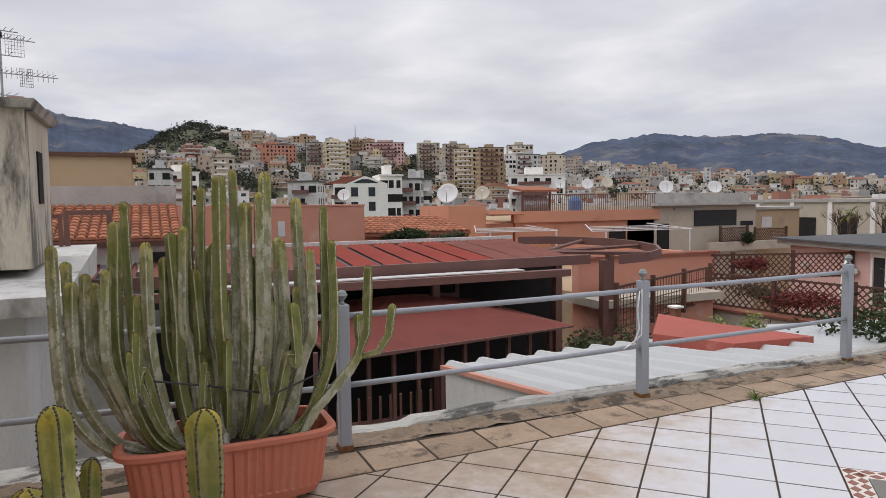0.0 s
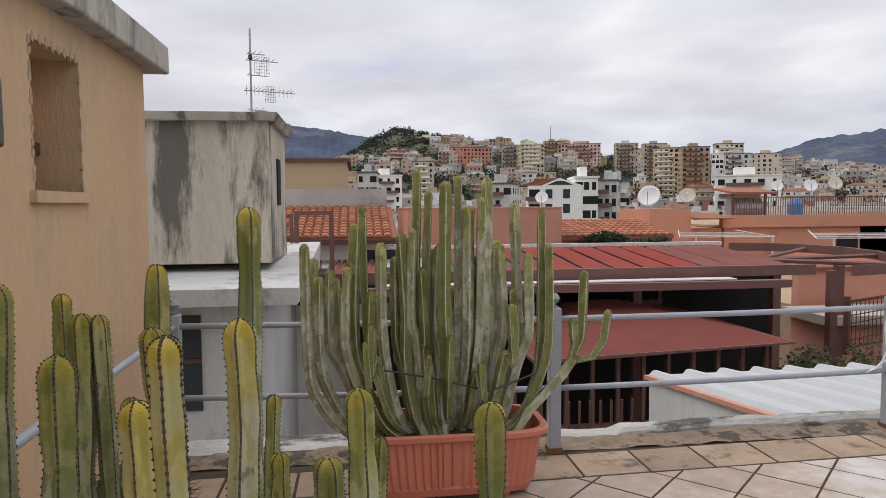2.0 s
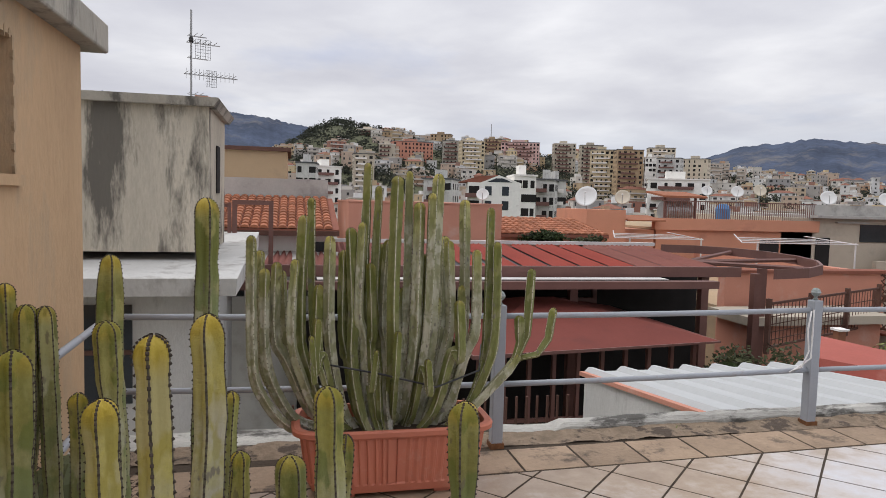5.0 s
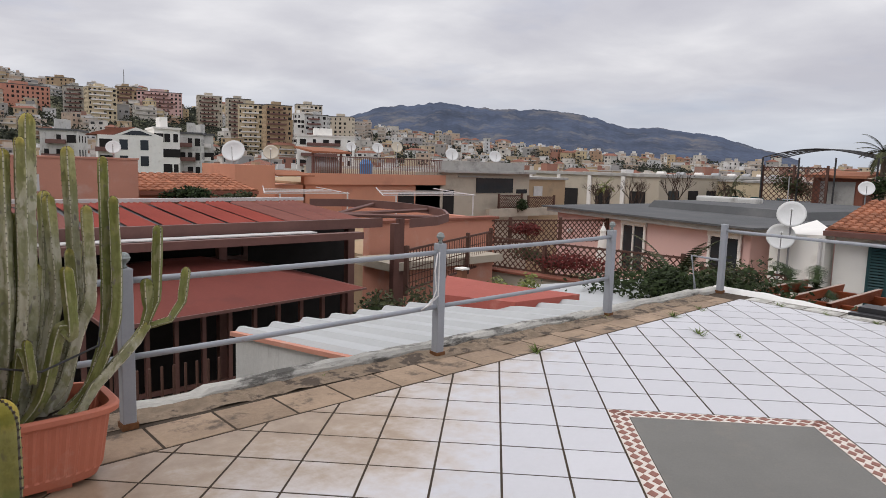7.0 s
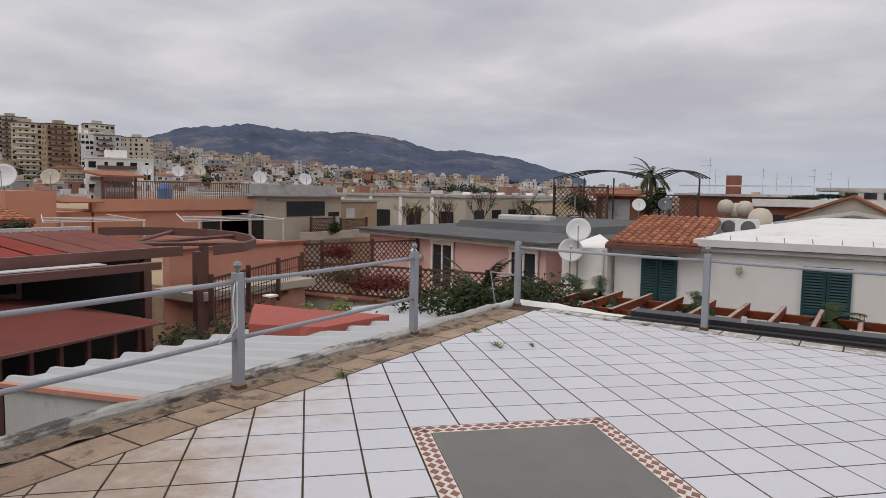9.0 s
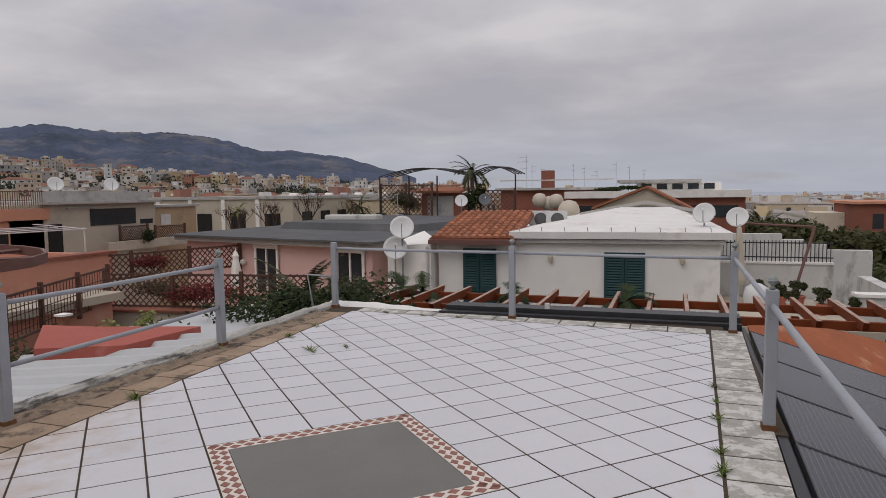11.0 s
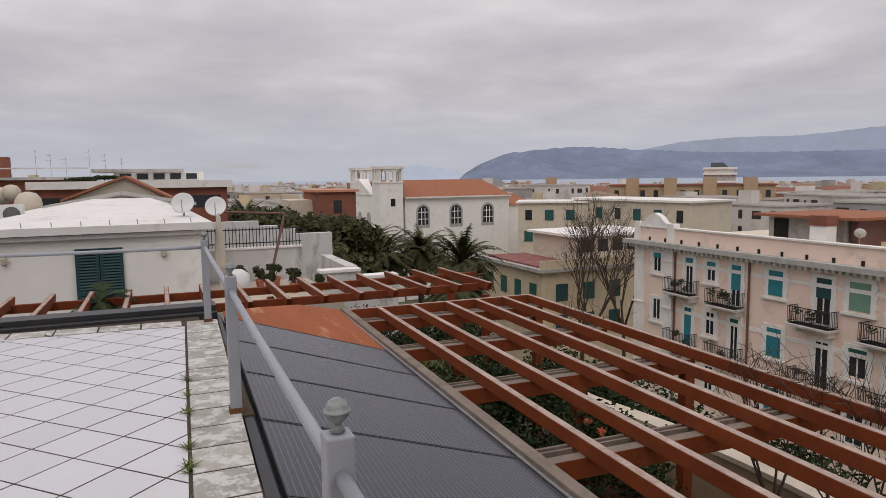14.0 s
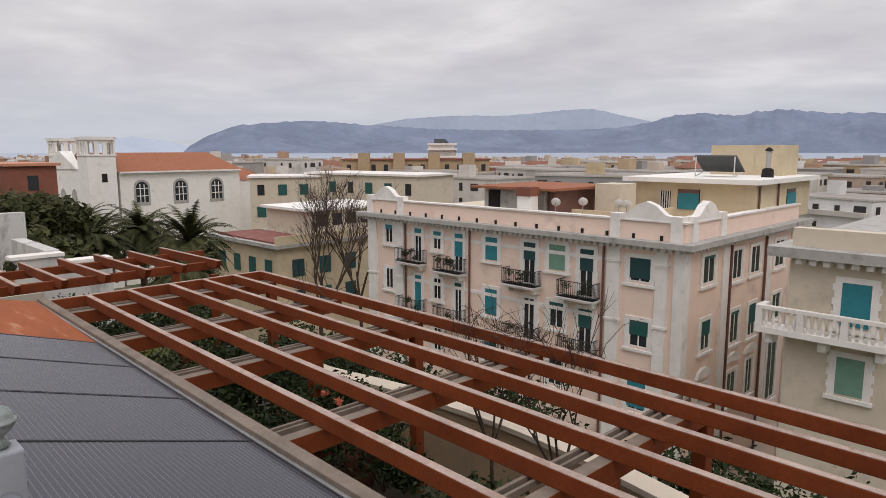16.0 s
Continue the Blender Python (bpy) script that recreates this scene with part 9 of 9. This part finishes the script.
# ---- planting below the terrace edge ----
rng = random.Random(101)
palm(10.6, 6.0, -3.0, 2.5, 1.25, 60, rng, "young feather palm below the terrace", "leaf_olive", 0.16)
for x, y, z, rx, ry, rz, n, s, m_, lab in (
        (9.2, 5.8, -1.35, 0.8, 1.0, 0.85, 1300, 0.06, "leaf", "dense dark green shrub by the terrace"),
        (9.5, 4.4, -1.25, 0.7, 1.0, 0.85, 1300, 0.06, "leaf", "dense dark green shrub by the terrace"),
        (8.7, 6.6, -1.4, 0.6, 0.7, 0.55, 900, 0.06, "leaf", "leafy dark shrub behind the kerb"),
        (10.0, 3.2, -1.35, 0.9, 0.9, 0.75, 1100, 0.06, "leaf_olive", "silvery olive-leaved shrub by the terrace"),
        (9.3, 2.5, -1.1, 0.5, 0.8, 0.6, 900, 0.045, "leaf_olive", "silvery grey shrub at the flashing"),
        (9.0, 5.1, -1.15, 0.7, 0.9, 0.75, 1600, 0.06, "leaf", "dense dark green shrub by the terrace"),
        (10.2, 5.0, -1.1, 0.8, 0.9, 0.8, 1600, 0.06, "leaf_olive", "dense olive-green shrub by the terrace"),
        (9.0, 3.6, -1.15, 0.6, 0.8, 0.7, 1400, 0.05, "leaf", "dense dark green shrub by the terrace"),
        (8.0, 7.4, -1.0, 0.42, 0.42, 0.45, 900, 0.045, "leaf_yellow", "yellow-green leafy shrub in a pot"),
        (7.0, 9.4, -1.9, 0.8, 0.7, 0.75, 1000, 0.07, "leaf_olive", "straggly green shrub beside the pavilion"),
        (6.4, 9.0, -1.8, 0.5, 0.5, 0.55, 700, 0.07, "leaf", "green shrub beside the pavilion"),
        (8.6, 9.6, -2.0, 0.9, 0.9, 0.7, 900, 0.08, "leaf_olive", "garden shrub among the trellises"),
        (12.2, 8.5, -2.6, 1.2, 1.2, 1.0, 1300, 0.09, "leaf", "dark garden shrub below the wall"),
        (11.0, 9.8, -2.6, 1.0, 1.0, 0.9, 1000, 0.09, "leaf", "dark garden shrub below the wall"),
        (7.7, 20.6, 0.1, 1.2, 0.5, 0.35, 900, 0.08, "leaf", "clipped green hedge on a roof edge"),
        (9.0, 20.4, 0.05, 0.8, 0.4, 0.3, 500, 0.08, "leaf_olive", "green plants on a roof edge"),
        (11.8, 1.0, -1.7, 0.8, 1.4, 0.5, 1000, 0.08, "leaf_olive", "creeper growing on the pergola"),
        (11.6, 4.2, -1.5, 0.7, 1.0, 0.55, 900, 0.09, "leaf_olive", "creeper growing on the pergola"),
        (12.2, -1.6, -1.8, 0.8, 1.2, 0.5, 800, 0.08, "leaf_yellow", "yellowing creeper under the pergola"),
        (15.0, 12.6, -1.5, 0.4, 1.4, 0.45, 900, 0.07, "leaf_olive", "creeper on the trellis fence"),
        (25.2, 23.0, -0.7, 0.8, 0.4, 0.4, 400, 0.08, "leaf", "potted plants on a balcony")):
    bush(x, y, z, rx, ry, rz, n, s, m_, lab, rng)
M["leaf_red"] = mat("dark_red_creeper", (0.16, 0.035, 0.03), 0.7, 0.2, 1, 0.0, island=0.5)
bush(14.6, 11.4, -1.5, 0.35, 1.5, 0.5, 800, 0.06, "leaf_red", "dark red creeper on the trellis", rng)
bush(16.5, 14.6, -0.9, 1.3, 0.4, 0.4, 700, 0.06, "leaf_red", "dark red creeper on the trellis", rng)
for x, y, z, h in ((34, 22, -2.0, 3.4), (37, 21, -2.0, 3.6), (31.5, 22.6, -2.0, 3.0), (42, 20, -2.5, 3.8), (47, 17, -2.5, 3.6)):
    bare_tree(x, y, z, h, 0.5, 5, rng, "leafless garden tree with dense twigs", 0.07)
palm(33.2, 23.5, -2.0, 2.6, 0.9, 20, rng, "small yucca with pointed leaves", "leaf_yellow", 0.12)
palm(46, 22, -1.0, 1.5, 1.4, 20, rng, "small yucca with pointed leaves", "leaf_olive", 0.2)
for x, y in ((12.6, 4.4), (12.8, 2.6), (13.0, 5.0), (12.4, 0.4)):
    palm(x, y, -2.2, 1.75, 0.55, 9, rng, "broad-leaved potted plant under the pergola", "leaf", 0.22)


# ---- apartment blocks that stand out on the slope ----
def slope_block(material, x, y, w, z0, z1, i):
    """A block facing the terrace, with rows of openings, balcony bands and a flat roof."""
    az = math.degrees(math.atan2(y, x))
    d = 11.0
    g = thing("apartment_block", "flat-roofed apartment block in faded plaster among trees", "apartment block", x, y, 0, az - 90 + (-12, 9, -5, 14, 4)[i % 5], "apartment blocks on the hillside")
    low = min(z0, ground_z(x, y)) - 5
    part("wall", B((-w / 2, 0, low, w / 2, d, z1)), M[material], g)
    part("roof", B((-w / 2 - 0.3, -0.3, z1, w / 2 + 0.3, d + 0.3, z1 + 0.4)), M["roof_grey" if i % 3 else "trim"], g)
    part("stair_head", B((-w * 0.2, 3, z1 + 0.4, w * 0.12, 8, z1 + 2.6)), M[material], g)
    n = max(3, int(w / 3.0))
    floors = max(1, int((z1 - low - 3) / 3.1))
    bm, bb = bmesh.new(), bmesh.new()
    rg = random.Random(i)
    for f in range(floors):
        zc = z1 - 1.6 - f * 3.1
        for k in range(n):
            c = -w / 2 + (k + 0.5) * w / n
            if rg.random() < 0.85:
                hw = rg.choice((0.45, 0.55, 0.9))
                box(bm, c - hw, -0.05, zc - 1.0, c + hw, 0.05, zc + 0.7)
        for k in range(3):
            c = 2 + k * 3.2
            for s in (-1, 1):
                box(bm, s * (w / 2) - 0.05, c - 0.5, zc - 0.8, s * (w / 2) + 0.05, c + 0.5, zc + 0.7)
        if i % 4 != 1:
            a = rg.uniform(-0.46, -0.3) * w
            box(bb, a, -1.3, zc - 1.25, a + w * rg.uniform(0.5, 0.75), -0.06, zc - 0.35)
    tagged(part("opening", bm, M["dark"], g), kind="stuff")
    if bb.verts:
        tagged(part("balcony_band", bb, M["trim" if i % 2 else "brown_metal"], g), kind="stuff")
    else:
        bb.free()
    return g


for i, row in enumerate((
    ("cream_wall", 68, 646, 24.0, 54.6, 67.2),
    ("tan", 90, 644, 26.0, 55.1, 65.3),
    ("concrete", 127, 545, 15.8, 37.0, 50.7),
    ("yellow_wall", 139, 522, 18.9, 31.4, 49.5),
    ("tan", 171, 575, 15.3, 44.0, 56.5),
    ("tan", 143, 665, 20.4, 61.0, 67.6),
    ("beige", 230, 554, 19.0, 44.6, 53.6),
    ("yellow_wall", 203, 424, 16.0, 21.8, 38.3),
    ("tan", 210, 398, 16.8, 20.1, 36.9),
    ("white_wall", 221, 392, 6.8, 20.2, 32.3),
    ("white_old", 225, 378, 14.2, 19.2, 31.1),
    ("cream_wall", 252, 432, 18.2, 36.0, 42.2),
    ("beige", 69, 515, 12.1, 33.5, 43.2),
    ("salmon", 96, 552, 33.7, 40.5, 49.0),
    ("pink2", 194, 568, 33.7, 45.2, 54.1),
    ("pink2", 38, 599, 14.5, 43.2, 52.9),
    ("beige", 234, 508, 17.9, 42.7, 48.9),
    ("white_old", 3, 190, 5.2, 3.3, 10.8),
    ("white_wall", 11, 230, 9.2, 6.5, 11.8),
    ("beige", 38, 378, 11.6, 19.2, 26.2),
    ("white_old", 35, 166, 7.3, 1.5, 6.8),
    ("white_wall", 50, 143, 4.9, 0.6, 7.4),
    ("white_old", 57, 149, 4.6, 0.0, 6.9),
    ("white_old", 64, 157, 3.1, 0.1, 7.1),
    ("white_wall", 110, 179, 17.3, 5.9, 9.4),
    ("cream_wall", 281, 437, 17.9, 29.5, 36.0),
)):
    slope_block(*row, i)

# white gabled house below the slope
gh = thing("gabled_house", "white gabled house with a red roof and dark windows", "house", 43.6, 143.4, 0, -12.9)
part("wall", hexa(bmesh.new(), [(-6.5, 0, -18), (5.4, 0, -18), (5.4, 12, -18), (-6.5, 12, -18)], [(-6.5, 0, 5.76), (5.4, 0, 5.76), (5.4, 12, 5.76), (-6.5, 12, 5.76)]), M["white_wall"], gh)
part("gable", hexa(bmesh.new(), [(-3.6, 0.01, 5.76), (5.39, 0.01, 5.76), (0.4, 0.01, 7.45)], [(-3.6, 11.9, 5.76), (5.39, 11.9, 5.76), (0.4, 11.9, 7.45)]), M["white_wall"], gh)
part("roof", hexa(bmesh.new(), [(-8.5, 0.4, 5.78), (-3.8, 0.4, 5.78), (0.4, 0.4, 7.50), (-4.0, 0.4, 7.15)], [(-8.5, 12, 5.78), (-3.8, 12, 5.78), (0.4, 12, 7.50), (-4.0, 12, 7.15)]), M["brick_red"], gh)
part("gable_window", hexa(bmesh.new(), [(-2.2, -0.06, 5.91), (3.4, -0.06, 5.91), (1.3, -0.06, 6.75), (-0.3, -0.06, 6.75)], [(-2.2, 0.0, 5.91), (3.4, 0.0, 5.91), (1.3, 0.0, 6.75), (-0.3, 0.0, 6.75)]), M["glass"], gh)
for z in (3.96, 0.76):
    for x in (-1.9, 1.9):
        part("window", B((x - 0.75, -0.05, z - 1.0, x + 0.75, 0.0, z + 1.0)), M["glass"], gh)
for z in (3.96, 0.76):
    part("loggia", B((-6.2, -0.04, z - 1.2, -3.9, 0.0, z + 1.0)), M["dark"], gh)
    part("balcony", B((-7.0, -1.2, z - 1.5, -3.7, -0.05, z - 0.6)), M["brown_metal"], gh)
ms = thing("radio_mast", "thin radio mast on the hill crest", "mast", 223, 758, 0)
part("pole", tube(bmesh.new(), (0, 0, 56.3), (0, 0, 91.5), 0.8, 6, 0.3), M["galv"], ms)



# ---- the floor's tiles ----
lay_tiles()
